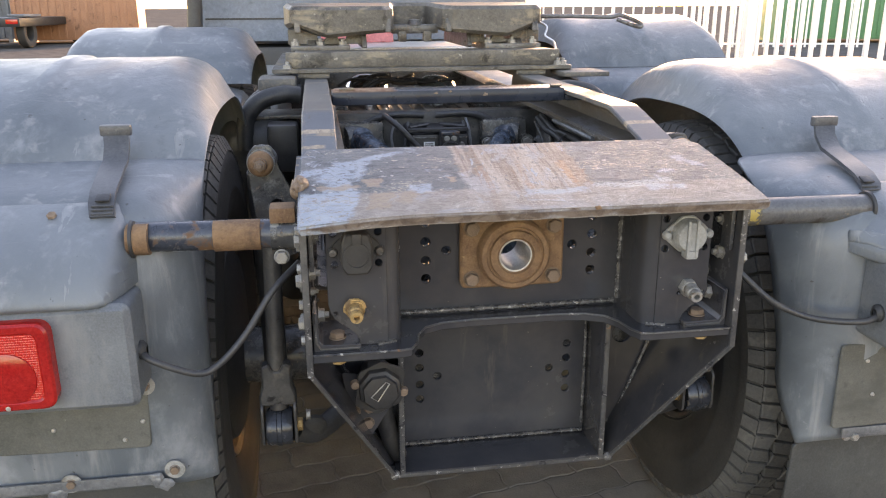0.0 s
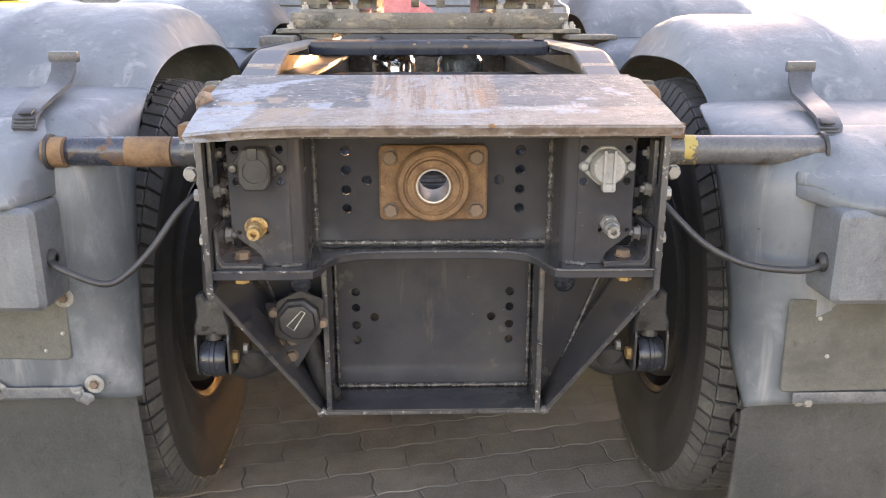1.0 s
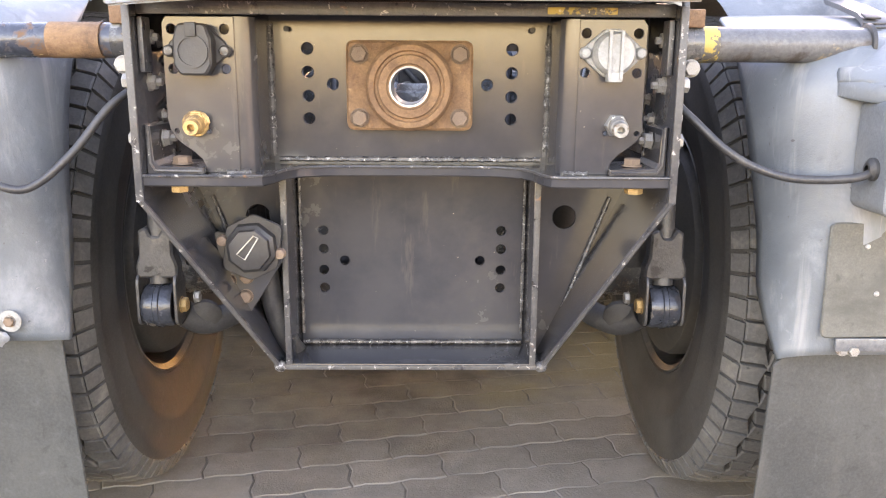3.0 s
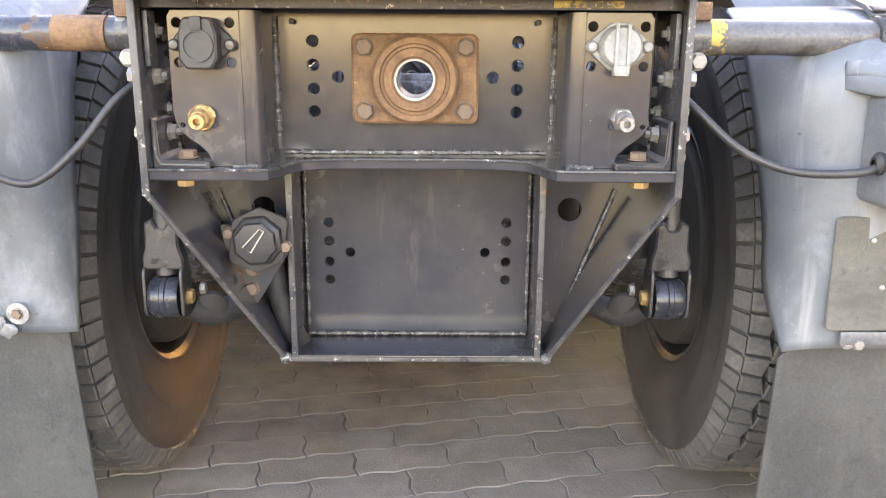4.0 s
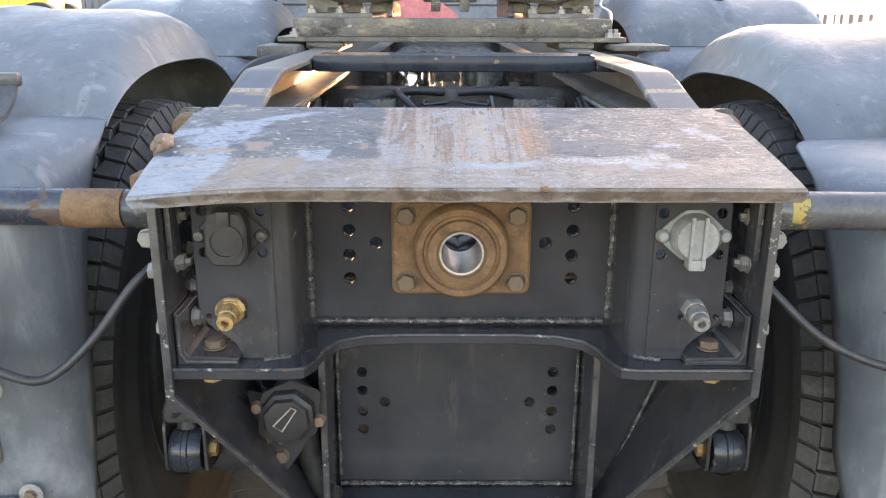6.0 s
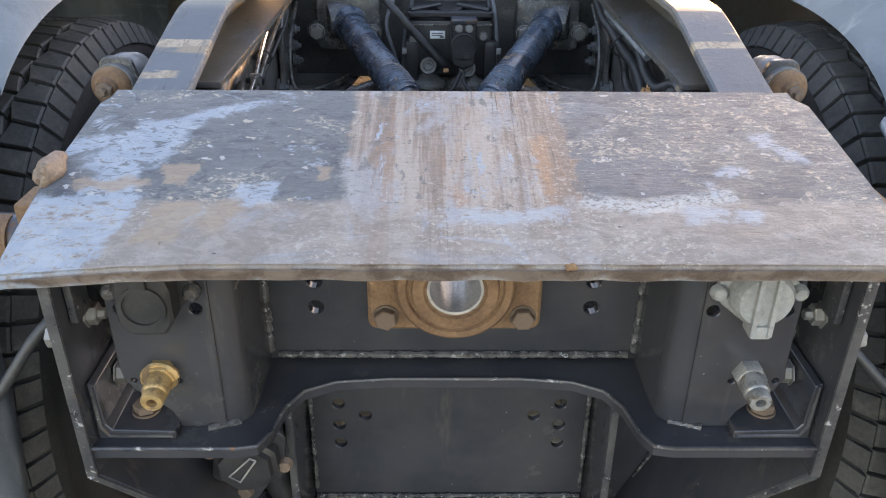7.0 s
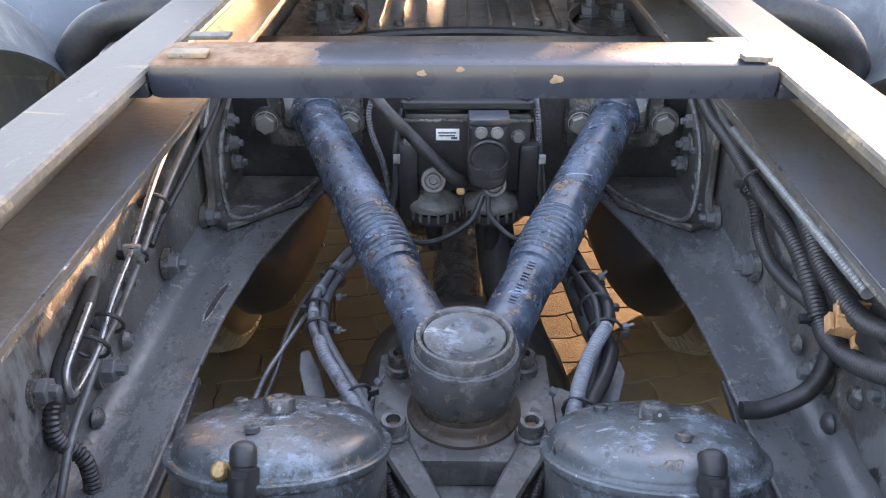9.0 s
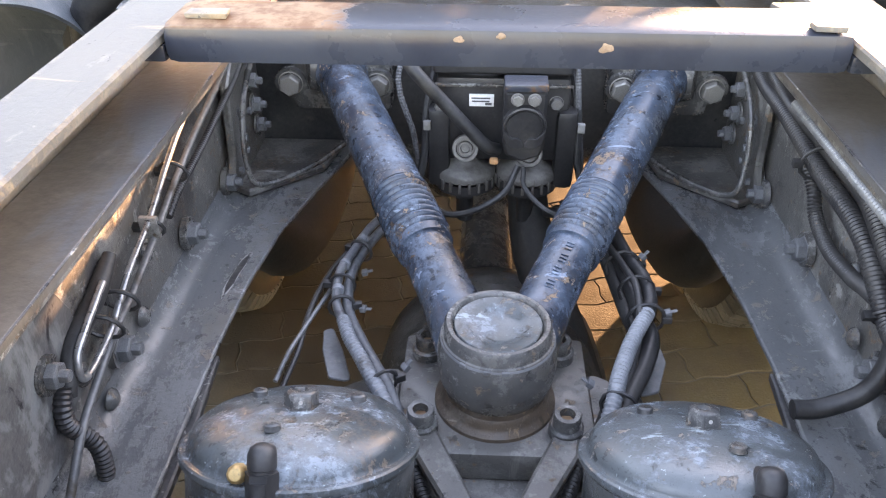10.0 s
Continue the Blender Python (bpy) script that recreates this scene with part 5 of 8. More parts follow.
for x, z, r, k in ((-0.040, 1.1905, 0.0042, 7.0), (-0.002, 1.1945, 0.0036, 8.0), (0.094, 1.1845, 0.0062, 9.0)):
    part("paint_chip", lump((x, 0.7152, z), (r * 1.05, 0.0007, r * 0.75), k), "rustbolt", beam, "tan chip in the beam's paint")
for s in (-1, 1):
    part("beam_foot", box((s * 0.350 - 0.032, 0.718, 1.1625), (s * 0.350 + 0.032, 0.800, 1.1795), 0.004), "beam", beam, "dark beam end inside the rail")

# ---- rear crossmember ----
cross = part("coupling_plate", slab(rounded([(-0.228, 0.835), (0.228, 0.835), (0.226, 1.075), (-0.226, 1.075)], 0.004),
                                    [ring(s * 0.165, z, 0.0092) for s in (-1, 1) for z in (1.022, 0.985, 0.947, 0.911)] + [ring(s * 0.125, 0.966, 0.0092) for s in (-1, 1)]
                                    + [ring(0, 0.964, 0.031, 28)], 0.014, FACING, 0.02, 0.001), "frame", truck, "black painted drilled coupling plate")
for s in (-1, 1):
    # thin dark disc paints the shade inside a small hole
    part("blind_hole", lathe([(0, 0.0004), (0.0042, 0.0004), (0.0046, 0)], 16, along((s * 0.195, 0.006, 1.052), (0, -1, 0))), "rubber", cross, "small dark disc standing for a shaded hole")
part("weld_seam", weld((-0.215, 0.017, 0.845), (0.215, 0.017, 0.845), 0.0045, 3), "weld", cross, "bright uneven weld seam")
for s in (-1, 1):
    part("weld_seam", weld((s * 0.2235, 0.017, 0.85), (s * 0.2235, 0.017, 1.06), 0.0052, 4 + s), "weld", cross)

fl = part("coupling_flange", slab(rounded([(-0.101, 0.894), (0.101, 0.894), (0.101, 1.035), (-0.101, 1.035)], 0.014), [ring(0, 0.964, 0.031, 28)], 0.022, FACING, -0.003, 0.004), "rust", truck, "rusty drawbar coupling flange")
part("collar", lathe([(0.032, 0.0), (0.070, 0.0), (0.069, 0.018), (0.064, 0.024), (0.056, 0.025), (0.054, 0.021), (0.050, 0.022), (0.048, 0.028), (0.036, 0.029), (0.034, 0.025), (0.0315, 0.024), (0.0315, -0.03)], 48, along((0, -0.003, 0.964), (0, -1, 0))), "rust", fl, "rusty turned collar")
part("bush", lathe([(0.0285, -0.08), (0.0290, 0.0250), (0.0318, 0.0254), (0.0322, 0.02), (0.033, -0.08), (0.0285, -0.08)], 40, along((0, -0.003, 0.964), (0, -1, 0))), "steel", fl, "bright steel bore bush")
for x in (-0.08, 0.08):
    for z in (0.914, 1.014):
        bolt(fl, (x, -0.004, z), (0, -1, 0), 0.0135, "rustbolt", turn=x * 9 + z * 5)

# shelf with curved front
mid = [(-0.392, -0.142), (-0.232, -0.142), (-0.212, -0.138), (-0.20, -0.115), (-0.192, -0.075), (-0.175, -0.045), (-0.14, -0.028), (-0.08, -0.022)]
shelf_line = mid + [(-x, y) for x, y in mid[::-1]] + [(0.392, 0.02), (-0.392, 0.02)]
shelf = part("lower_shelf", slab(shelf_line, (), 0.016, FLAT, 0.822, 0.002), "frame", truck, "black shelf plate with curved front edge")
edge_line = [Vector((x, y - 0.0015, 0.838)) for x, y in mid + [(-x, y) for x, y in mid[::-1]]]
part("worn_edge", sweep(edge_line, 0.0022, 6), "edge", shelf)

for s in (-1, 1):
    # outer side plate and its folded diagonal tail
    sp = part("side_plate", box((s * 0.390 - 0.006, -0.145, 0.80), (s * 0.390 + 0.006, 0.30, 1.0985), 0.002), "frame", truck, "black side plate with worn front edge")
    part("worn_edge", box((s * 0.390 - 0.0055, -0.1475, 0.80), (s * 0.390 + 0.0055, -0.143, 1.08), 0.001), "edge", sp)
    d0, d1 = Vector((s * 0.390, 0, 0.802)), Vector((s * 0.232, 0, 0.472))
    nrm = Vector((s * (d0.z - d1.z), 0, -abs(d0.x - d1.x))).normalized() * 0.005
    bm = bmesh.new()
    v = [bm.verts.new(p + o) for p in (d0 + Vector((0, -0.145, 0)), d1 + Vector((0, 0.035, 0)), d1 + Vector((0, 0.16, 0)), d0 + Vector((0, 0.16, 0))) for o in (nrm, -nrm)]
    for q in ((0, 2, 4, 6), (1, 3, 5, 7), (0, 1, 3, 2), (2, 3, 5, 4), (4, 5, 7, 6), (6, 7, 1, 0)):
        bm.faces.new([v[k] for k in q])
    bmesh.ops.recalc_face_normals(bm, faces=bm.faces)
    bmesh.ops.bevel(bm, geom=list(bm.edges), offset=0.0015, segments=1, affect="EDGES")
    dp = part("diagonal_plate", bm, "frame", truck, "black diagonal gusset plate with chipped edge")
    part("worn_edge", sweep([d0 + Vector((0, -0.146, 0)), d0.lerp(d1, 0.5) + Vector((0, -0.056, 0)), d1 + Vector((0, 0.034, 0))], 0.0042, 6), "edge", dp)
    part("weld_seam", weld(Vector((s * 0.352, 0.094, 0.77)), Vector((s * 0.258, 0.094, 0.52)), 0.0035, 9 + s), "weld", dp)
    # back panel with its round hole
    part("back_panel", slab(mirrored([(0.215, 0.48), (0.238, 0.48), (0.385, 0.79), (0.385, 0.824), (0.215, 0.824)], s), [ring(s * 0.273, 0.733, 0.021, 22)], 0.008, FACING, 0.10, 0.001), "frame", dp, "dull black back panel with a round hole")
    # upright of the lower box
    up = part("box_side", box((s * 0.216 - 0.006, 0.036, 0.474), (s * 0.216 + 0.006, 0.155, 0.823), 0.0015), "frame", truck, "black upright gusset of the lower box")
    part("worn_edge", box((s * 0.216 - 0.005, 0.033, 0.476), (s * 0.216 + 0.005, 0.0365, 0.82), 0.001), "edge", up)
    part("weld_seam", weld((s * 0.206, 0.142, 0.50), (s * 0.206, 0.142, 0.80), 0.0032, 12 + s), "weld", up)

    # socket bracket: a sheet folded back to the coupling plate
    x_out, x_in = (0.354, 0.250) if s < 0 else (0.349, 0.250)
    face_line = [(x_in, 0.838), (0.300, 0.838), (0.301, 0.846), (0.306, 0.858), (0.318, 0.870), (0.330, 0.878), (0.343, 0.889), (0.351, 0.903), (x_out, 0.918), (x_out, 1.055), (x_out - 0.006, 1.064), (x_in, 1.064)]
    cx, cz = (-0.302, 1.018) if s < 0 else (0.298, 1.016)
    holes = [ring(cx + dx, cz + dz, 0.0068, 12) for dx in (-0.038, 0.038) for dz in (-0.028, 0.028)] + [ring(s * 0.341, 0.90, 0.0036, 10), ring(s * 0.294, 0.90, 0.0036, 10)]
    bk = part("socket_bracket", slab(mirrored(face_line, s), holes, 0.008, FACING, -0.108, 0.001), "frame", truck, "black folded bracket plate")
    fold = [(x_in, -0.104)] + [(x_in - 0.026 * math.sin(a), -0.078 - 0.026 * math.cos(a)) for a in (0.3, 0.7, 1.1, 1.57)] + [(x_in - 0.026, 0.02)]
    bm = bmesh.new()
    rows = [[bm.verts.new((s * x, y, z)) for z in (0.838, 1.064)] for x, y in fold]
    f = [bm.faces.new((a[0], a[1], b[1], b[0])) for a, b in zip(rows, rows[1:])]
    bmesh.ops.recalc_face_normals(bm, faces=f)
    bmesh.ops.solidify(bm, geom=f, thickness=0.008)
    bmesh.ops.recalc_face_normals(bm, faces=bm.faces)
    part("folded_side", bm, "frame", bk)
    part("weld_seam", weld((s * 0.27, -0.112, 0.839), (s * 0.236, -0.10, 0.839), 0.004, 21 + s), "weld", bk)
    # L plate with corner fixings
    ang = part("corner_angle", slab(rounded(mirrored([(0.382, 0.838), (0.300, 0.838), (0.300, 0.848), (0.366, 0.850), (0.372, 0.858), (0.374, 0.908), (0.382, 0.912)], s), 0.002), (), 0.10, FACING, -0.128, 0.001), "frame", truck, "small black corner angle")
    part("worn_edge", sweep([(s * 0.378, -0.129, 0.91), (s * 0.377, -0.129, 0.855), (s * 0.370, -0.129, 0.844), (s * 0.302, -0.129, 0.843)], 0.002, 6), "edge", ang)
    bolt(ang, (s * 0.340, -0.095, 0.850), (0, 0, 1), 0.0135, "rustbolt", turn=0.3)
    bolt(ang, (s * 0.340, -0.115, 0.822), (0, 0, -1), 0.0135, "brass", turn=0.3)
    bolt(ang, (s * 0.372, -0.075, 0.887), (-s, 0, 0), 0.012, "zinc", "nut")
    # bolts through the side plate
    for y, z in ((-0.13, 0.972), (-0.12, 0.89), (-0.105, 1.035)):
        bolt(sp, (s * 0.396, y, z), (s, 0, 0), 0.0115, "zinc", turn=y * 30)
    for y, z in ((-0.09, 1.035), (-0.085, 0.970)):
        bolt(sp, (s * 0.384, y, z), (-s, 0, 0), 0.012, "zinc", "nut")
    for k in range(5):
        bolt(sp, (s * 0.396, -0.02 + 0.05 * (k % 2), 0.86 + 0.045 * k), (s, 0, 0), 0.0105, "zinc", turn=k)
    for k in range(7 if s < 0 else 4):
        bolt(sp, (s * 0.384, -0.035 + 0.03 * (k % 2), 0.862 + 0.028 * k), (-s, 0, 0), 0.0088, "zinc", "nut", k * 0.7)
        bolt(sp, (s * 0.396, -0.118 + 0.018 * (k % 2), 0.858 + 0.033 * k), (s, 0, 0), 0.0085, "zinc", turn=k * 1.3)
    part("inner_strip", box((s * 0.378 - 0.004, -0.128, 0.985), (s * 0.378 + 0.004, -0.095, 1.062), 0.002), "edge", sp)

# socket bodies
def socket(s, material, label):
    cx, cz = (-0.302, 1.018) if s < 0 else (0.298, 1.016)
    y = -0.108
    sk = part("trailer_socket", slab(rounded([(cx - 0.052, cz), (cx - 0.012, cz + 0.034), (cx + 0.012, cz + 0.034), (cx + 0.052, cz), (cx + 0.012, cz - 0.034), (cx - 0.012, cz - 0.034)], [0.02, 0.012, 0.012, 0.02, 0.012, 0.012]), (), 0.007, FACING, y - 0.007, 0.0015), material, truck, label)
    if s < 0:
        part("lid", slab(rounded([(cx - 0.027, cz - 0.022), (cx - 0.018, cz - 0.037), (cx + 0.018, cz - 0.037), (cx + 0.027, cz - 0.022), (cx + 0.027, cz + 0.012), (cx + 0.02, cz + 0.035), (cx - 0.02, cz + 0.035), (cx - 0.027, cz + 0.012)], 0.01), (), 0.028, FACING, y - 0.035, 0.003), material, sk, "black rubber socket lid")
        part("lid_rim", lathe([(0.019, 0), (0.023, 0), (0.023, 0.003), (0.019, 0.003), (0.019, 0)], 28, along((cx, y - 0.035, cz - 0.004), (0, -1, 0))), material, sk)
        part("hinge", box((cx - 0.008, y - 0.04, cz + 0.016), (cx + 0.008, y - 0.03, cz + 0.036), 0.002), material, sk)
    else:
        part("lid", lathe([(0, 0.022), (0.026, 0.022), (0.030, 0.016), (0.031, 0)], 32, along((cx, y - 0.007, cz), (0, -1, 0))), material, sk, "grey plastic socket lid")
        for dx, w in ((-0.009, 0.0025), (0.008, 0.0025)):
            part("rib", box((cx + dx - w, y - 0.034, cz - 0.037), (cx + dx + w, y - 0.027, cz + 0.031), 0.001), material, sk)
        part("grip", box((cx - 0.010, y - 0.032, cz - 0.041), (cx + 0.011, y - 0.007, cz - 0.026), 0.003), material, sk)
    for dx in (-0.040, 0.040):
        part("screw", lathe([(0, 0.010), (0.006, 0.009), (0.0085, 0.006), (0.009, 0)], 16, along((cx + dx, y - 0.006, cz - (0.003 if s < 0 else 0)), (0, -1, 0))), "casting" if s < 0 else material, sk)


socket(-1, "blackplastic", "black trailer socket with closed lid")
socket(1, "greyplastic", "grey diamond-flanged trailer socket with ribbed lid")


def fitting(s, material, label):
    x, z = s * 0.3085, 0.912
    fp = part("air_fitting", lathe([(0.017, 0), (0.017, 0.014), (0.0155, 0.016), (0.0135, 0.016)], 6, along((x, -0.108, z), (0, -1, 0))), material, truck, label)
    part("nipple", lathe([(0.0135, 0.0), (0.0135, 0.017), (0.0125, 0.02), (0.0115, 0.021), (0.0115, 0.030), (0.0105, 0.0325), (0.0055, 0.0325), (0.005, 0.02), (0, 0.02)], 24, along((x, -0.123, z), (0.05 * -s, -1, -0.12))), material, fp)
    if s < 0:
        rng = random.Random(4)
        part("cut_sleeve", sweep([(x + 0.016 * math.cos(a), -0.117 - 0.004 * rng.random(), z + 0.016 * math.sin(a)) for a in [k * 0.42 for k in range(16)]], lambda w, t: rng.uniform(0.002, 0.005), 6), material, fp, "frayed sleeve round the fitting")


fitting(-1, "brass", "dirty brass air line fitting")
fitting(1, "zinc", "grey zinc air line fitting")

# strip under the deck
ts = part("upper_strip", box((-0.384, -0.122, 1.066), (0.384, -0.112, 1.084), 0.0015), "edge", truck, "thin chipped strip under the deck")
# unseen plate, added to stop light through the gap below the deck
part("deck_stiffener", box((-0.384, 0.0365, 1.02), (0.384, 0.0425, 1.0985), 0.001), "frame", ts, "unseen black plate added under the deck to stop light")
part("upper_web", box((-0.384, -0.112, 1.078), (0.384, 0.02, 1.086), 0.001), "frame", ts)
part("paint_smear", box((0.20, -0.1235, 1.069), (0.30, -0.1215, 1.079), 0.001), "oldyellow", ts, "smear of old yellow paint")

# lower box
lb = part("lower_plate", slab([(-0.21, 0.478), (0.21, 0.478), (0.21, 0.822), (-0.21, 0.822)], [ring(s * 0.165, z, 0.009) for s in (-1, 1) for z in (0.698, 0.663, 0.623, 0.588)] + [ring(s * 0.126, 0.641, 0.009) for s in (-1, 1)], 0.010, FACING, 0.145, 0.001), "frame", truck, "black recessed lower plate with drilled holes")
part("floor_lip", box((-0.236, 0.034, 0.468), (0.236, 0.155, 0.479), 0.002), "frame", lb, "black bottom lip with chipped edge")
part("worn_edge", box((-0.234, 0.0315, 0.4685), (0.234, 0.0345, 0.4765), 0.001), "edge", lb)
part("weld_seam", weld((-0.207, 0.141, 0.483), (0.207, 0.141, 0.483), 0.004, 33), "weld", lb)
for s in (-1, 1):
    part("corner_lump", lathe([(0, 0.009), (0.007, 0.006), (0.011, 0), (0.009, -0.008), (0, -0.012)], 10, along((s * 0.232, 0.034, 0.474), (0, -1, 0))), "weld", lb)

# spare socket on the lower left
tilt = Matrix.Translation((-0.262, -0.02, 0.70)) @ Matrix.Rotation(radians(-28), 4, "Y")
ps = part("spare_socket", lathe([(0.044, 0.05), (0.046, 0.02), (0.042, 0.0), (0.036, -0.004), (0.034, -0.012), (0.02, -0.014), (0, -0.014)], 8, tilt @ Matrix.Rotation(radians(-90), 4, "X")), "blackplastic", truck, "black round trailer socket hanging on a bracket")
part("flange", slab(rounded([(-0.062, -0.008), (-0.02, 0.05), (0.03, 0.048), (0.062, 0.008), (0.02, -0.05), (-0.03, -0.048)], 0.014), (), 0.006, tilt @ FACING, 0.012, 0.001), "blackplastic", ps)
part("body", sweep([(-0.265, 0.02, 0.70), (-0.268, 0.07, 0.695), (-0.275, 0.10, 0.66)], 0.030, 18), "blackplastic", ps)
for x, z in ((-0.310, 0.712), (-0.216, 0.69)):
    part("screw", lathe([(0, 0.012), (0.008, 0.010), (0.010, 0)], 12, along((x, -0.006, z), (0, -1, 0))), "rustbolt", ps)
part("wire_clip", sweep([(-0.245, -0.038, 0.722), (-0.268, -0.037, 0.686), (-0.281, -0.037, 0.695), (-0.252, -0.038, 0.726), (-0.245, -0.038, 0.722)], 0.0013, 6), "steel", ps, "thin bent wire clip")
part("bracket", slab(rounded([(-0.335, 0.72), (-0.315, 0.60), (-0.285, 0.565), (-0.262, 0.60), (-0.218, 0.67), (-0.222, 0.70)], 0.006), (), 0.006, FACING, 0.03, 0.001), "frame", ps)
for x, z in ((-0.312, 0.632), (-0.282, 0.64), (-0.285, 0.605)):
    bolt(ps, (x, 0.03, z), (0, -1, 0), 0.011, "rustbolt", turn=x * 40)
part("hanging_hose", sweep(curve([(-0.255, 0.06, 0.66), (-0.246, 0.07, 0.58), (-0.226, 0.09, 0.50), (-0.218, 0.12, 0.47)]), 0.020, 14), "hose", ps, "thick dusty hose below the socket")

# anti-roll links with rubber eyes
for s in (-1, 1):
    x = s * 0.468
    ln = part("anti_roll_link", sweep([(x, 0.135, 0.60), (x, 0.145, 0.70), (x - s * 0.008, 0.16, 0.98)], 0.019, 14), "forged", truck, "dusty forked anti-roll link")
    part("fork", slab(rounded([(x - 0.038, 0.60), (x - 0.032, 0.612), (x + 0.032, 0.612), (x + 0.038, 0.60), (x + 0.038, 0.634), (x + 0.031, 0.655), (x + 0.030, 0.700), (x + 0.016, 0.708), (x + 0.007, 0.690), (x - 0.007, 0.690), (x - 0.016, 0.708), (x - 0.030, 0.700), (x - 0.031, 0.655), (x - 0.038, 0.634)], 0.006), (), 0.034, FACING, 0.118, 0.004), "forged", ln)
    for d in (-0.034, 0.034):
        part("fork_cheek", slab(rounded([(0.105, 0.522), (0.165, 0.522), (0.162, 0.62), (0.108, 0.62)], 0.02), (), 0.006, SIDE, x + d - 0.003, 0.001), "forged", ln)
    eye_bm = lathe([(0, -0.027), (0.038, -0.027), (0.041, -0.020), (0.041, -0.006), (0.043, -0.004), (0.043, 0.004), (0.041, 0.006), (0.041, 0.020), (0.038, 0.027), (0, 0.027)], 30, Matrix.Translation((x, 0.135, 0.557)) @ ALONG_X)
    part("rubber_eye", eye_bm, "eye", ln, "worn round bushing with shiny band")
    bolt(ln, (x - s * 0.036, 0.135, 0.557), (-s, 0, 0), 0.014, "brass", "bolt")
    bolt(ln, (x - s * 0.055, 0.16, 0.565), (-s, 0, 0), 0.011, "zinc", "bolt")
    part("roll_bar", sweep(curve([(x - s * 0.030, 0.165, 0.530), (x - s * 0.062, 0.185, 0.508), (x - s * 0.100, 0.21, 0.512), (x - s * 0.150, 0.25, 0.535), (x - s * 0.22, 0.32, 0.56), (s * 0.15, 0.42, 0.57)]), lambda w, t: 0.026 - 0.004 * t, 16), "rubber", ln, "thick dark curved anti-roll bar")
    part("bar_cap", lathe([(0, 0.010), (0.024, 0.008), (0.034, 0.0), (0.034, -0.012), (0, -0.012)], 22, along((x - s * 0.066, 0.170, 0.520), (-s * 0.3, -1, -0.25))), "tyre", ln)

    # upper damper mount beside the frame
    dm = part("damper_mount", slab(rounded(mirrored([(0.515, 1.085), (0.50, 1.125), (0.46, 1.125), (0.445, 1.07), (0.40, 0.98), (0.40, 0.88), (0.47, 0.86), (0.505, 0.97)], s), 0.014), [ring(s * 0.455, 0.99, 0.014, 14)], 0.012, FACING, 0.345, 0.002), "casting", truck, "dark lug plate with a rusty bush")
    part("bush", lathe([(0, 0.0), (0.028, 0.0), (0.028, 0.02), (0.034, 0.03), (0.034, 0.05), (0.030, 0.06), (0.030, 0.10), (0, 0.10)], 28, along((s * 0.484, 0.43, 1.083), (0, -1, 0.05))), "galv", dm, "grey steel bush")
    part("rusty_washer", lathe([(0, 0.022), (0.014, 0.022), (0.016, 0.012), (0.023, 0.009), (0.028, 0.0), (0.028, -0.02)], 24, along((s * 0.484, 0.325, 1.088), (0, -1, 0.05))), "rust", dm, "rusty washer")
    bolt(dm, (s * 0.484, 0.306, 1.089), (0, -1, 0.05), 0.0125, "rustbolt", "nut", 0.4)
    part("damper", sweep([(s * 0.484, 0.38, 1.06), (s * 0.49, 0.42, 0.80), (s * 0.49, 0.45, 0.56)], lambda w, t: 0.036 if t < 0.5 else 0.028, 18), "rubber", dm, "black shock absorber")

# support tubes of the mudguards
for s in (-1, 1):
    tb = part("guard_tube", sweep([(s * 0.40, -0.035, 1.031), (-0.692, -0.02, 1.031) if s < 0 else (0.703, -0.044, 1.031)], 0.0265, 24), "bluetube" if s < 0 else "dirtytube", truck, "dark support tube with rusty bands" if s < 0 else "dirty grey support tube with a yellow paint mark")
    if s < 0:
        for a, b in ((-0.690, -0.654), (-0.545, -0.465)):
            part("rust_band", sweep([(a, -0.035, 1.031), (b, -0.035, 1.031)], 0.0272, 24), "rust", tb, "band of orange rust")
    else:
        part("paint_mark", sweep([(0.448, -0.0364, 1.031), (0.472, -0.0371, 1.031)], 0.0273, 24), "oldyellow", tb, "smear of yellow paint")
    part("hole_rim", lathe([(0.0268, -0.004), (0.032, -0.003), (0.0335, 0.002), (0.0268, 0.004)], 28, along((-0.682, -0.0325, 1.031) if s < 0 else (0.701, -0.044, 1.031), (s, 0, 0))), "rubber", tb)
    part("sleeve", sweep([(s * 0.398, -0.035, 1.031), (s * 0.447, -0.035, 1.031)], 0.030, 20), "casting", tb)
    part("clamp", box((s * 0.425 - 0.022, -0.06, 1.055), (s * 0.425 + 0.022, -0.01, 1.082), 0.003), "rust", tb)
    bolt(tb, (s * 0.43, -0.06, 0.995), (0, -1, 0), 0.012, "zinc")

# lamp cables
for s, pts in ((-1, [(-0.680, -0.105, 0.855), (-0.65, -0.13, 0.843), (-0.583, -0.13, 0.815), (-0.545, -0.12, 0.825), (-0.498, -0.10, 0.87), (-0.45, -0.07, 0.935), (-0.40, -0.03, 0.975)]),
               (1, [(0.686, -0.16, 0.856), (0.64, -0.165, 0.842), (0.574, -0.13, 0.837), (0.52, -0.11, 0.852), (0.478, -0.10, 0.877), (0.435, -0.08, 0.918), (0.40, -0.05, 0.955)])):
    part("lamp_cable", ribbed(pts, 0.0064, 0.005, 0.05), "hose", truck, "black sheathed lamp cable")

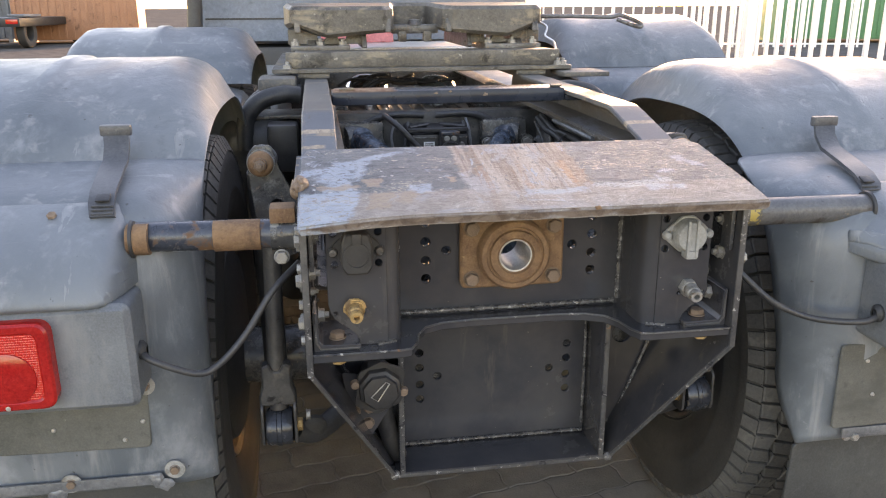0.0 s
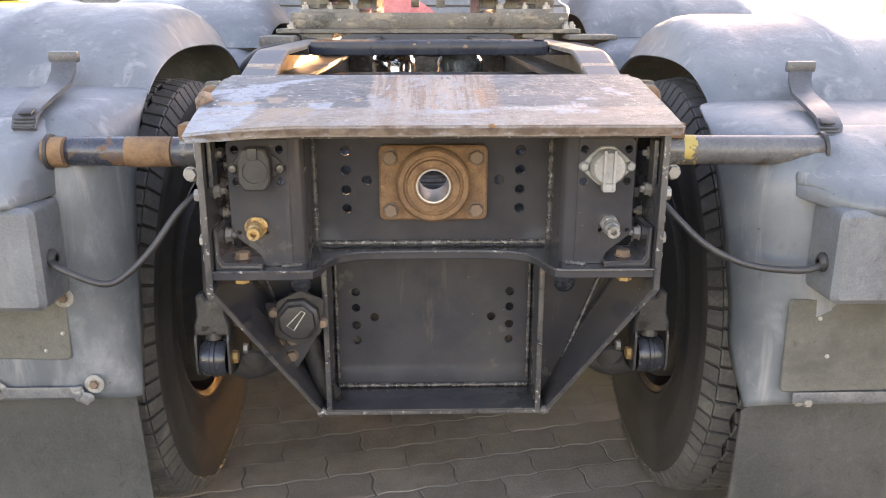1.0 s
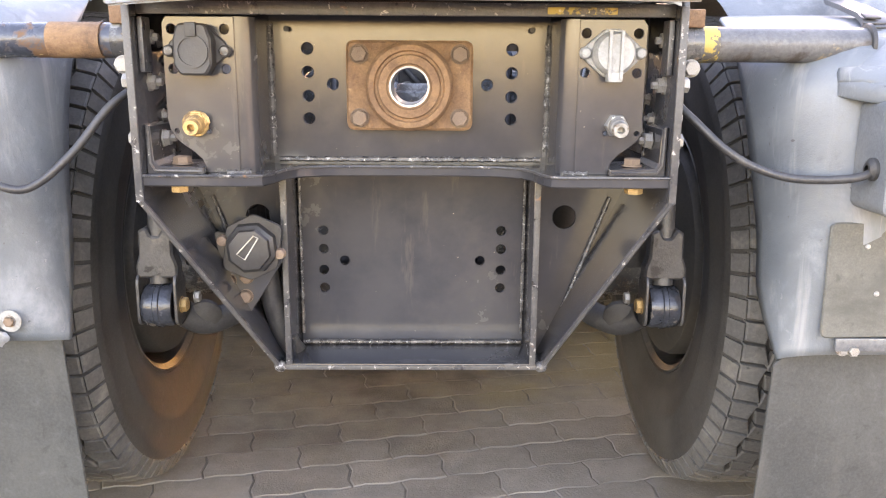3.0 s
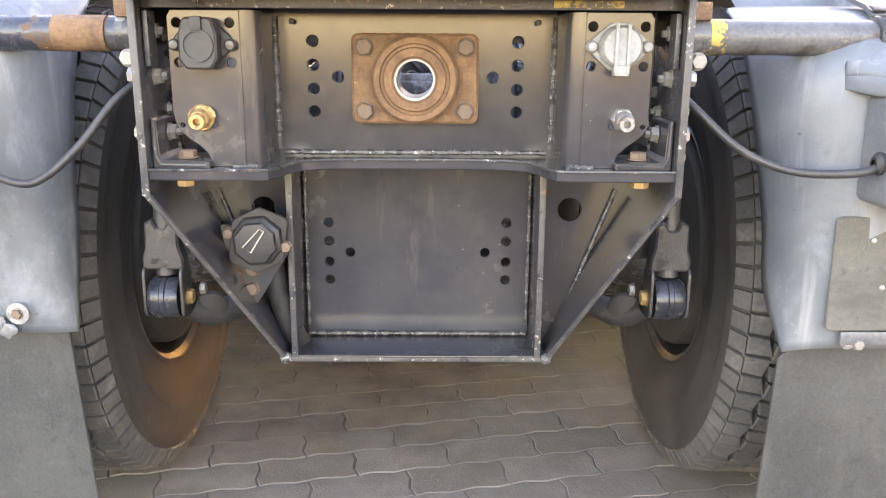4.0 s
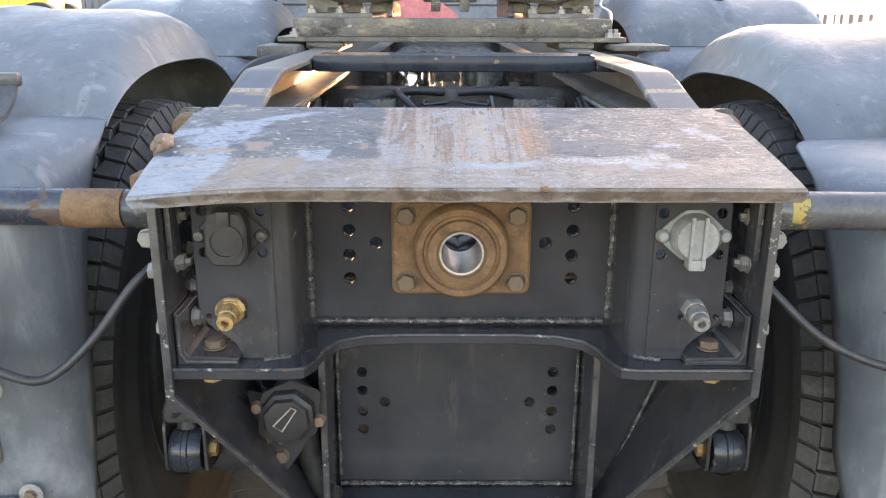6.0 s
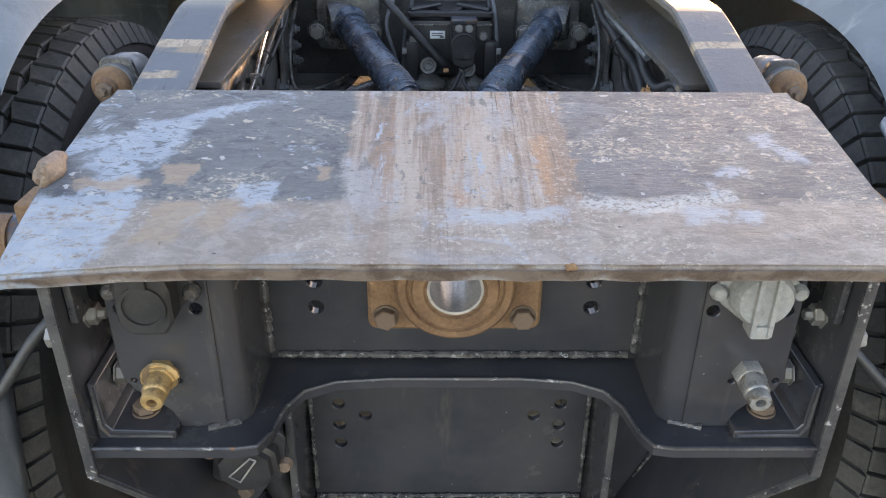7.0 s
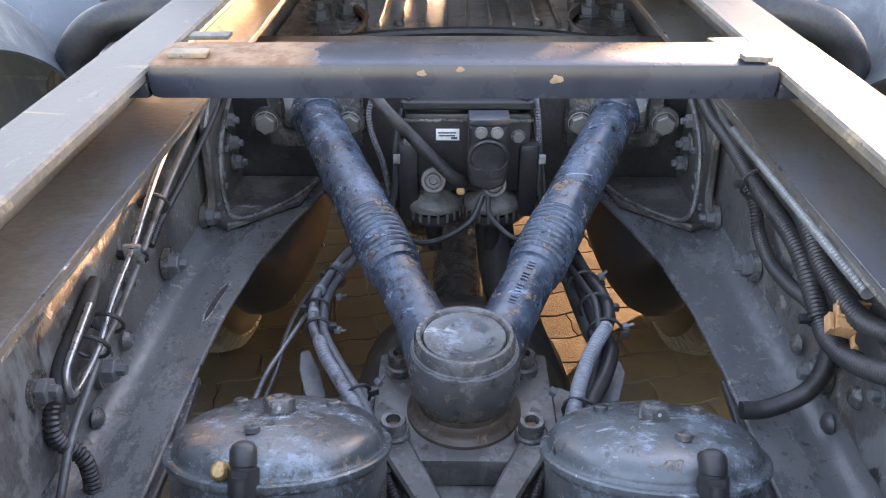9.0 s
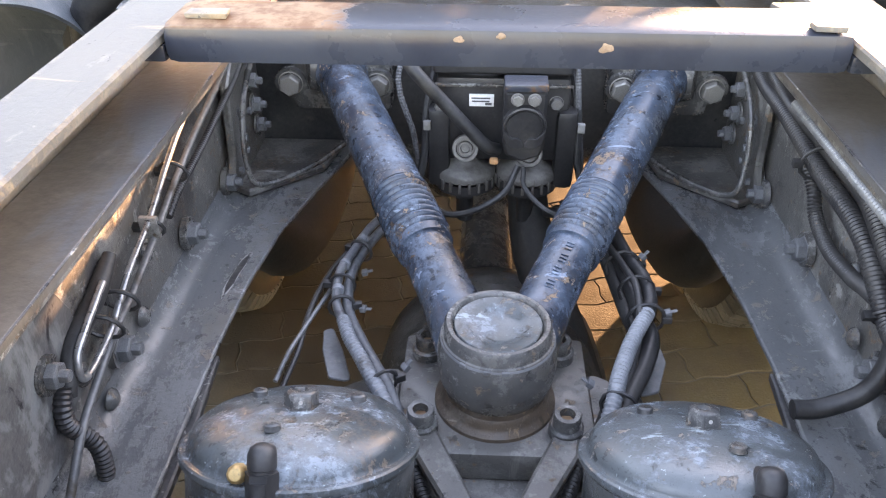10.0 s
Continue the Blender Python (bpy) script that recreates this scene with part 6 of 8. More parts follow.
# ---- inside the frame ----
# triangular axle link: ball housing and two arms
C = Vector((0.004, 0.605, 0))
vr = part("triangular_link", lathe([(0.0, 0.935), (0.0425, 0.935), (0.0432, 0.944), (0.0445, 0.9505), (0.0465, 0.9525), (0.0500, 0.9525), (0.0522, 0.9490), (0.0524, 0.9400), (0.0530, 0.9382), (0.0548, 0.9375), (0.0570, 0.932), (0.0590, 0.920), (0.0592, 0.905), (0.0570, 0.888),
                                    (0.0545, 0.880), (0.0520, 0.877), (0, 0.877)], 64, Matrix.Translation(C)), "casting", truck, "dusty triangular axle link with round ball housing")
part("cap", lathe([(0, 0.9440), (0.018, 0.9442), (0.0255, 0.9452), (0.0285, 0.9475), (0.0310, 0.9485), (0.0385, 0.9495), (0.0418, 0.9500), (0.0428, 0.9490), (0.0430, 0.936)], 56, Matrix.Translation(C)), "canister", vr, "shiny round cap")
part("boot", lathe([(0.0505, 0.880), (0.0520, 0.876), (0.0515, 0.870), (0.0545, 0.866), (0.0550, 0.862), (0.0575, 0.859), (0.0615, 0.855), (0.0620, 0.850), (0, 0.850)], 64, Matrix.Translation(C)), "boot", vr, "rusty brown rubber boot under the ball housing")
for a in (-2.2, -1.75, -1.45):
    part("ring_lug", box((-0.0035, -0.0018, -0.0022), (0.0035, 0.0018, 0.0022), 0.0008, Matrix.Translation((C.x + 0.0555 * math.cos(a), C.y + 0.0555 * math.sin(a), 0.9345)) @ Matrix.Rotation(a + math.pi / 2, 4, "Z")), "galv", vr)
part("clip_ring", sweep([(C.x + 0.0545 * math.cos(a), C.y + 0.0545 * math.sin(a), 0.9345) for a in [k * 2 * math.pi / 40 for k in range(41)]], 0.0021, 6), "galv", vr)
for s, ring_x, end_x, end_z in ((-1, -0.079, -0.226, 1.006), (1, 0.090, 0.243, 1.002)):
    a, b, e = Vector((C.x + s * 0.030, 0.632, 0.908)), Vector((ring_x, 0.765, 0.932)), Vector((end_x, 1.115, end_z))
    part("forging", sweep([a + (b - a) * (k / 10) for k in range(-1, 11)], lambda w, t: 0.030 + 0.014 * max(0, 0.45 - t), 22), "rod", vr, "worn black forged arm")
    d = (e - b).normalized()
    part("clamp_ring", sweep([b - d * 0.006, b - d * 0.004, b + d * 0.004, b + d * 0.006], 0.0335, 24), "rod", vr)
    n = 72
    part("bellows", sweep([b + d * (0.006 + 0.088 * k / n) for k in range(n + 1)], lambda w, t: 0.0325 + 0.0042 * abs(math.sin(t * math.pi * 9)) ** 0.7, 26), "rod", vr, "ribbed black sleeve")
    part("tube", sweep([b + d * 0.094, b + d * 0.11, b + d * 0.30, e], lambda w, t: 0.0345 if t < 0.9 else 0.0335, 26), "rod", vr, "black tube with scraped paint")
    if s > 0:
        f = (b - a).normalized()
        up = (Vector((0, -0.45, 1)) - f * f.dot(Vector((0, -0.45, 1)))).normalized()
        side = f.cross(up)
        for k, gap in enumerate((0, 1, 2, 4, 5, 6, 8, 9, 10, 12, 13, 14)):
            at = a + f * (0.052 + 0.0052 * gap) + up * 0.0303
            m = Matrix((f, side, up)).transposed().to_4x4()
            m.translation = at
            part("cast_mark", box((-0.0014, -0.0042, -0.002), (0.0014, 0.0042, 0.0008), 0.0004, m), "rod", vr)
    part("end_collar", sweep([e - d * 0.03, e - d * 0.015, e], lambda w, t: 0.036 + 0.006 * t, 24), "rod", vr)
    part("end_eye", lathe([(0, -0.045), (0.036, -0.045), (0.042, -0.03), (0.042, 0.03), (0.036, 0.045), (0, 0.045)], 28, along(e + d * 0.025, (d.y, -d.x, 0))), "casting", vr)
    # bolted yoke on the crossmember
    yk = part("link_yoke", box((end_x - 0.075, 1.12, 0.94), (end_x + 0.075, 1.17, 1.06), 0.012), "casting", truck, "cast yoke bolted to the crossmember")
    for dx in (-0.075, 0.055):
        bolt(yk, (end_x + dx * (1 if s < 0 else -1), 1.118, 0.985), (0, -1, -0.1), 0.0165, "zinc", "bolt", 0.4)
        part("washer", lathe([(0, 0.003), (0.0235, 0.003), (0.0245, -0.004)], 20, along((end_x + dx * (1 if s < 0 else -1), 1.119, 0.985), (0, -1, -0.1))), "casting", yk)
    # folded corner bracket with bolts
    cb = part("corner_bracket", slab(rounded([(0.97, 0.87), (1.16, 0.87), (1.16, 1.06), (1.06, 1.06), (1.01, 1.02), (1.0, 0.92)], 0.015), (), 0.012, SIDE, s * 0.368 - 0.006, 0.003), "chassis", truck, "dusty corner bracket")
    part("foot", slab(mirrored([(0.37, 1.16), (0.37, 1.0), (0.345, 0.985), (0.25, 1.07), (0.235, 1.16)], s), (), 0.012, FLAT, 0.862, 0.003), "chassis", cb)
    part("rim", sweep(curve([(s * 0.345, 1.12, 1.05), (s * 0.35, 1.03, 0.99), (s * 0.348, 1.0, 0.91), (s * 0.33, 1.0, 0.876), (s * 0.27, 1.06, 0.875), (s * 0.23, 1.13, 0.88)]), 0.0042, 8), "casting", cb)
    for x, y, z in ((0.378, 1.086, 0.952), (0.378, 1.049, 0.940), (0.380, 1.060, 0.900), (0.378, 1.010, 0.893), (0.360, 1.098, 0.995), (0.360, 1.105, 0.955), (0.360, 1.115, 0.918)):
        part("washer", lathe([(0, 0.003), (0.017, 0.003), (0.0175, 0)], 18, along((s * x, y, z), (-s, 0, 0))), "casting", cb)
        bolt(cb, (s * (x - 0.003), y, z), (-s, 0, 0), 0.0115, "galv", "nut", y * 9)

base = part("link_base", box((-0.095, 0.528, 0.815), (0.103, 0.705, 0.851), 0.006), "chassis", truck, "cast mounting block on the axle")
part("base_step", box((-0.085, 0.50, 0.775), (0.093, 0.70, 0.814), 0.005), "chassis", base)
part("axle_saddle", box((-0.08, 0.48, 0.58), (0.088, 0.70, 0.774), 0.012), "chassis", base)
for x in (-0.069, 0.073):
    for y in (0.560, 0.672):
        part("boss", lathe([(0.021, 0.0), (0.021, 0.012), (0.0185, 0.0145), (0.0165, 0.0145), (0.0165, 0.028), (0.015, 0.030), (0.0095, 0.030), (0.0095, 0.018), (0, 0.018)], 24, Matrix.Translation((x, y, 0.850)) @ Matrix.Diagonal((0.82, 0.82, 0.9, 1))), "casting", base, "socket-head bolt with rusty recess")
        part("recess", lathe([(0.0076, 0.0), (0.0, 0.001)], 6, Matrix.Translation((x, y, 0.868))), "rust", base)
for s in (-1, 1):
    part("brace", slab([(0.004 + s * u, y) for u, y in ((0.088, 0.585), (0.062, 0.565), (0.020, 0.472), (0.000, 0.43), (0.000, 0.38), (0.040, 0.455), (0.078, 0.525))], (), 0.012, FLAT, 0.846, 0.003), "chassis", base, "flat steel brace")
    part("spring_hose", ribbed([(0.004 + s * 0.086, 0.545, 0.838), (0.004 + s * 0.066, 0.49, 0.836), (0.004 + s * 0.046, 0.44, 0.83), (0.004 + s * 0.03, 0.40, 0.81)], 0.006, 0.0045, 0.3), "hose", base)
    part("wing", slab(rounded([(s * 0.10 + 0.004, 0.53), (s * 0.165, 0.57), (s * 0.16, 0.63), (s * 0.10 + 0.004, 0.67)], 0.012), (), 0.012, FLAT, 0.825, 0.002), "chassis", base)


# spring brake canisters
def canister(x0, y0, z0, turn, ex):
    """A spring brake canister that leans ahead; origin at the middle of its rim."""
    m = Matrix.Translation((x0, y0, z0)) @ Matrix.Rotation(radians(-24), 4, "X")
    at = lambda *p: m @ Vector(p)
    c = part("brake_canister", lathe([(0, 0.0292), (0.030, 0.0288), (0.050, 0.0270), (0.066, 0.0236), (0.078, 0.0190), (0.0845, 0.0145), (0.0875, 0.0100), (0.0885, 0.0055), (0.0890, 0.0030), (0.0905, 0.0016), (0.0945, 0.0016), (0.0962, 0.0002),
                                      (0.0966, -0.0030), (0.0955, -0.0062), (0.0930, -0.0080), (0.0918, -0.0100), (0.0912, -0.15), (0.08, -0.165), (0, -0.165)], 64, m), "canister", truck, "dusty black brake canister with hex plug")
    part("hex_plug", lathe([(0, 0.0395), (0.0050, 0.0395), (0.0062, 0.0425), (0.0105, 0.0425), (0.0128, 0.0412), (0.0138, 0.0395), (0.0138, 0.0300), (0.0155, 0.0296), (0.0158, 0.0280)], 6, m @ Matrix.Rotation(turn, 4, "Z")), "casting", c, "worn dark steel hex plug")
    part("plug_hole", lathe([(0, 0.0004), (0.0016, 0.0004), (0.0018, 0)], 8, along(at(0.002, -0.0120, 0.0352), m.to_3x3() @ Vector((0, -1, 0)))), "steel", c)
    for px, py in ((-0.0405, 0.0255), (0.0430, 0.0215), (0.0125 if x0 > 0 else -0.0120, -0.0470)):
        part("stud", lathe([(0, 0.0035), (0.0050, 0.0035), (0.0064, 0.0022), (0.0068, -0.002)], 14, m @ Matrix.Translation((px, py, 0.0290))), "casting", c)
    stand = along(at(ex, -0.094, -0.010), m.to_3x3() @ Vector((0, 0.12, 1)))
    part("elbow", lathe([(0, 0.0440), (0.0050, 0.0436), (0.0085, 0.0412), (0.0102, 0.0370), (0.0105, 0.0270), (0.0098, 0.0262), (0.0098, 0.0240)], 24, stand), "blackplastic", c, "black domed elbow fitting")
    part("elbow_collar", lathe([(0.0098, 0.0245), (0.0122, 0.0240), (0.0122, 0.0030), (0.0105, 0.0015), (0.0085, 0.0010), (0.0085, -0.012), (0, -0.012)], 6, stand), "blackplastic", c)
    part("elbow_neck", sweep([at(ex, -0.062, 0.016), at(ex, -0.092, 0.020)], 0.0072, 14), "blackplastic", c)
    part("hose", sweep(curve([at(ex, -0.1005, 0.010), at(ex, -0.1025, -0.008), at(ex + 0.003, -0.1035, -0.06), at(ex, -0.102, -0.15)]), 0.0060, 12), "rubber", c)
    if x0 < 0:
        part("vent_tag", lathe([(0, 0.007), (0.0045, 0.0065), (0.0068, 0.004), (0.0075, 0), (0.0075, -0.006)], 10, along(at(ex - 0.0185, -0.088, 0.010), m.to_3x3() @ Vector((0, -1, 0.35)))), "brass", c, "small dirty brass vent")
    part("stem", sweep([at(0, 0, -0.16), (x0, 0.50, 0.60)], 0.04, 16), "casting", c)


canister(-0.157, 0.4520, 0.9455, 0.26, -0.008)
canister(0.164, 0.4500, 0.9425, 0.26, 0.022)

# crossmember behind the link
cm = part("crossmember", box((-0.381, 1.170, 0.862), (0.381, 1.184, 1.082), 0.003), "forged", truck, "dark dusty steel crossmember")
part("upper_flange", box((-0.381, 1.184, 1.070), (0.381, 1.26, 1.082), 0.003), "chassis", cm)
# cast cover far down ahead of the crossmember
cp = part("cast_cover", slab(rounded([(-0.375, 1.50), (0.375, 1.50), (0.375, 2.2), (-0.375, 2.2)], 0.02), (), 0.012, FLAT, 0.99, 0.003), "casting", truck, "dusty cast cover with ribs and studs")
part("raised_rib_field", slab(rounded([(-0.185, 1.535), (0.225, 1.535), (0.29, 2.15), (-0.25, 2.15)], 0.02), (), 0.020, FLAT, 1.0, 0.006), "chassis", cp)
part("gasket", sweep(curve([(-0.25, 1.515, 1.004), (-0.12, 1.525, 1.014), (0.02, 1.528, 1.018), (0.16, 1.525, 1.014), (0.29, 1.515, 1.004)]), 0.010, 8), "rubber", cp)
for k in range(9):
    x = 0.02 + (k - 4) * 0.046
    part("rib", box((x - 0.004, 1.56, 1.018), (x + 0.004, 2.08, 1.029), 0.002), "chassis", cp)
for x, y in ((-0.30, 1.70), (-0.248, 1.75), (0.29, 1.73), (0.352, 1.70)):
    bolt(cp, (x, y, 1.002), (0, 0, 1), 0.021, "galv", "nut", x * 20)
for x in (-0.12, 0.16):
    bolt(cp, (x, 1.57, 1.02), (0, 0, 1), 0.010, "casting")
for s, mat in ((-1, "rust"), (1, "chassis")):
    part("side_edge", sweep(curve([(s * 0.235 + 0.02, 1.52, 1.006), (s * 0.212 + 0.02, 1.60, 1.01), (s * 0.216 + 0.02, 1.66, 1.014), (s * 0.252 + 0.02, 1.76, 1.012)]), 0.009, 8), mat, cp)

# relay valve block
vb = part("relay_valve", box((-0.080, 1.035, 0.905), (0.105, 1.125, 1.030), 0.008), "blackplastic", truck, "black air relay valve with label and ports")
part("top_bracket", slab(rounded([(-0.085, 1.03), (0.108, 1.03), (0.108, 1.15), (-0.085, 1.15)], 0.01), [rounded([(-0.062, 1.05), (0.004, 1.05), (-0.03, 1.10), (-0.062, 1.10)], 0.006), rounded([(0.020, 1.05), (0.086, 1.05), (0.086, 1.10), (0.05, 1.10)], 0.006)], 0.014, FLAT, 1.036, 0.003), "blackplastic", vb)
for x0, x1 in ((-0.078, -0.012), (0.030, 0.10)):
    part("bracket_rib", sweep([(x0, 1.035 if x0 < 0 else 1.10, 1.052), (x1, 1.10 if x0 < 0 else 1.035, 1.052)], 0.006, 8), "blackplastic", vb)
part("seam", box((-0.082, 1.030, 1.018), (0.107, 1.037, 1.022), 0.001), "casting", vb)
for x0, x1 in ((-0.092, -0.060), (0.088, 0.118)):
    part("side_wall", box((x0, 1.025, 0.865), (x1, 1.06, 0.985), 0.01), "blackplastic", vb)
lab = part("label", box((-0.034, 1.031, 0.990), (0.000, 1.0345, 1.007), 0.0004), "label", vb, "small white type label")
for z, w in ((1.002, 0.013), (0.9975, 0.012)):
    part("print_line", box((-0.018 - w, 1.0303, z - 0.001), (-0.018 + w, 1.0312, z + 0.001)), "ink", lab)
part("print_block", box((-0.012, 1.0303, 0.992), (-0.003, 1.0312, 0.9955)), "ink", lab)
cu = part("sensor_unit", slab(rounded([(0.0125, 0.960), (0.017, 0.944), (0.040, 0.935), (0.063, 0.944), (0.0685, 0.960), (0.0685, 1.036), (0.0125, 1.036)], 0.007), (), 0.062, FACING, 0.972, 0.004), "blackplastic", vb, "black sensor unit with grey top")
part("grey_top", box((0.0118, 0.970, 1.036), (0.0692, 1.008, 1.046), 0.003), "bluetube", cu, "dark blue-grey plate")
part("round_face", lathe([(0, 0.009), (0.0225, 0.009), (0.0235, 0.0075), (0.0250, 0.0075), (0.0262, 0.011), (0.0285, 0.010), (0.0292, 0.004), (0.0292, 0)], 40, along((0.040, 0.972, 0.990), (0, -1, 0))), "blackplastic", cu)
for k in (-1, 1):
    part("claw", slab([(0.040 + k * u, w) for u, w in ((0.0, 0.968), (0.004, 0.974), (0.010, 0.977), (0.016, 0.976), (0.023, 0.983), (0.0275, 0.990), (0.0285, 0.982), (0.024, 0.970), (0.016, 0.962), (0.006, 0.961), (0.0, 0.963))], (), 0.007, FACING, 0.959, 0.001), "blackplastic", cu, "worn black plastic claw")
for x in (0.0295, 0.0515):
    bolt(cu, (x, 0.971, 1.026), (0, -1, 0), 0.0078, "zinc", turn=x * 50)
for x, z in ((0.086, 0.995), (-0.072, 0.985)):
    bolt(vb, (x, 1.036, z), (0, -1, 0), 0.009, "zinc", turn=z)
for x, z in ((-0.038, 0.930), (0.052, 0.924)):
    part("port", lathe([(0.0, -0.004), (0.006, -0.004), (0.007, 0.003), (0.0095, 0.003), (0.0105, -0.002), (0.0125, -0.002), (0.0135, 0.007), (0.0180, 0.007), (0.0190, 0.004), (0.0190, -0.03), (0, -0.03)], 30, along((x, 1.022, z), (0, -1, 0.35))), "alloycast", vb, "grey ringed air port")
    si = part("silencer", lathe([(0.0, 0.004), (0.020, 0.004), (0.023, -0.002), (0.028, -0.007), (0.041, -0.014), (0.0445, -0.019), (0.0445, -0.026), (0.038, -0.030), (0.030, -0.034), (0, -0.034)], 36, Matrix.Translation((x, 1.05, 0.905))), "alloycast", vb, "grey flared exhaust silencer")
    for k in range(10):
        q = radians(180 + 18 * k + 9)
        part("vent_fin", box((0.040, -0.002, -0.040), (0.0465, 0.002, -0.024), 0.0006, Matrix.Translation((x, 1.05, 0.905)) @ Matrix.Rotation(q, 4, "Z")), "alloycast", si)
    part("slotted_ring", lathe([(0.030, -0.034), (0.044, -0.030), (0.045, -0.044), (0.030, -0.050), (0, -0.050)], 26, Matrix.Translation((x, 1.05, 0.905))), "blackplastic", si)
    part("outlet", box((x - 0.013, 1.02, 0.848), (x + 0.013, 1.05, 0.872), 0.003), "blackplastic", si)
    part("outlet_tail", sweep([(x, 1.05, 0.872), (x, 1.05, 0.80)], 0.013, 12), "rubber", si)
part("thick_hose", sweep(curve([(-0.15, 1.08, 1.085), (-0.112, 1.0, 1.059), (-0.069, 0.995, 1.012), (-0.030, 0.993, 0.970), (-0.008, 0.995, 0.947), (0.006, 1.01, 0.935)]), 0.0092, 14), "rubber", vb, "thick black hose")
for x in (-0.092, 0.122):
    part("plug_tag", box((x - 0.005, 1.02, 0.957), (x + 0.005, 1.028, 0.970), 0.001), "greyplastic", vb)
part("side_conduit", ribbed([(-0.115, 1.09, 1.07), (-0.132, 1.06, 1.030), (-0.131, 1.05, 1.0), (-0.122, 1.05, 0.968), (-0.114, 1.05, 0.94), (-0.107, 1.05, 0.888), (-0.110, 1.04, 0.84)], 0.0042, 0.0042, 0.22, 8), "palehose", vb)
part("side_conduit", ribbed([(0.108, 1.09, 1.07), (0.113, 1.05, 1.037), (0.121, 1.05, 0.962), (0.130, 1.05, 0.893), (0.13, 1.04, 0.84)], 0.0042, 0.0042, 0.22, 8), "palehose", vb)
for s, x in ((-1, -0.105), (1, 0.13)):
    part("side_hose", sweep(curve([(x - s * 0.03, 1.10, 1.06), (x - s * 0.012, 1.05, 0.98), (x - s * 0.006, 1.03, 0.90), (x + s * 0.03, 1.0, 0.80)]), 0.006, 8), "rubber", vb)
part("cable", sweep(curve([(0.042, 0.968, 0.930), (0.045, 0.955, 0.905), (0.075, 0.93, 0.885), (0.12, 0.93, 0.87), (0.15, 0.95, 0.86)]), 0.0035, 8), "rubber", vb)
part("cable", sweep(curve([(0.035, 0.972, 0.930), (0.015, 0.955, 0.895), (-0.03, 0.95, 0.868), (-0.07, 0.96, 0.862), (-0.10, 1.0, 0.88)]), 0.0045, 8), "rubber", vb)
part("tan_plug", box((-0.004, 0.980, 0.926), (0.008, 0.99, 0.934), 0.003), "orange", vb)
for s in (-1, 1):
    part("rear_hose", sweep(curve([(s * 0.02, 1.15, 1.075), (s * 0.10, 1.14, 1.08), (s * 0.16, 1.15, 1.07), (s * 0.21, 1.16, 1.05)]), 0.011, 10), "rubber", vb)


# hose looms over the axle
def tie(parent, at, way, r):
    m = along(at, way)
    part("cable_tie", sweep([m @ Vector((r * math.cos(k * 0.5236), r * math.sin(k * 0.5236), 0)) for k in range(13)], 0.0022, 6, bm=box((r - 0.003, -0.004, -0.004), (r + 0.008, 0.004, 0.004), 0.001, m)), "rubber", parent)


def loom(label, lines, ties, mat="hose"):
    head = None
    for i, (pts, r, rib) in enumerate(lines):
        bm = ribbed(pts, r, 0.007) if rib else sweep(curve(pts), r, 10)
        if head is None:
            head = part("hose_loom", bm, mat, truck, label)
        else:
            part("hose", bm, mat, head)
    for at, way, r in ties:
        tie(head, at, way, r)
    return head


def shifted(pts, d):
    return [(x + d[0], y + d[1], z + d[2]) for x, y, z in pts]


def tie_tail(parent, at, way, up):
    """Cut end and head of a cable tie that stands off a hose."""
    part("tie_head", box((-0.0045, -0.003, 0.0), (0.0045, 0.003, 0.007), 0.001, along(at, way), box((-0.0022, -0.0007, 0.006), (0.0022, 0.0007, 0.006 + up), 0.0003, along(at, way))), "palehose", parent)


LL = [(-0.085, 1.02, 0.82), (-0.12, 0.955, 0.865), (-0.152, 0.899, 0.88), (-0.173, 0.825, 0.88), (-0.182, 0.781, 0.88), (-0.177, 0.723, 0.88), (-0.162, 0.683, 0.88)]
LB = [(-0.075, 1.02, 0.80), (-0.11, 0.965, 0.85), (-0.140, 0.908, 0.868), (-0.163, 0.841, 0.868), (-0.171, 0.786, 0.868), (-0.164, 0.724, 0.868), (-0.145, 0.677, 0.868), (-0.120, 0.627, 0.868), (-0.102, 0.590, 0.868), (-0.07, 0.52, 0.84)]
lh = loom("pale dusty hose loom bound with cable ties", [(LL, 0.0056, False), (LB, 0.0064, False)],
          [((-0.164, 0.838, 0.874), (0.4, 1, 0), 0.0145), ((-0.177, 0.765, 0.874), (0, 1, 0), 0.0145), ((-0.171, 0.722, 0.874), (0.2, -1, 0), 0.0150), ((-0.109, 0.598, 0.874), (0.6, -1, 0), 0.0150)], "palehose")
part("sleeve", ribbed([(-0.164, 0.690, 0.88), (-0.153, 0.66, 0.88), (-0.138, 0.631, 0.88), (-0.122, 0.599, 0.88), (-0.104, 0.568, 0.875), (-0.08, 0.52, 0.85)], 0.0074, 0.0052, 0.16, 12), "sleeve", lh, "pale grey corrugated sleeve")
for p, q in ((2, 3), (3, 4), (4, 5)):
    u, v = Vector(LL[p]), Vector(LL[q])
    part("collar", sweep([u.lerp(v, 0.55), u.lerp(v, 0.68)], 0.0072, 12), "sleeve", lh)
for at, way in (((-0.158, 0.852, 0.878), (0.5, 0.3, 0.5)), ((-0.157, 0.79, 0.873), (1, 0.1, 0.3)), ((-0.150, 0.724, 0.870), (1, -0.3, 0.2)), ((-0.092, 0.625, 0.868), (0.6, 0.5, 0.6))):
    tie_tail(lh, at, way, 0.008)
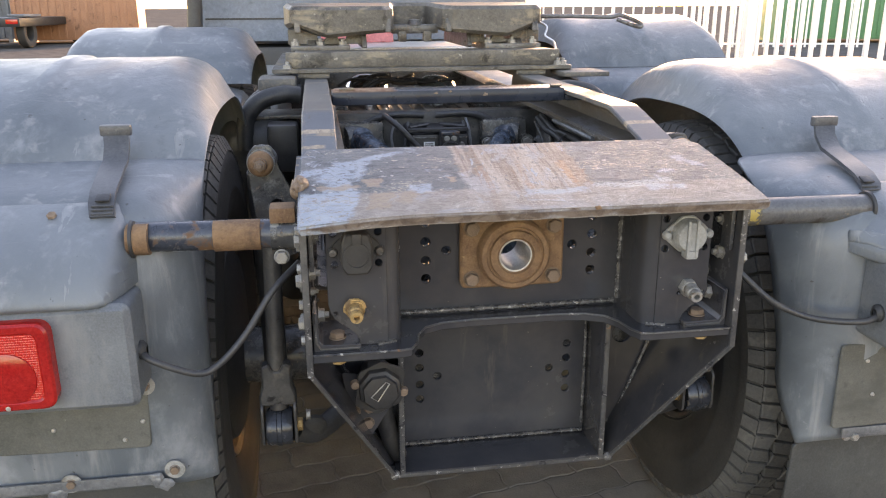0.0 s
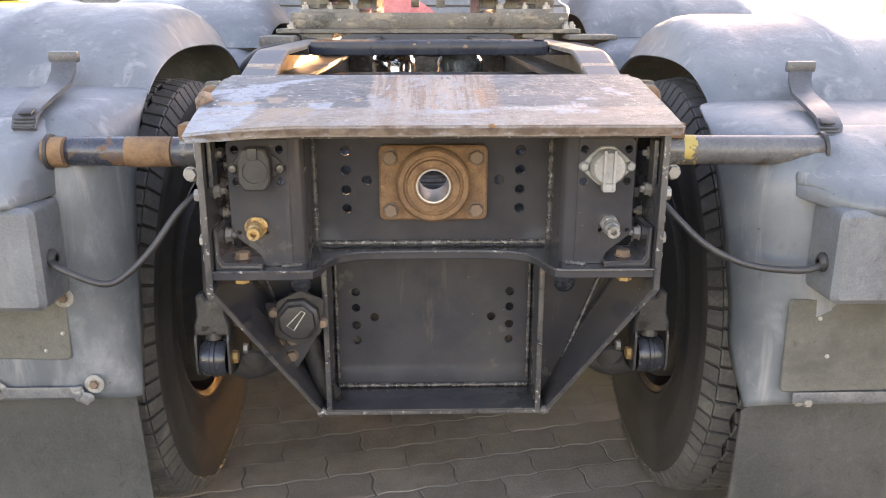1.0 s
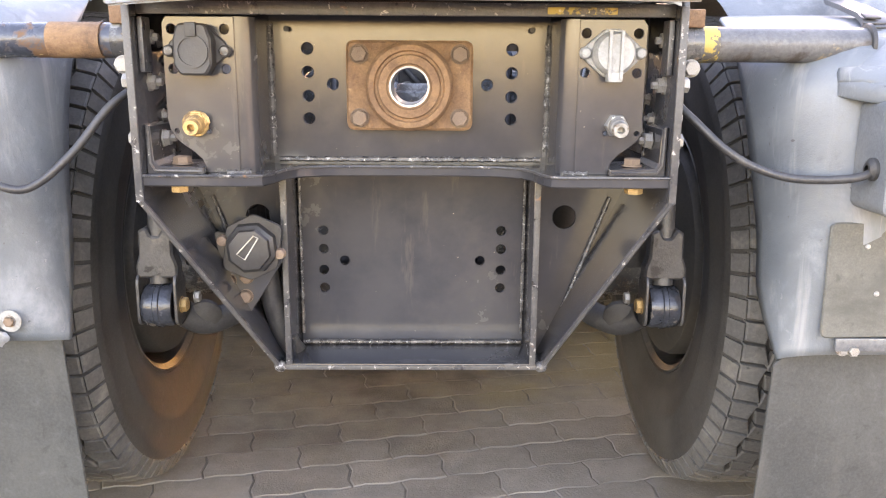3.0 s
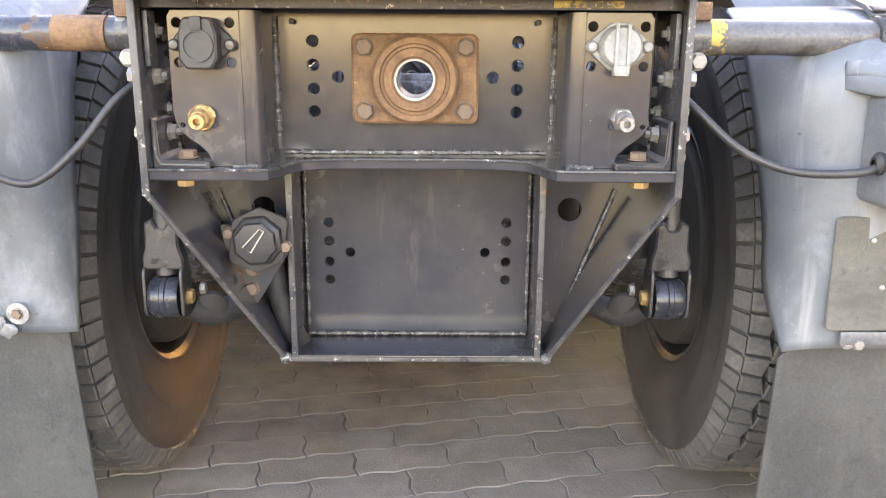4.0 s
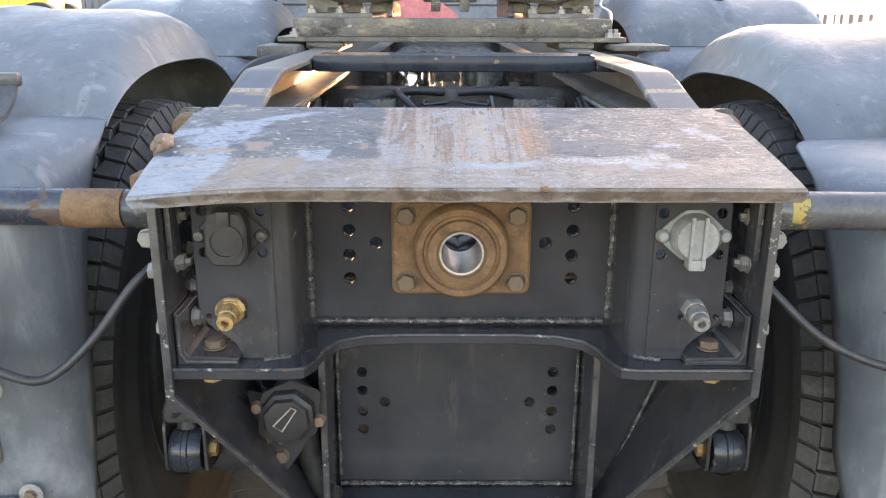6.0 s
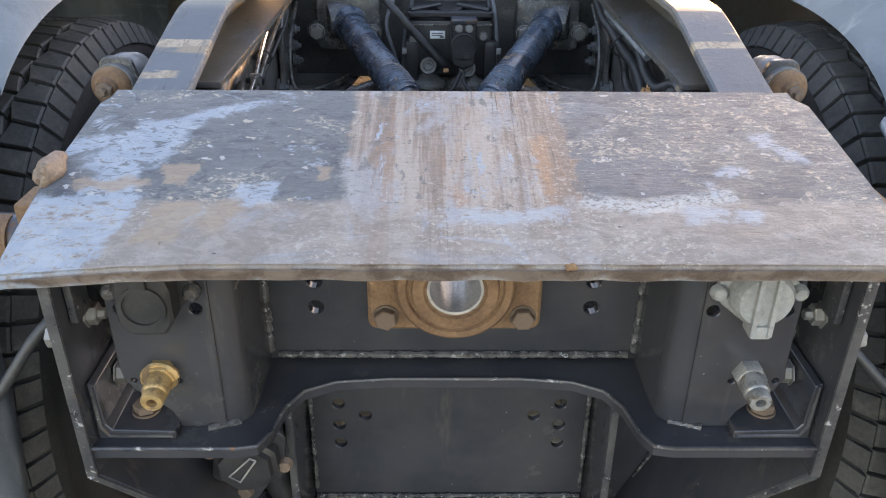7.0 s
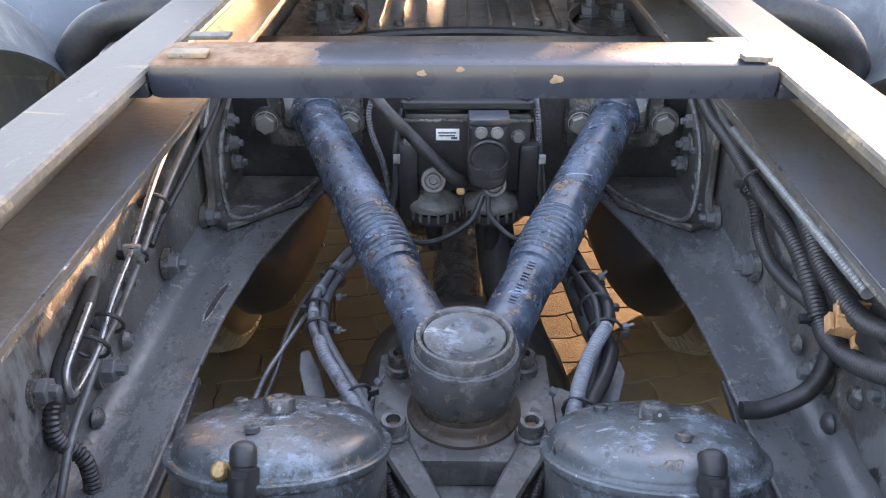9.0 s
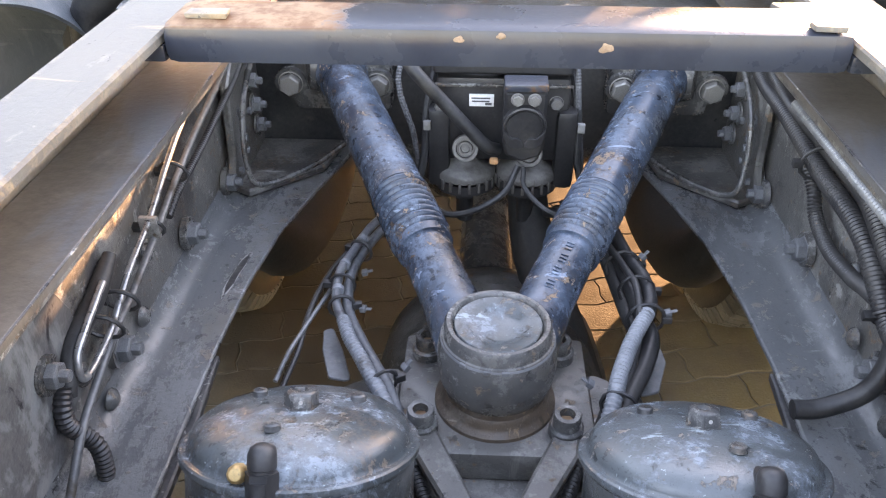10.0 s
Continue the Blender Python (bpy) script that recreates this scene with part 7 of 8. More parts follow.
part("thin_pipe", sweep(curve([(-0.165, 0.86, 0.872), (-0.186, 0.79, 0.865), (-0.200, 0.745, 0.86), (-0.210, 0.702, 0.86), (-0.220, 0.655, 0.86), (-0.228, 0.62, 0.85)]), 0.0028, 8), "galv", truck, "thin grey pipe beside the axle")
part("thin_pipe", ribbed([(-0.180, 0.85, 0.868), (-0.196, 0.819, 0.862), (-0.207, 0.771, 0.86), (-0.212, 0.718, 0.858), (-0.213, 0.67, 0.852), (-0.222, 0.62, 0.84)], 0.0032, 0.004, 0.2, 8), "hose", truck, "thin corrugated cable beside the axle")
RA = [(0.10, 1.04, 0.82), (0.135, 0.96, 0.865), (0.151, 0.90, 0.872), (0.158, 0.84, 0.872), (0.163, 0.786, 0.872), (0.169, 0.731, 0.87), (0.174, 0.685, 0.87), (0.158, 0.635, 0.87), (0.136, 0.59, 0.87), (0.11, 0.53, 0.85)]
RB = [(0.12, 1.02, 0.85), (0.140, 0.94, 0.885), (0.152, 0.892, 0.89), (0.165, 0.817, 0.89), (0.177, 0.774, 0.89), (0.178, 0.73, 0.89), (0.169, 0.698, 0.89)]
RC = [(0.10, 0.98, 0.87), (0.130, 0.87, 0.893), (0.145, 0.814, 0.90), (0.158, 0.766, 0.90), (0.163, 0.74, 0.90), (0.160, 0.690, 0.892), (0.145, 0.63, 0.88), (0.125, 0.575, 0.87)]
rh = loom("dark hose loom bound with cable ties", [(RA, 0.0098, False), (RB, 0.0082, False), (RC, 0.0044, False), (shifted(RA, (-0.014, 0.006, -0.006)), 0.0080, False)],
          [((0.158, 0.806, 0.884), (0.1, -1, 0), 0.0205), ((0.167, 0.755, 0.884), (0, -1, 0), 0.0205), ((0.171, 0.708, 0.880), (0, -1, 0), 0.0205), ((0.124, 0.570, 0.878), (-0.4, -1, 0), 0.019)])
part("sleeve", ribbed([(0.170, 0.702, 0.892), (0.155, 0.672, 0.893), (0.144, 0.648, 0.893), (0.135, 0.625, 0.893), (0.126, 0.60, 0.891), (0.118, 0.572, 0.888), (0.10, 0.52, 0.86)], 0.0082, 0.0052, 0.16, 12), "sleeve", rh, "pale grey corrugated sleeve")
for at, way in (((0.180, 0.812, 0.89), (0.6, 0.3, 0.6)), ((0.192, 0.712, 0.885), (1, 0.1, 0.3)), ((0.100, 0.592, 0.885), (-0.8, 0.2, 0.5))):
    tie_tail(rh, at, way, 0.008)
for outline in ([(-0.184, 0.726), (-0.195, 0.720), (-0.190, 0.685), (-0.176, 0.640), (-0.150, 0.636), (-0.166, 0.685)], [(0.183, 0.712), (0.193, 0.706), (0.195, 0.683), (0.179, 0.635), (0.155, 0.626), (0.170, 0.672)]):
    part("dust_shield", slab(rounded(outline, 0.006), (), 0.004, FLAT, 0.836, 0.001), "galv", truck, "pale curved sheet beside the hose loom")

# pipes and hoses on the rail webs
PL = [(-0.366, 1.12, 1.072), (-0.363, 1.04, 1.052), (-0.361, 0.957, 1.037), (-0.360, 0.858, 1.021), (-0.360, 0.767, 0.998), (-0.360, 0.711, 0.981), (-0.360, 0.625, 0.958), (-0.360, 0.575, 0.949), (-0.360, 0.523, 0.932), (-0.360, 0.482, 0.915), (-0.360, 0.437, 0.880), (-0.361, 0.38, 0.835)]
PU = [(-0.364, 1.12, 1.090), (-0.362, 0.95, 1.075), (-0.362, 0.81, 1.041), (-0.362, 0.72, 1.006), (-0.362, 0.693, 0.996), (-0.362, 0.628, 0.978), (-0.360, 0.574, 0.957), (-0.360, 0.534, 0.950), (-0.359, 0.510, 0.951), (-0.359, 0.502, 0.961), (-0.360, 0.509, 0.977), (-0.360, 0.523, 0.985), (-0.362, 0.555, 0.993), (-0.364, 0.585, 1.000)]
pp = part("brake_pipe", sweep(curve(PL), 0.0042, 12), "pipe", truck, "grey brake pipe along the chassis rail")
part("second_pipe", sweep(curve(PU), 0.0035, 12), "brightpipe", pp, "bright looped pipe")
for y, z, r in ((0.780, 1.012, 0.0155), (0.700, 0.988, 0.0130), (0.603, 0.965, 0.0165), (0.560, 0.967, 0.0185)):
    tie(pp, (-0.361, y, z), (0, 1, 0.35), r)
part("pipe_clip", box((-0.372, 0.694, 0.977), (-0.352, 0.701, 1.003), 0.002), "zinc", pp, "small bright pipe clip")
part("conduit", ribbed([(-0.364, 1.10, 1.03), (-0.362, 1.03, 1.016), (-0.362, 0.877, 0.994), (-0.362, 0.79, 0.985), (-0.362, 0.747, 0.973)], 0.0046, 0.004), "hose", pp)
part("rubber_holder", sweep(curve([(-0.371, 0.622, 1.006), (-0.371, 0.612, 1.001), (-0.370, 0.574, 0.988), (-0.370, 0.526, 0.977), (-0.369, 0.500, 0.958), (-0.368, 0.492, 0.944)]), lambda w, t: 0.0095 - 0.003 * abs(2 * t - 1) ** 3, 14), "rubber", pp, "black rubber sleeve behind the pipe loop")
part("drain_hose", ribbed([(-0.371, 0.492, 0.955), (-0.370, 0.480, 0.940), (-0.368, 0.478, 0.922), (-0.360, 0.484, 0.905), (-0.352, 0.484, 0.890), (-0.350, 0.481, 0.868), (-0.350, 0.473, 0.837), (-0.35, 0.455, 0.77)], 0.0078, 0.0046), "hose", pp, "black corrugated hose")
part("rail_strip", box((-0.376, 0.20, 0.93), (-0.370, 0.44, 0.936), 0.001, Matrix.Translation((0, 0.02, -0.02)) @ Matrix.Rotation(radians(16), 4, "X")), "edge", pp)

H1 = [(0.355, 1.12, 1.06), (0.352, 1.01, 1.04), (0.350, 0.916, 1.039), (0.350, 0.79, 1.028), (0.350, 0.667, 1.022), (0.350, 0.58, 0.985), (0.346, 0.542, 0.987), (0.345, 0.499, 1.000), (0.345, 0.443, 1.031), (0.345, 0.405, 1.058), (0.345, 0.376, 1.050), (0.345, 0.368, 1.024), (0.345, 0.378, 0.975), (0.344, 0.397, 0.925), (0.342, 0.425, 0.88)]
hl = part("corrugated_hose", ribbed(H1, 0.0100, 0.0048, 0.12, 12), "hose", truck, "thick black corrugated hose on the chassis rail")
part("hose", ribbed([(0.362, 1.10, 1.070), (0.358, 0.946, 1.047), (0.356, 0.849, 1.052), (0.356, 0.773, 1.052), (0.356, 0.717, 1.053), (0.355, 0.671, 1.048), (0.352, 0.60, 1.030), (0.352, 0.52, 1.03), (0.356, 0.44, 1.06), (0.36, 0.36, 1.06)], 0.0098, 0.0048, 0.14, 12), "hose", hl)
part("hose", sweep(curve([(0.371, 0.60, 0.975), (0.370, 0.588, 0.945), (0.364, 0.580, 0.922), (0.352, 0.577, 0.901), (0.333, 0.577, 0.887), (0.312, 0.577, 0.878), (0.291, 0.577, 0.877)]), 0.0096, 16), "rubber", hl)
part("hose", ribbed([(0.358, 0.835, 1.008), (0.362, 0.813, 0.988), (0.362, 0.79, 0.967), (0.361, 0.739, 0.957), (0.360, 0.677, 0.965), (0.358, 0.645, 0.975), (0.354, 0.615, 0.985)], 0.0078, 0.0045), "hose", hl)
part("spring_hose", ribbed([(0.352, 0.36, 1.09), (0.350, 0.344, 1.064), (0.350, 0.347, 1.033), (0.350, 0.344, 1.005), (0.350, 0.35, 0.96), (0.35, 0.38, 0.90)], 0.006, 0.0045, 0.3), "galv", hl, "wire-wound hose")
part("spring_hose", ribbed([(0.350, 0.33, 1.09), (0.345, 0.313, 1.066), (0.345, 0.317, 1.035), (0.345, 0.328, 0.999), (0.344, 0.353, 0.962), (0.343, 0.382, 0.922), (0.34, 0.42, 0.88)], 0.0065, 0.0045, 0.3), "galv", hl, "wire-wound hose")
part("edge_spring", ribbed([(0.312, 0.80, 1.098), (0.312, 0.62, 1.098), (0.312, 0.46, 1.098)], 0.005, 0.005, 0.3), "galv", hl)
for at, way, r in (((0.350, 0.79, 1.035), (0, 1, 0.2), 0.022), ((0.350, 0.585, 0.987), (0, 1, 0.5), 0.0125), ((0.345, 0.42, 1.048), (0, 1, -0.8), 0.0125)):
    tie(hl, at, way, r)
up = Vector((0.22, 0.88, 0.42)).normalized()
side = Vector((1, 0, -0.1))
side = (side - up * side.dot(up)).normalized()
K = Matrix((side, up, side.cross(up))).transposed().to_4x4()
K.translation = (0.351, 0.537, 1.012)
oc = part("orange_clip", slab(rounded([(-0.014, 0.004), (0.017, 0.004), (0.013, 0.013), (0.018, 0.024), (0.002, 0.026), (-0.014, 0.020)], 0.002), (), 0.010, K, 0.0, 0.001), "orange", truck, "broken dusty orange plastic clip")
part("hood_rim", sweep([K @ Vector(p) for p in ((0.000, 0.006, 0.0105), (0.001, 0.017, 0.0115), (0.016, 0.022, 0.0115))], 0.0016, 6), "orange", oc)
part("band", box((-0.017, -0.012, -0.002), (0.015, 0.002, 0.013), 0.001, K), "orange", oc)
for v in (-0.011, 0.001):
    part("ridge", box((-0.016, v - 0.0012, 0.012), (0.016, v + 0.0012, 0.0150), 0.0004, K), "orange", oc)
part("lug", box((-0.0225, -0.014, 0.0), (-0.0182, 0.004, 0.011), 0.0008, K), "orange", oc)
part("foot", box((0.000, -0.025, 0.0), (0.016, -0.0125, 0.009), 0.001, K), "orange", oc)
part("connector", box((0.345, 0.455, 1.012), (0.368, 0.515, 1.036), 0.004), "blackplastic", oc)

# ---- fifth wheel and what stands ahead of it ----
bp = part("mounting_plate", slab(rounded([(-0.495, 1.225), (0.50, 1.225), (0.50, 2.15), (-0.495, 2.15)], 0.02), [rounded([(-0.26, 1.36), (0.26, 1.36), (0.26, 2.0), (-0.26, 2.0)], 0.08)], 0.014, FLAT, 1.207, 0.002), "grease", truck, "worn steel fifth wheel mounting plate")
part("front_bar", box((-0.45, 1.252, 1.221), (0.46, 1.272, 1.272), 0.004), "grease", bp)
part("upper_bar", box((-0.42, 1.272, 1.262), (0.44, 1.36, 1.272), 0.003), "grease", bp)
for x in (-0.445, -0.43, 0.452, 0.468):
    bolt(bp, (x, 1.242 if abs(x) > 0.44 else 1.30, 1.221), (0, 0, 1), 0.014, "zinc", "nut", x * 9)
for s in (-1, 1):
    # added strip, closes the gap where sun came in below the plate
    part("packer", box((s * 0.36 - 0.052, 1.235, 1.1905), (s * 0.36 + 0.048, 2.15, 1.2065), 0.002), "grease", bp)
    wing = box((-0.535, 1.13, 1.160), (-0.418, 1.29, 1.202), 0.014) if s < 0 else box((0.445, 1.14, 1.188), (0.60, 1.30, 1.204), 0.005)
    part("side_wing", wing, "rail", bp, "grey folded bracket beside the rail")
fw = part("fifth_wheel", slab(rounded([(-0.435, 1.40), (-0.31, 1.38), (-0.12, 1.385), (-0.085, 1.42), (-0.06, 1.68), (0.06, 1.68), (0.085, 1.42), (0.12, 1.385), (0.31, 1.38), (0.435, 1.40), (0.46, 1.62), (0.40, 2.02), (0.2, 2.18), (-0.2, 2.18), (-0.40, 2.02), (-0.46, 1.62)], 0.03), (), 0.088, FLAT, 1.336, 0.012), "grease", truck, "greasy worn steel fifth wheel")
for v in fw.data.vertices:
    v.co.z -= 0.012 * max(0, (1.62 - v.co.y) / 0.24)
    if v.co.z < 1.36 and v.co.y < 1.5:
        v.co.z += 0.022 if abs(v.co.x) > 0.40 else (-0.014 if abs(v.co.x) > 0.2 else 0.0)
for s in (-1, 1):
    lobe = slab(rounded([(1.385, 1.325), (1.40, 1.37), (1.60, 1.40), (1.95, 1.38), (1.90, 1.35), (1.55, 1.345)], 0.006), (), 0.02, SIDE, 0, 0.003)
    for x in (0.105, 0.41):
        b2 = lobe.copy()
        bmesh.ops.translate(b2, verts=b2.verts, vec=(s * x - 0.01, 0, 0))
        part("skirt", b2, "grease", fw)
    lobe.free()
    pd = part("pedestal", slab(rounded([(1.42, 1.272), (1.98, 1.272), (1.90, 1.32), (1.80, 1.37), (1.60, 1.37), (1.50, 1.32)], 0.012), (), 0.03, SIDE, s * 0.365 - 0.015, 0.003), "chassis", fw, "dark cast pedestal")
    part("foot", box((s * 0.335 - 0.10, 1.40, 1.262), (s * 0.335 + 0.10, 2.0, 1.285), 0.004), "chassis", pd)
    for dx in (-0.085, 0.0, 0.075):
        bolt(pd, (s * 0.335 + dx, 1.425, 1.285), (0, 0, 1), 0.014, "zinc", "nut", dx * 9)
    # inner wall and web also stop low sun passing under the fifth wheel
    part("inner_wall", slab(rounded([(1.42, 1.272), (1.98, 1.272), (1.94, 1.336), (1.46, 1.336)], 0.01), (), 0.016, SIDE, s * 0.185 - 0.008, 0.002), "chassis", pd)
    web_line = rounded(mirrored([(0.17, 1.286), (0.445, 1.286), (0.445, 1.338), (0.17, 1.338), (0.19, 1.31)], s), 0.004)
    part("pedestal_web", slab(web_line, [ring(s * x, 1.312, 0.015, 14) for x in (0.26, 0.33)], 0.02, FACING, 1.47, 0.002), "chassis", pd)
    part("pin", lathe([(0, -0.06), (0.032, -0.06), (0.032, 0.06), (0, 0.06)], 20, Matrix.Translation((s * 0.365, 1.70, 1.345)) @ ALONG_X), "casting", pd)
part("lock_bar", box((-0.085, 1.50, 1.318), (0.085, 1.54, 1.350), 0.008, bm=box((-0.06, 1.50, 1.29), (-0.03, 1.53, 1.33), 0.004, bm=box((0.03, 1.50, 1.29), (0.06, 1.53, 1.33), 0.004))), "chassis", fw)
part("lock_jaw", lathe([(0, 0.02), (0.02, 0.018), (0.028, 0)], 18, Matrix.Translation((0, 1.52, 1.348))), "chassis", fw)
part("release_handle", sweep(curve([(0.44, 1.62, 1.372), (0.60, 1.61, 1.372), (0.76, 1.60, 1.368), (0.80, 1.60, 1.375), (0.86, 1.58, 1.352), (0.875, 1.57, 1.335), (0.85, 1.57, 1.335), (0.78, 1.58, 1.360)]), 0.008, 10), "pipe", fw, "bent steel release handle with an oval loop")
part("grease_line", sweep(curve([(0.43, 1.45, 1.36), (0.46, 1.42, 1.34), (0.45, 1.40, 1.31), (0.475, 1.38, 1.29), (0.47, 1.33, 1.26)]), 0.004, 8), "alloy", fw)

# front axle brake canisters, cross pipes
for x, y, mat in ((-0.145, 2.06, "chrome"), (0.135, 1.95, "canister")):
    part("brake_canister", lathe([(0, 1.125), (0.04, 1.12), (0.075, 1.10), (0.09, 1.075), (0.095, 1.06), (0.095, 0.95), (0, 0.95)], 36, Matrix.Translation((x, y, 0.012))), mat, truck, "domed canister under the fifth wheel")
for k in range(9):
    rng = random.Random(40 + k)
    x0, x1 = rng.uniform(-0.28, 0.0), rng.uniform(0.0, 0.28)
    part("loose_cable", sweep(curve([(x0, 1.82 + 0.03 * k, 1.10), (x0 + 0.07, 1.85 + 0.02 * k, 1.125 + 0.02 * rng.random()), ((x0 + x1) / 2, 1.9, 1.10 + 0.03 * rng.random()), (x1, 1.95 - 0.02 * k, 1.12)]), 0.006, 8), "rubber", truck, "black cable under the fifth wheel")
# inner pans that fill the front of the frame
part("front_crossmember", box((-0.381, 2.55, 0.87), (0.381, 2.57, 1.10), 0.003), "chassis", truck, "dark crossmember ahead of the fifth wheel")
# unseen block, added to stop light along the inside of the frame
part("gearbox", box((-0.30, 2.75, 0.45), (0.30, 4.2, 1.08), 0.08), "casting", truck, "unseen dark gearbox block added between the rails")
part("catwalk", box((-0.42, 2.45, 1.205), (0.42, 3.05, 1.225), 0.004), "alloy", truck, "bare alloy catwalk plate")
bm = box((-0.32, 2.96, 1.226), (0.06, 3.16, 1.40))
bmesh.ops.subdivide_edges(bm, edges=bm.edges[:], cuts=7, use_grid_fill=True)
for v in bm.verts:
    u = (v.co.x + 0.32) / 0.38
    if v.co.z > 1.23:
        v.co.z = 1.226 + (v.co.z - 1.226) * (1 - 0.75 * max(0, u - 0.45) / 0.55) + 0.02 * noise.noise(v.co * 9)
        v.co.y += 0.02 * noise.noise(v.co * 12 + Vector((4, 0, 0)))
part("red_cover", bm, "red", truck, "crumpled faded red cover lying on the catwalk")

# beside the frame
for s in (-1, 1):
    bl = part("air_bellows", lathe([(0, 1.075), (0.10, 1.075), (0.115, 1.06), (0.135, 1.03), (0.14, 0.98), (0.125, 0.93), (0.13, 0.88), (0.12, 0.82), (0.09, 0.78), (0.09, 0.60), (0, 0.60)], 36, Matrix.Translation((s * 0.535, 1.22, 0))), "hose", truck, "grey dusty air suspension bellows")
    part("top_plate", box((s * 0.50 - 0.10, 1.13, 1.076), (s * 0.50 + 0.10, 1.30, 1.088), 0.003), "chassis", bl)
    for k in range(2):
        part("air_pipe", sweep(curve([(s * 0.41, 1.12 + 0.12 * k, 1.15), (s * 0.46, 1.11 + 0.12 * k, 1.155), (s * 0.53, 1.10 + 0.12 * k, 1.135), (s * 0.575, 1.10 + 0.12 * k, 1.08), (s * 0.58, 1.10 + 0.12 * k, 0.99)]), 0.027, 16), "rubber", truck, "glossy black bent air pipe")
    part("valve_box", box((s * 0.462 - 0.045, 0.96, 0.94), (s * 0.462 + 0.045, 1.06, 1.082), 0.014), "blackplastic", truck, "black valve box on the chassis side")
    # unseen tank and front wheel, added to block low sun under the truck
    bx = part("fuel_tank", box((s * 0.88 - 0.34, 2.60, 0.30), (s * 0.88 + 0.34, 4.42, 1.02), 0.05), "alloy", truck, "unseen alloy tank added to block low sun")
    fwh = piece("wheel", RIM, truck, Matrix.Translation((s * 1.0, 5.0, 0.5550)), "unseen front wheel added below the cab")
    piece("tyre", TYRE, fwh, FLAT, "dusty black front tyre")

cabin = part("cab", box((-1.22, 4.55, 1.15), (1.22, 6.6, 3.75), 0.10), "cab", truck, "slate-blue truck cab rear wall")
# unseen lower body, added to keep light from under the cab
part("lower_skirt", box((-1.15, 4.6, 0.55), (1.15, 6.5, 1.14), 0.06), "blackplastic", cabin)
for z in (1.32, 1.9):
    part("panel_seam", box((-1.10, 4.542, z), (1.10, 4.552, z + 0.012), 0.002), "blackplastic", cabin)
part("exhaust_pipe", sweep([(-1.16, 4.25, 0.95), (-1.13, 4.30, 1.4), (-1.10, 4.35, 3.2)], 0.05, 16), "blackplastic", truck, "dark upright pipe behind the cab")

# ---- yard round the truck ----
def fence(label, a, b, pitch, height, w):
    f = thing("fence", label, "fence")
    a, b = Vector(a), Vector(b)
    d = (b - a)
    n = int(d.length / pitch)
    ang = Matrix.Rotation(math.atan2(d.y, d.x), 4, "Z")
    slat = mesh_of("slat", box((-w / 2, -w / 2, 0.12), (w / 2, w / 2, height), 0.004), M["white"])
    post = mesh_of("post", box((-0.05, -0.05, 0), (0.05, 0.05, height + 0.05), 0.008), M["white"])
    for k in range(n + 1):
        piece("post" if k % 14 == 0 else "slat", post if k % 14 == 0 else slat, f, Matrix.Translation(a + d * (k / n)) @ ang)
    for z in (0.22, height - 0.12):
        part("rail", box((0, -0.025, z - 0.025), (d.length, 0.025, z + 0.025), 0.004, Matrix.Translation(a) @ ang), "white", f)
    return f


fence("white painted upright-bar metal fence beside the truck", (4.15, -4, 0), (4.15, 8.2, 0), 0.19, 2.0, 0.035)
fence("white metal fence far across the yard", (4.6, 24, 0), (16, 21, 0), 0.30, 1.9, 0.05)


def container(name, label, at, size, mat, rz):
    t = thing(name, label, "container", at=at)
    t.rotation_euler = (0, 0, radians(rz))
    L, W, H = size
    part("body", box((-L / 2, -W / 2, 0.15), (L / 2, W / 2, H), 0.03), mat, t)
    n = int(L / 0.28)
    rib = mesh_of("rib", box((-0.05, -0.03, 0.22), (0.05, 0.03, H - 0.1), 0.015), M[mat])
    for k in range(n):
        for y in (-W / 2, W / 2):
            piece("rib", rib, t, Matrix.Translation((-L / 2 + (k + 0.5) * L / n, y, 0)))
    for y in (-W / 2, W / 2):
        part("top_rail", box((-L / 2, y - 0.06, H - 0.12), (L / 2, y + 0.06, H + 0.02), 0.02), mat, t)
    for x in (-L / 2 + 0.2, L / 2 - 0.2):
        part("skid", box((x - 0.1, -W / 2, 0), (x + 0.1, W / 2, 0.16), 0.01), mat, t)
    return t


container("container", "green ribbed steel container standing in the yard", (19.5, 27.0, -0.01), (6.0, 2.4, 2.6), "green", -15)
container("skip_container", "rusty brown open skip container in the yard", (-9.6, 34.0, -0.01), (4.6, 2.3, 2.0), "brown", 4)
container("freight_box", "worn dark freight box beside the skip", (-14.0, 36.0, -0.01), (3.0, 2.2, 2.3), "guard_in", 0)


def cone(at):
    t = thing("traffic_cone", "orange and white traffic cone on the ground", "cone", at=at)
    part("base", box((-0.2, -0.2, 0), (0.2, 0.2, 0.04), 0.01), "red", t)
    part("body", lathe([(0.15, 0.04), (0.04, 0.72), (0.03, 0.74), (0, 0.74)], 24), "red", t)
    for z0, z1 in ((0.28, 0.40), (0.52, 0.62)):
        part("band", lathe([(0.1525 - 0.1618 * (z0 - 0.04), z0), (0.1525 - 0.1618 * (z1 - 0.04), z1)], 24), "white", t)


cone((15.6, 24.6, -0.01))


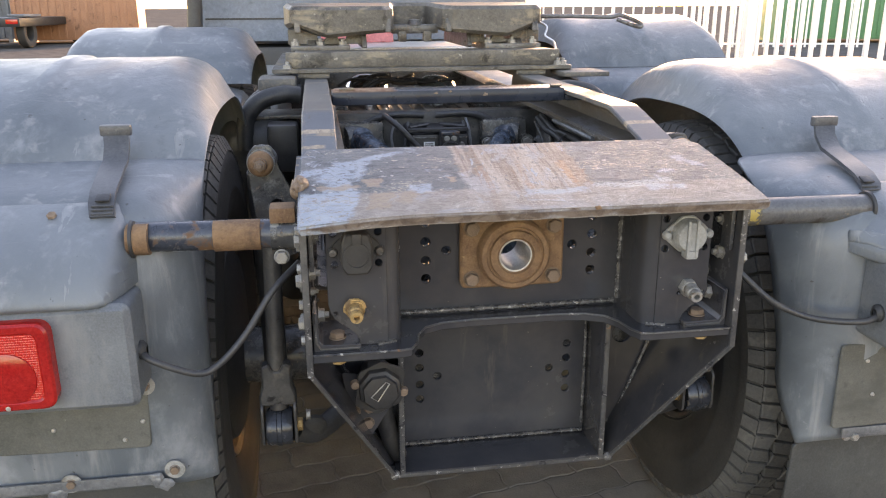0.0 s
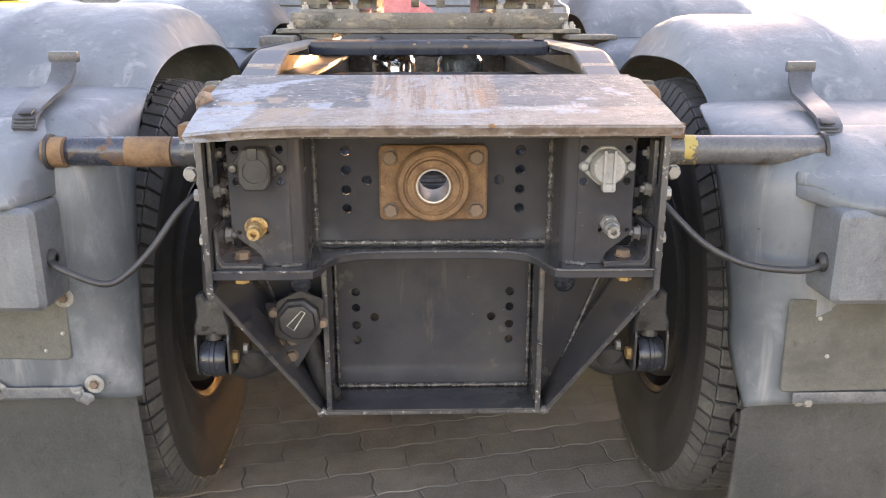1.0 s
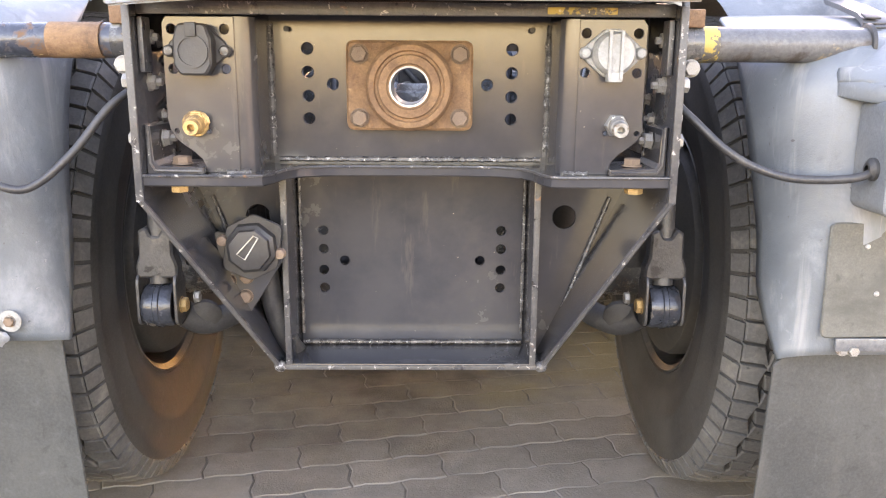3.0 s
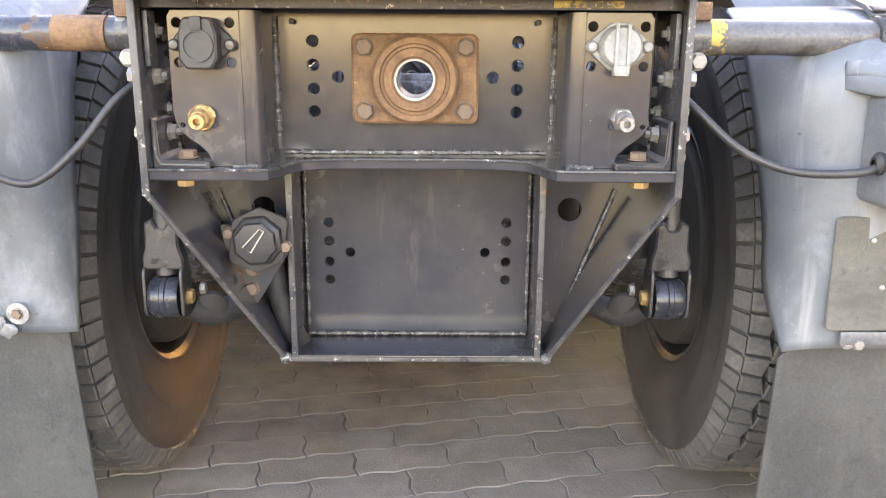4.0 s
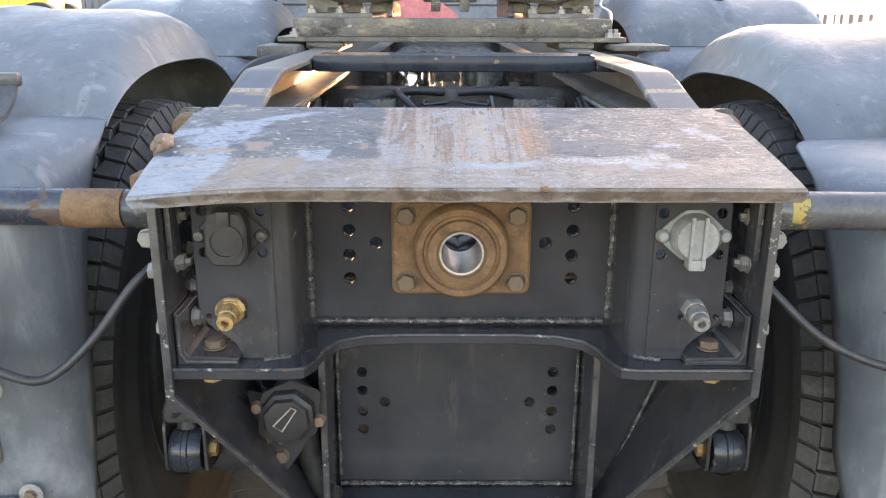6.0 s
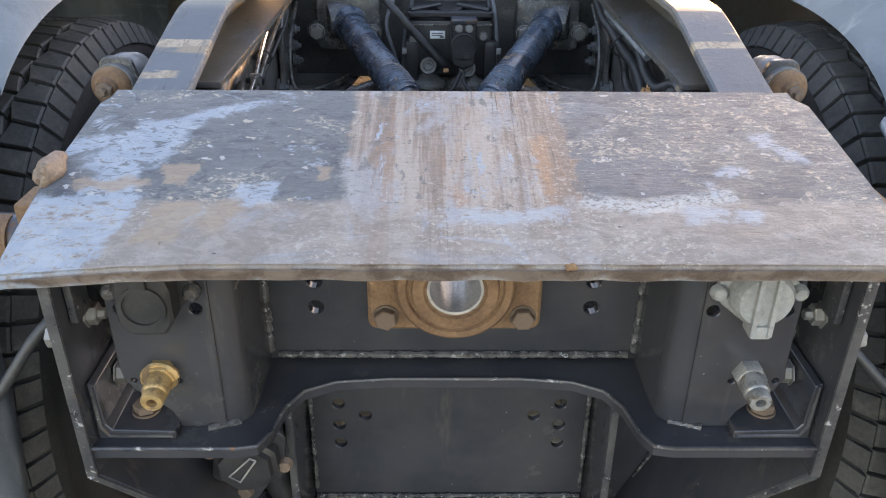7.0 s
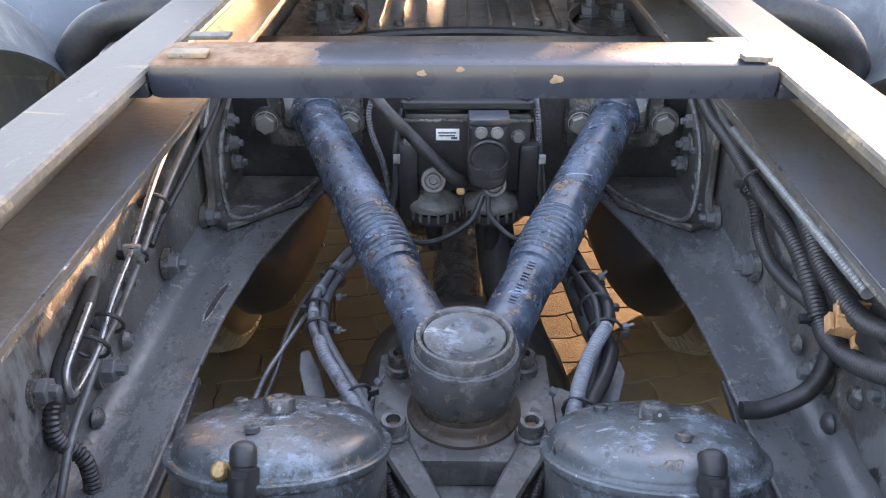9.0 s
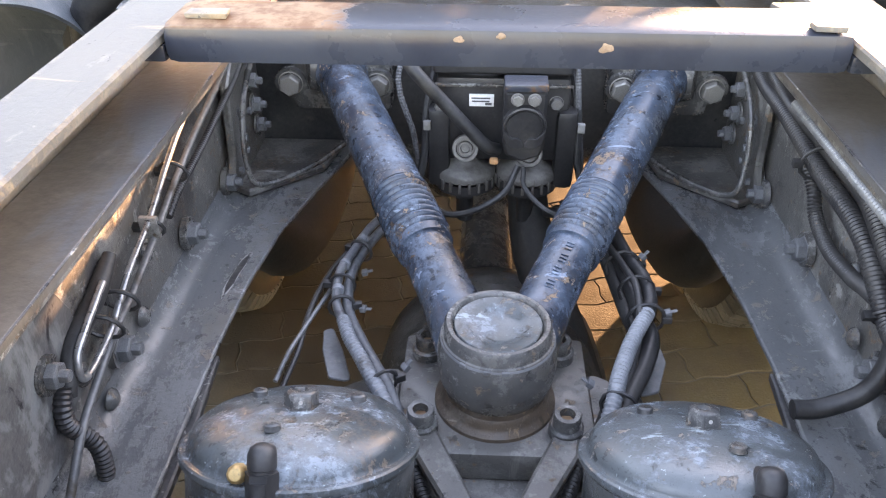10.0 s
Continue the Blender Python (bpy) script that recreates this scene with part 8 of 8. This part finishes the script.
def loader(at):
    """A wheel loader, of which the big yellow-rimmed wheels show."""
    t = thing("wheel_loader", "yellow wheel loader with big black tyres", "loader", at=at)
    part("body", box((-2.2, -0.7, 0.8), (1.6, 0.7, 1.7), 0.15), "yellow", t)
    cabp = part("cab", box((-0.7, -0.65, 1.7), (0.7, 0.65, 2.9), 0.12), "blackplastic", t)
    part("roof", box((-0.8, -0.72, 2.9), (0.8, 0.72, 3.02), 0.05), "yellow", cabp)
    for x in (-1.4, 1.4):
        for y in (-0.85, 0.85):
            m = Matrix.Translation((x, y, 0.75)) @ Matrix.Rotation(radians(90), 4, "X")
            w = part("wheel", lathe([(0, 0.12), (0.15, 0.14), (0.2, 0.08), (0.36, 0.1), (0.40, 0.2), (0.40, -0.2), (0, -0.2)], 32, m), "yellow", t)
            part("tyre", lathe([(0.39, 0.22), (0.5, 0.27), (0.66, 0.25), (0.74, 0.17), (0.74, -0.17), (0.66, -0.25), (0.5, -0.27), (0.39, -0.22), (0.39, 0.22)], 40, m), "tyre", w)
    part("bucket", slab(rounded([(1.9, 0.1), (3.0, 0.1), (2.9, 0.25), (2.2, 0.4), (2.1, 1.1), (1.9, 1.1)], 0.05), (), 2.4, Matrix(((1, 0, 0, 0), (0, 0, 1, 0), (0, 1, 0, 0), (0, 0, 0, 1))), -1.2, 0.01), "casting", t)
    part("lift_arm", box((1.3, -0.5, 0.8), (2.3, -0.35, 1.2), 0.03, bm=box((1.3, 0.35, 0.8), (2.3, 0.5, 1.2), 0.03)), "yellow", t)


loader((-14.5, 27.0, -0.01))


def far_trailer(at, rz):
    t = thing("parked_truck", "dark parked truck with red tail lamps far off", "truck", at=at)
    t.rotation_euler = (0, 0, radians(rz))
    part("chassis", box((-1.2, 0, 0.75), (1.2, 7, 1.05), 0.04), "blackplastic", t)
    part("cab", box((-1.2, 4.6, 1.06), (1.2, 6.8, 3.4), 0.15), "guard_in", t)
    for x in (-0.95, 0.95):
        part("tail_lamp", box((x - 0.2, -0.04, 0.85), (x + 0.2, 0.0, 1.0), 0.01), "lens", t)
        for y in (1.0, 5.6):
            piece("wheel", TYRE, t, Matrix.Translation((x, y, 0.5400)))
        part("mudguard", box((x - 0.3, 0.3, 1.08), (x + 0.3, 1.7, 1.16), 0.03), "guard_in", t)


far_trailer((-11.5, 29.0, -0.01), -6)

# ---- pavers ----
def pavers():
    rng = random.Random(11)
    L, W, gap = 0.236, 0.1187, 0.003
    turn = Matrix.Rotation(radians(12.5), 4, "Z")

    def stone():
        """A paver whose winding sides fit into its neighbours'."""
        hx, hy, a = L / 2, W / 2, 0.0055
        line = [(-hx, -hy), (-hx * 0.75, -hy + a), (-hx * 0.25, -hy - a), (hx * 0.25, -hy + a), (hx * 0.75, -hy - a), (hx, -hy), (hx - a, -hy * 0.4), (hx + a, hy * 0.4),
                (hx, hy), (hx * 0.75, hy - a), (hx * 0.25, hy + a), (-hx * 0.25, hy - a), (-hx * 0.75, hy + a), (-hx, hy), (-hx + a, hy * 0.4), (-hx - a, -hy * 0.4)]
        n = len(line)
        v = []
        for inset, z in ((gap / 2, -0.03), (gap / 2, -0.0030), (gap / 2 + 0.0025, 0.0)):
            v += [(x * (1 - inset / hx), y * (1 - inset / hy), z) for x, y in line]
        f = [(r * n + k, r * n + (k + 1) % n, r * n + n + (k + 1) % n, r * n + n + k) for r in range(2) for k in range(n)]
        return v, f + [tuple(range(2 * n, 3 * n))]
    sv, sf = stone()
    me = bpy.data.meshes.new("paver")
    me.from_pydata(sv, [], sf)
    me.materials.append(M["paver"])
    verts, faces = [], []
    for j in range(-60, 80):
        for i in range(-34, 36):
            p = turn @ Vector(((i + (0.5 if j % 2 else 0)) * L + 0.066, (j + 0.5) * W, 0))
            if not (-5 < p.x < 5 and -3.5 < p.y < 7.5):
                continue
            m = Matrix.Translation((p.x + rng.uniform(-0.0012, 0.0012), p.y + rng.uniform(-0.0012, 0.0012), rng.uniform(-0.0008, 0.0006))) @ turn @ Matrix.Rotation(rng.uniform(-0.012, 0.012), 4, "Z") @ Matrix.Rotation(rng.uniform(-0.004, 0.004), 4, "X")
            if -1.12 < p.x < 1.12 and -0.55 < p.y < 2.35:
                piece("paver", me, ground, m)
            else:
                base = len(verts)
                verts += [tuple(m @ Vector(q)) for q in sv]
                faces += [tuple(base + k for k in q) for q in sf]
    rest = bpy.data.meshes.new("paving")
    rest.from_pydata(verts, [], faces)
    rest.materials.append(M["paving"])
    ob = new("paving", rest)
    tagged(ob, "worn grey-brown concrete pavers laid in running rows", "paving", kind="stuff")


pavers()
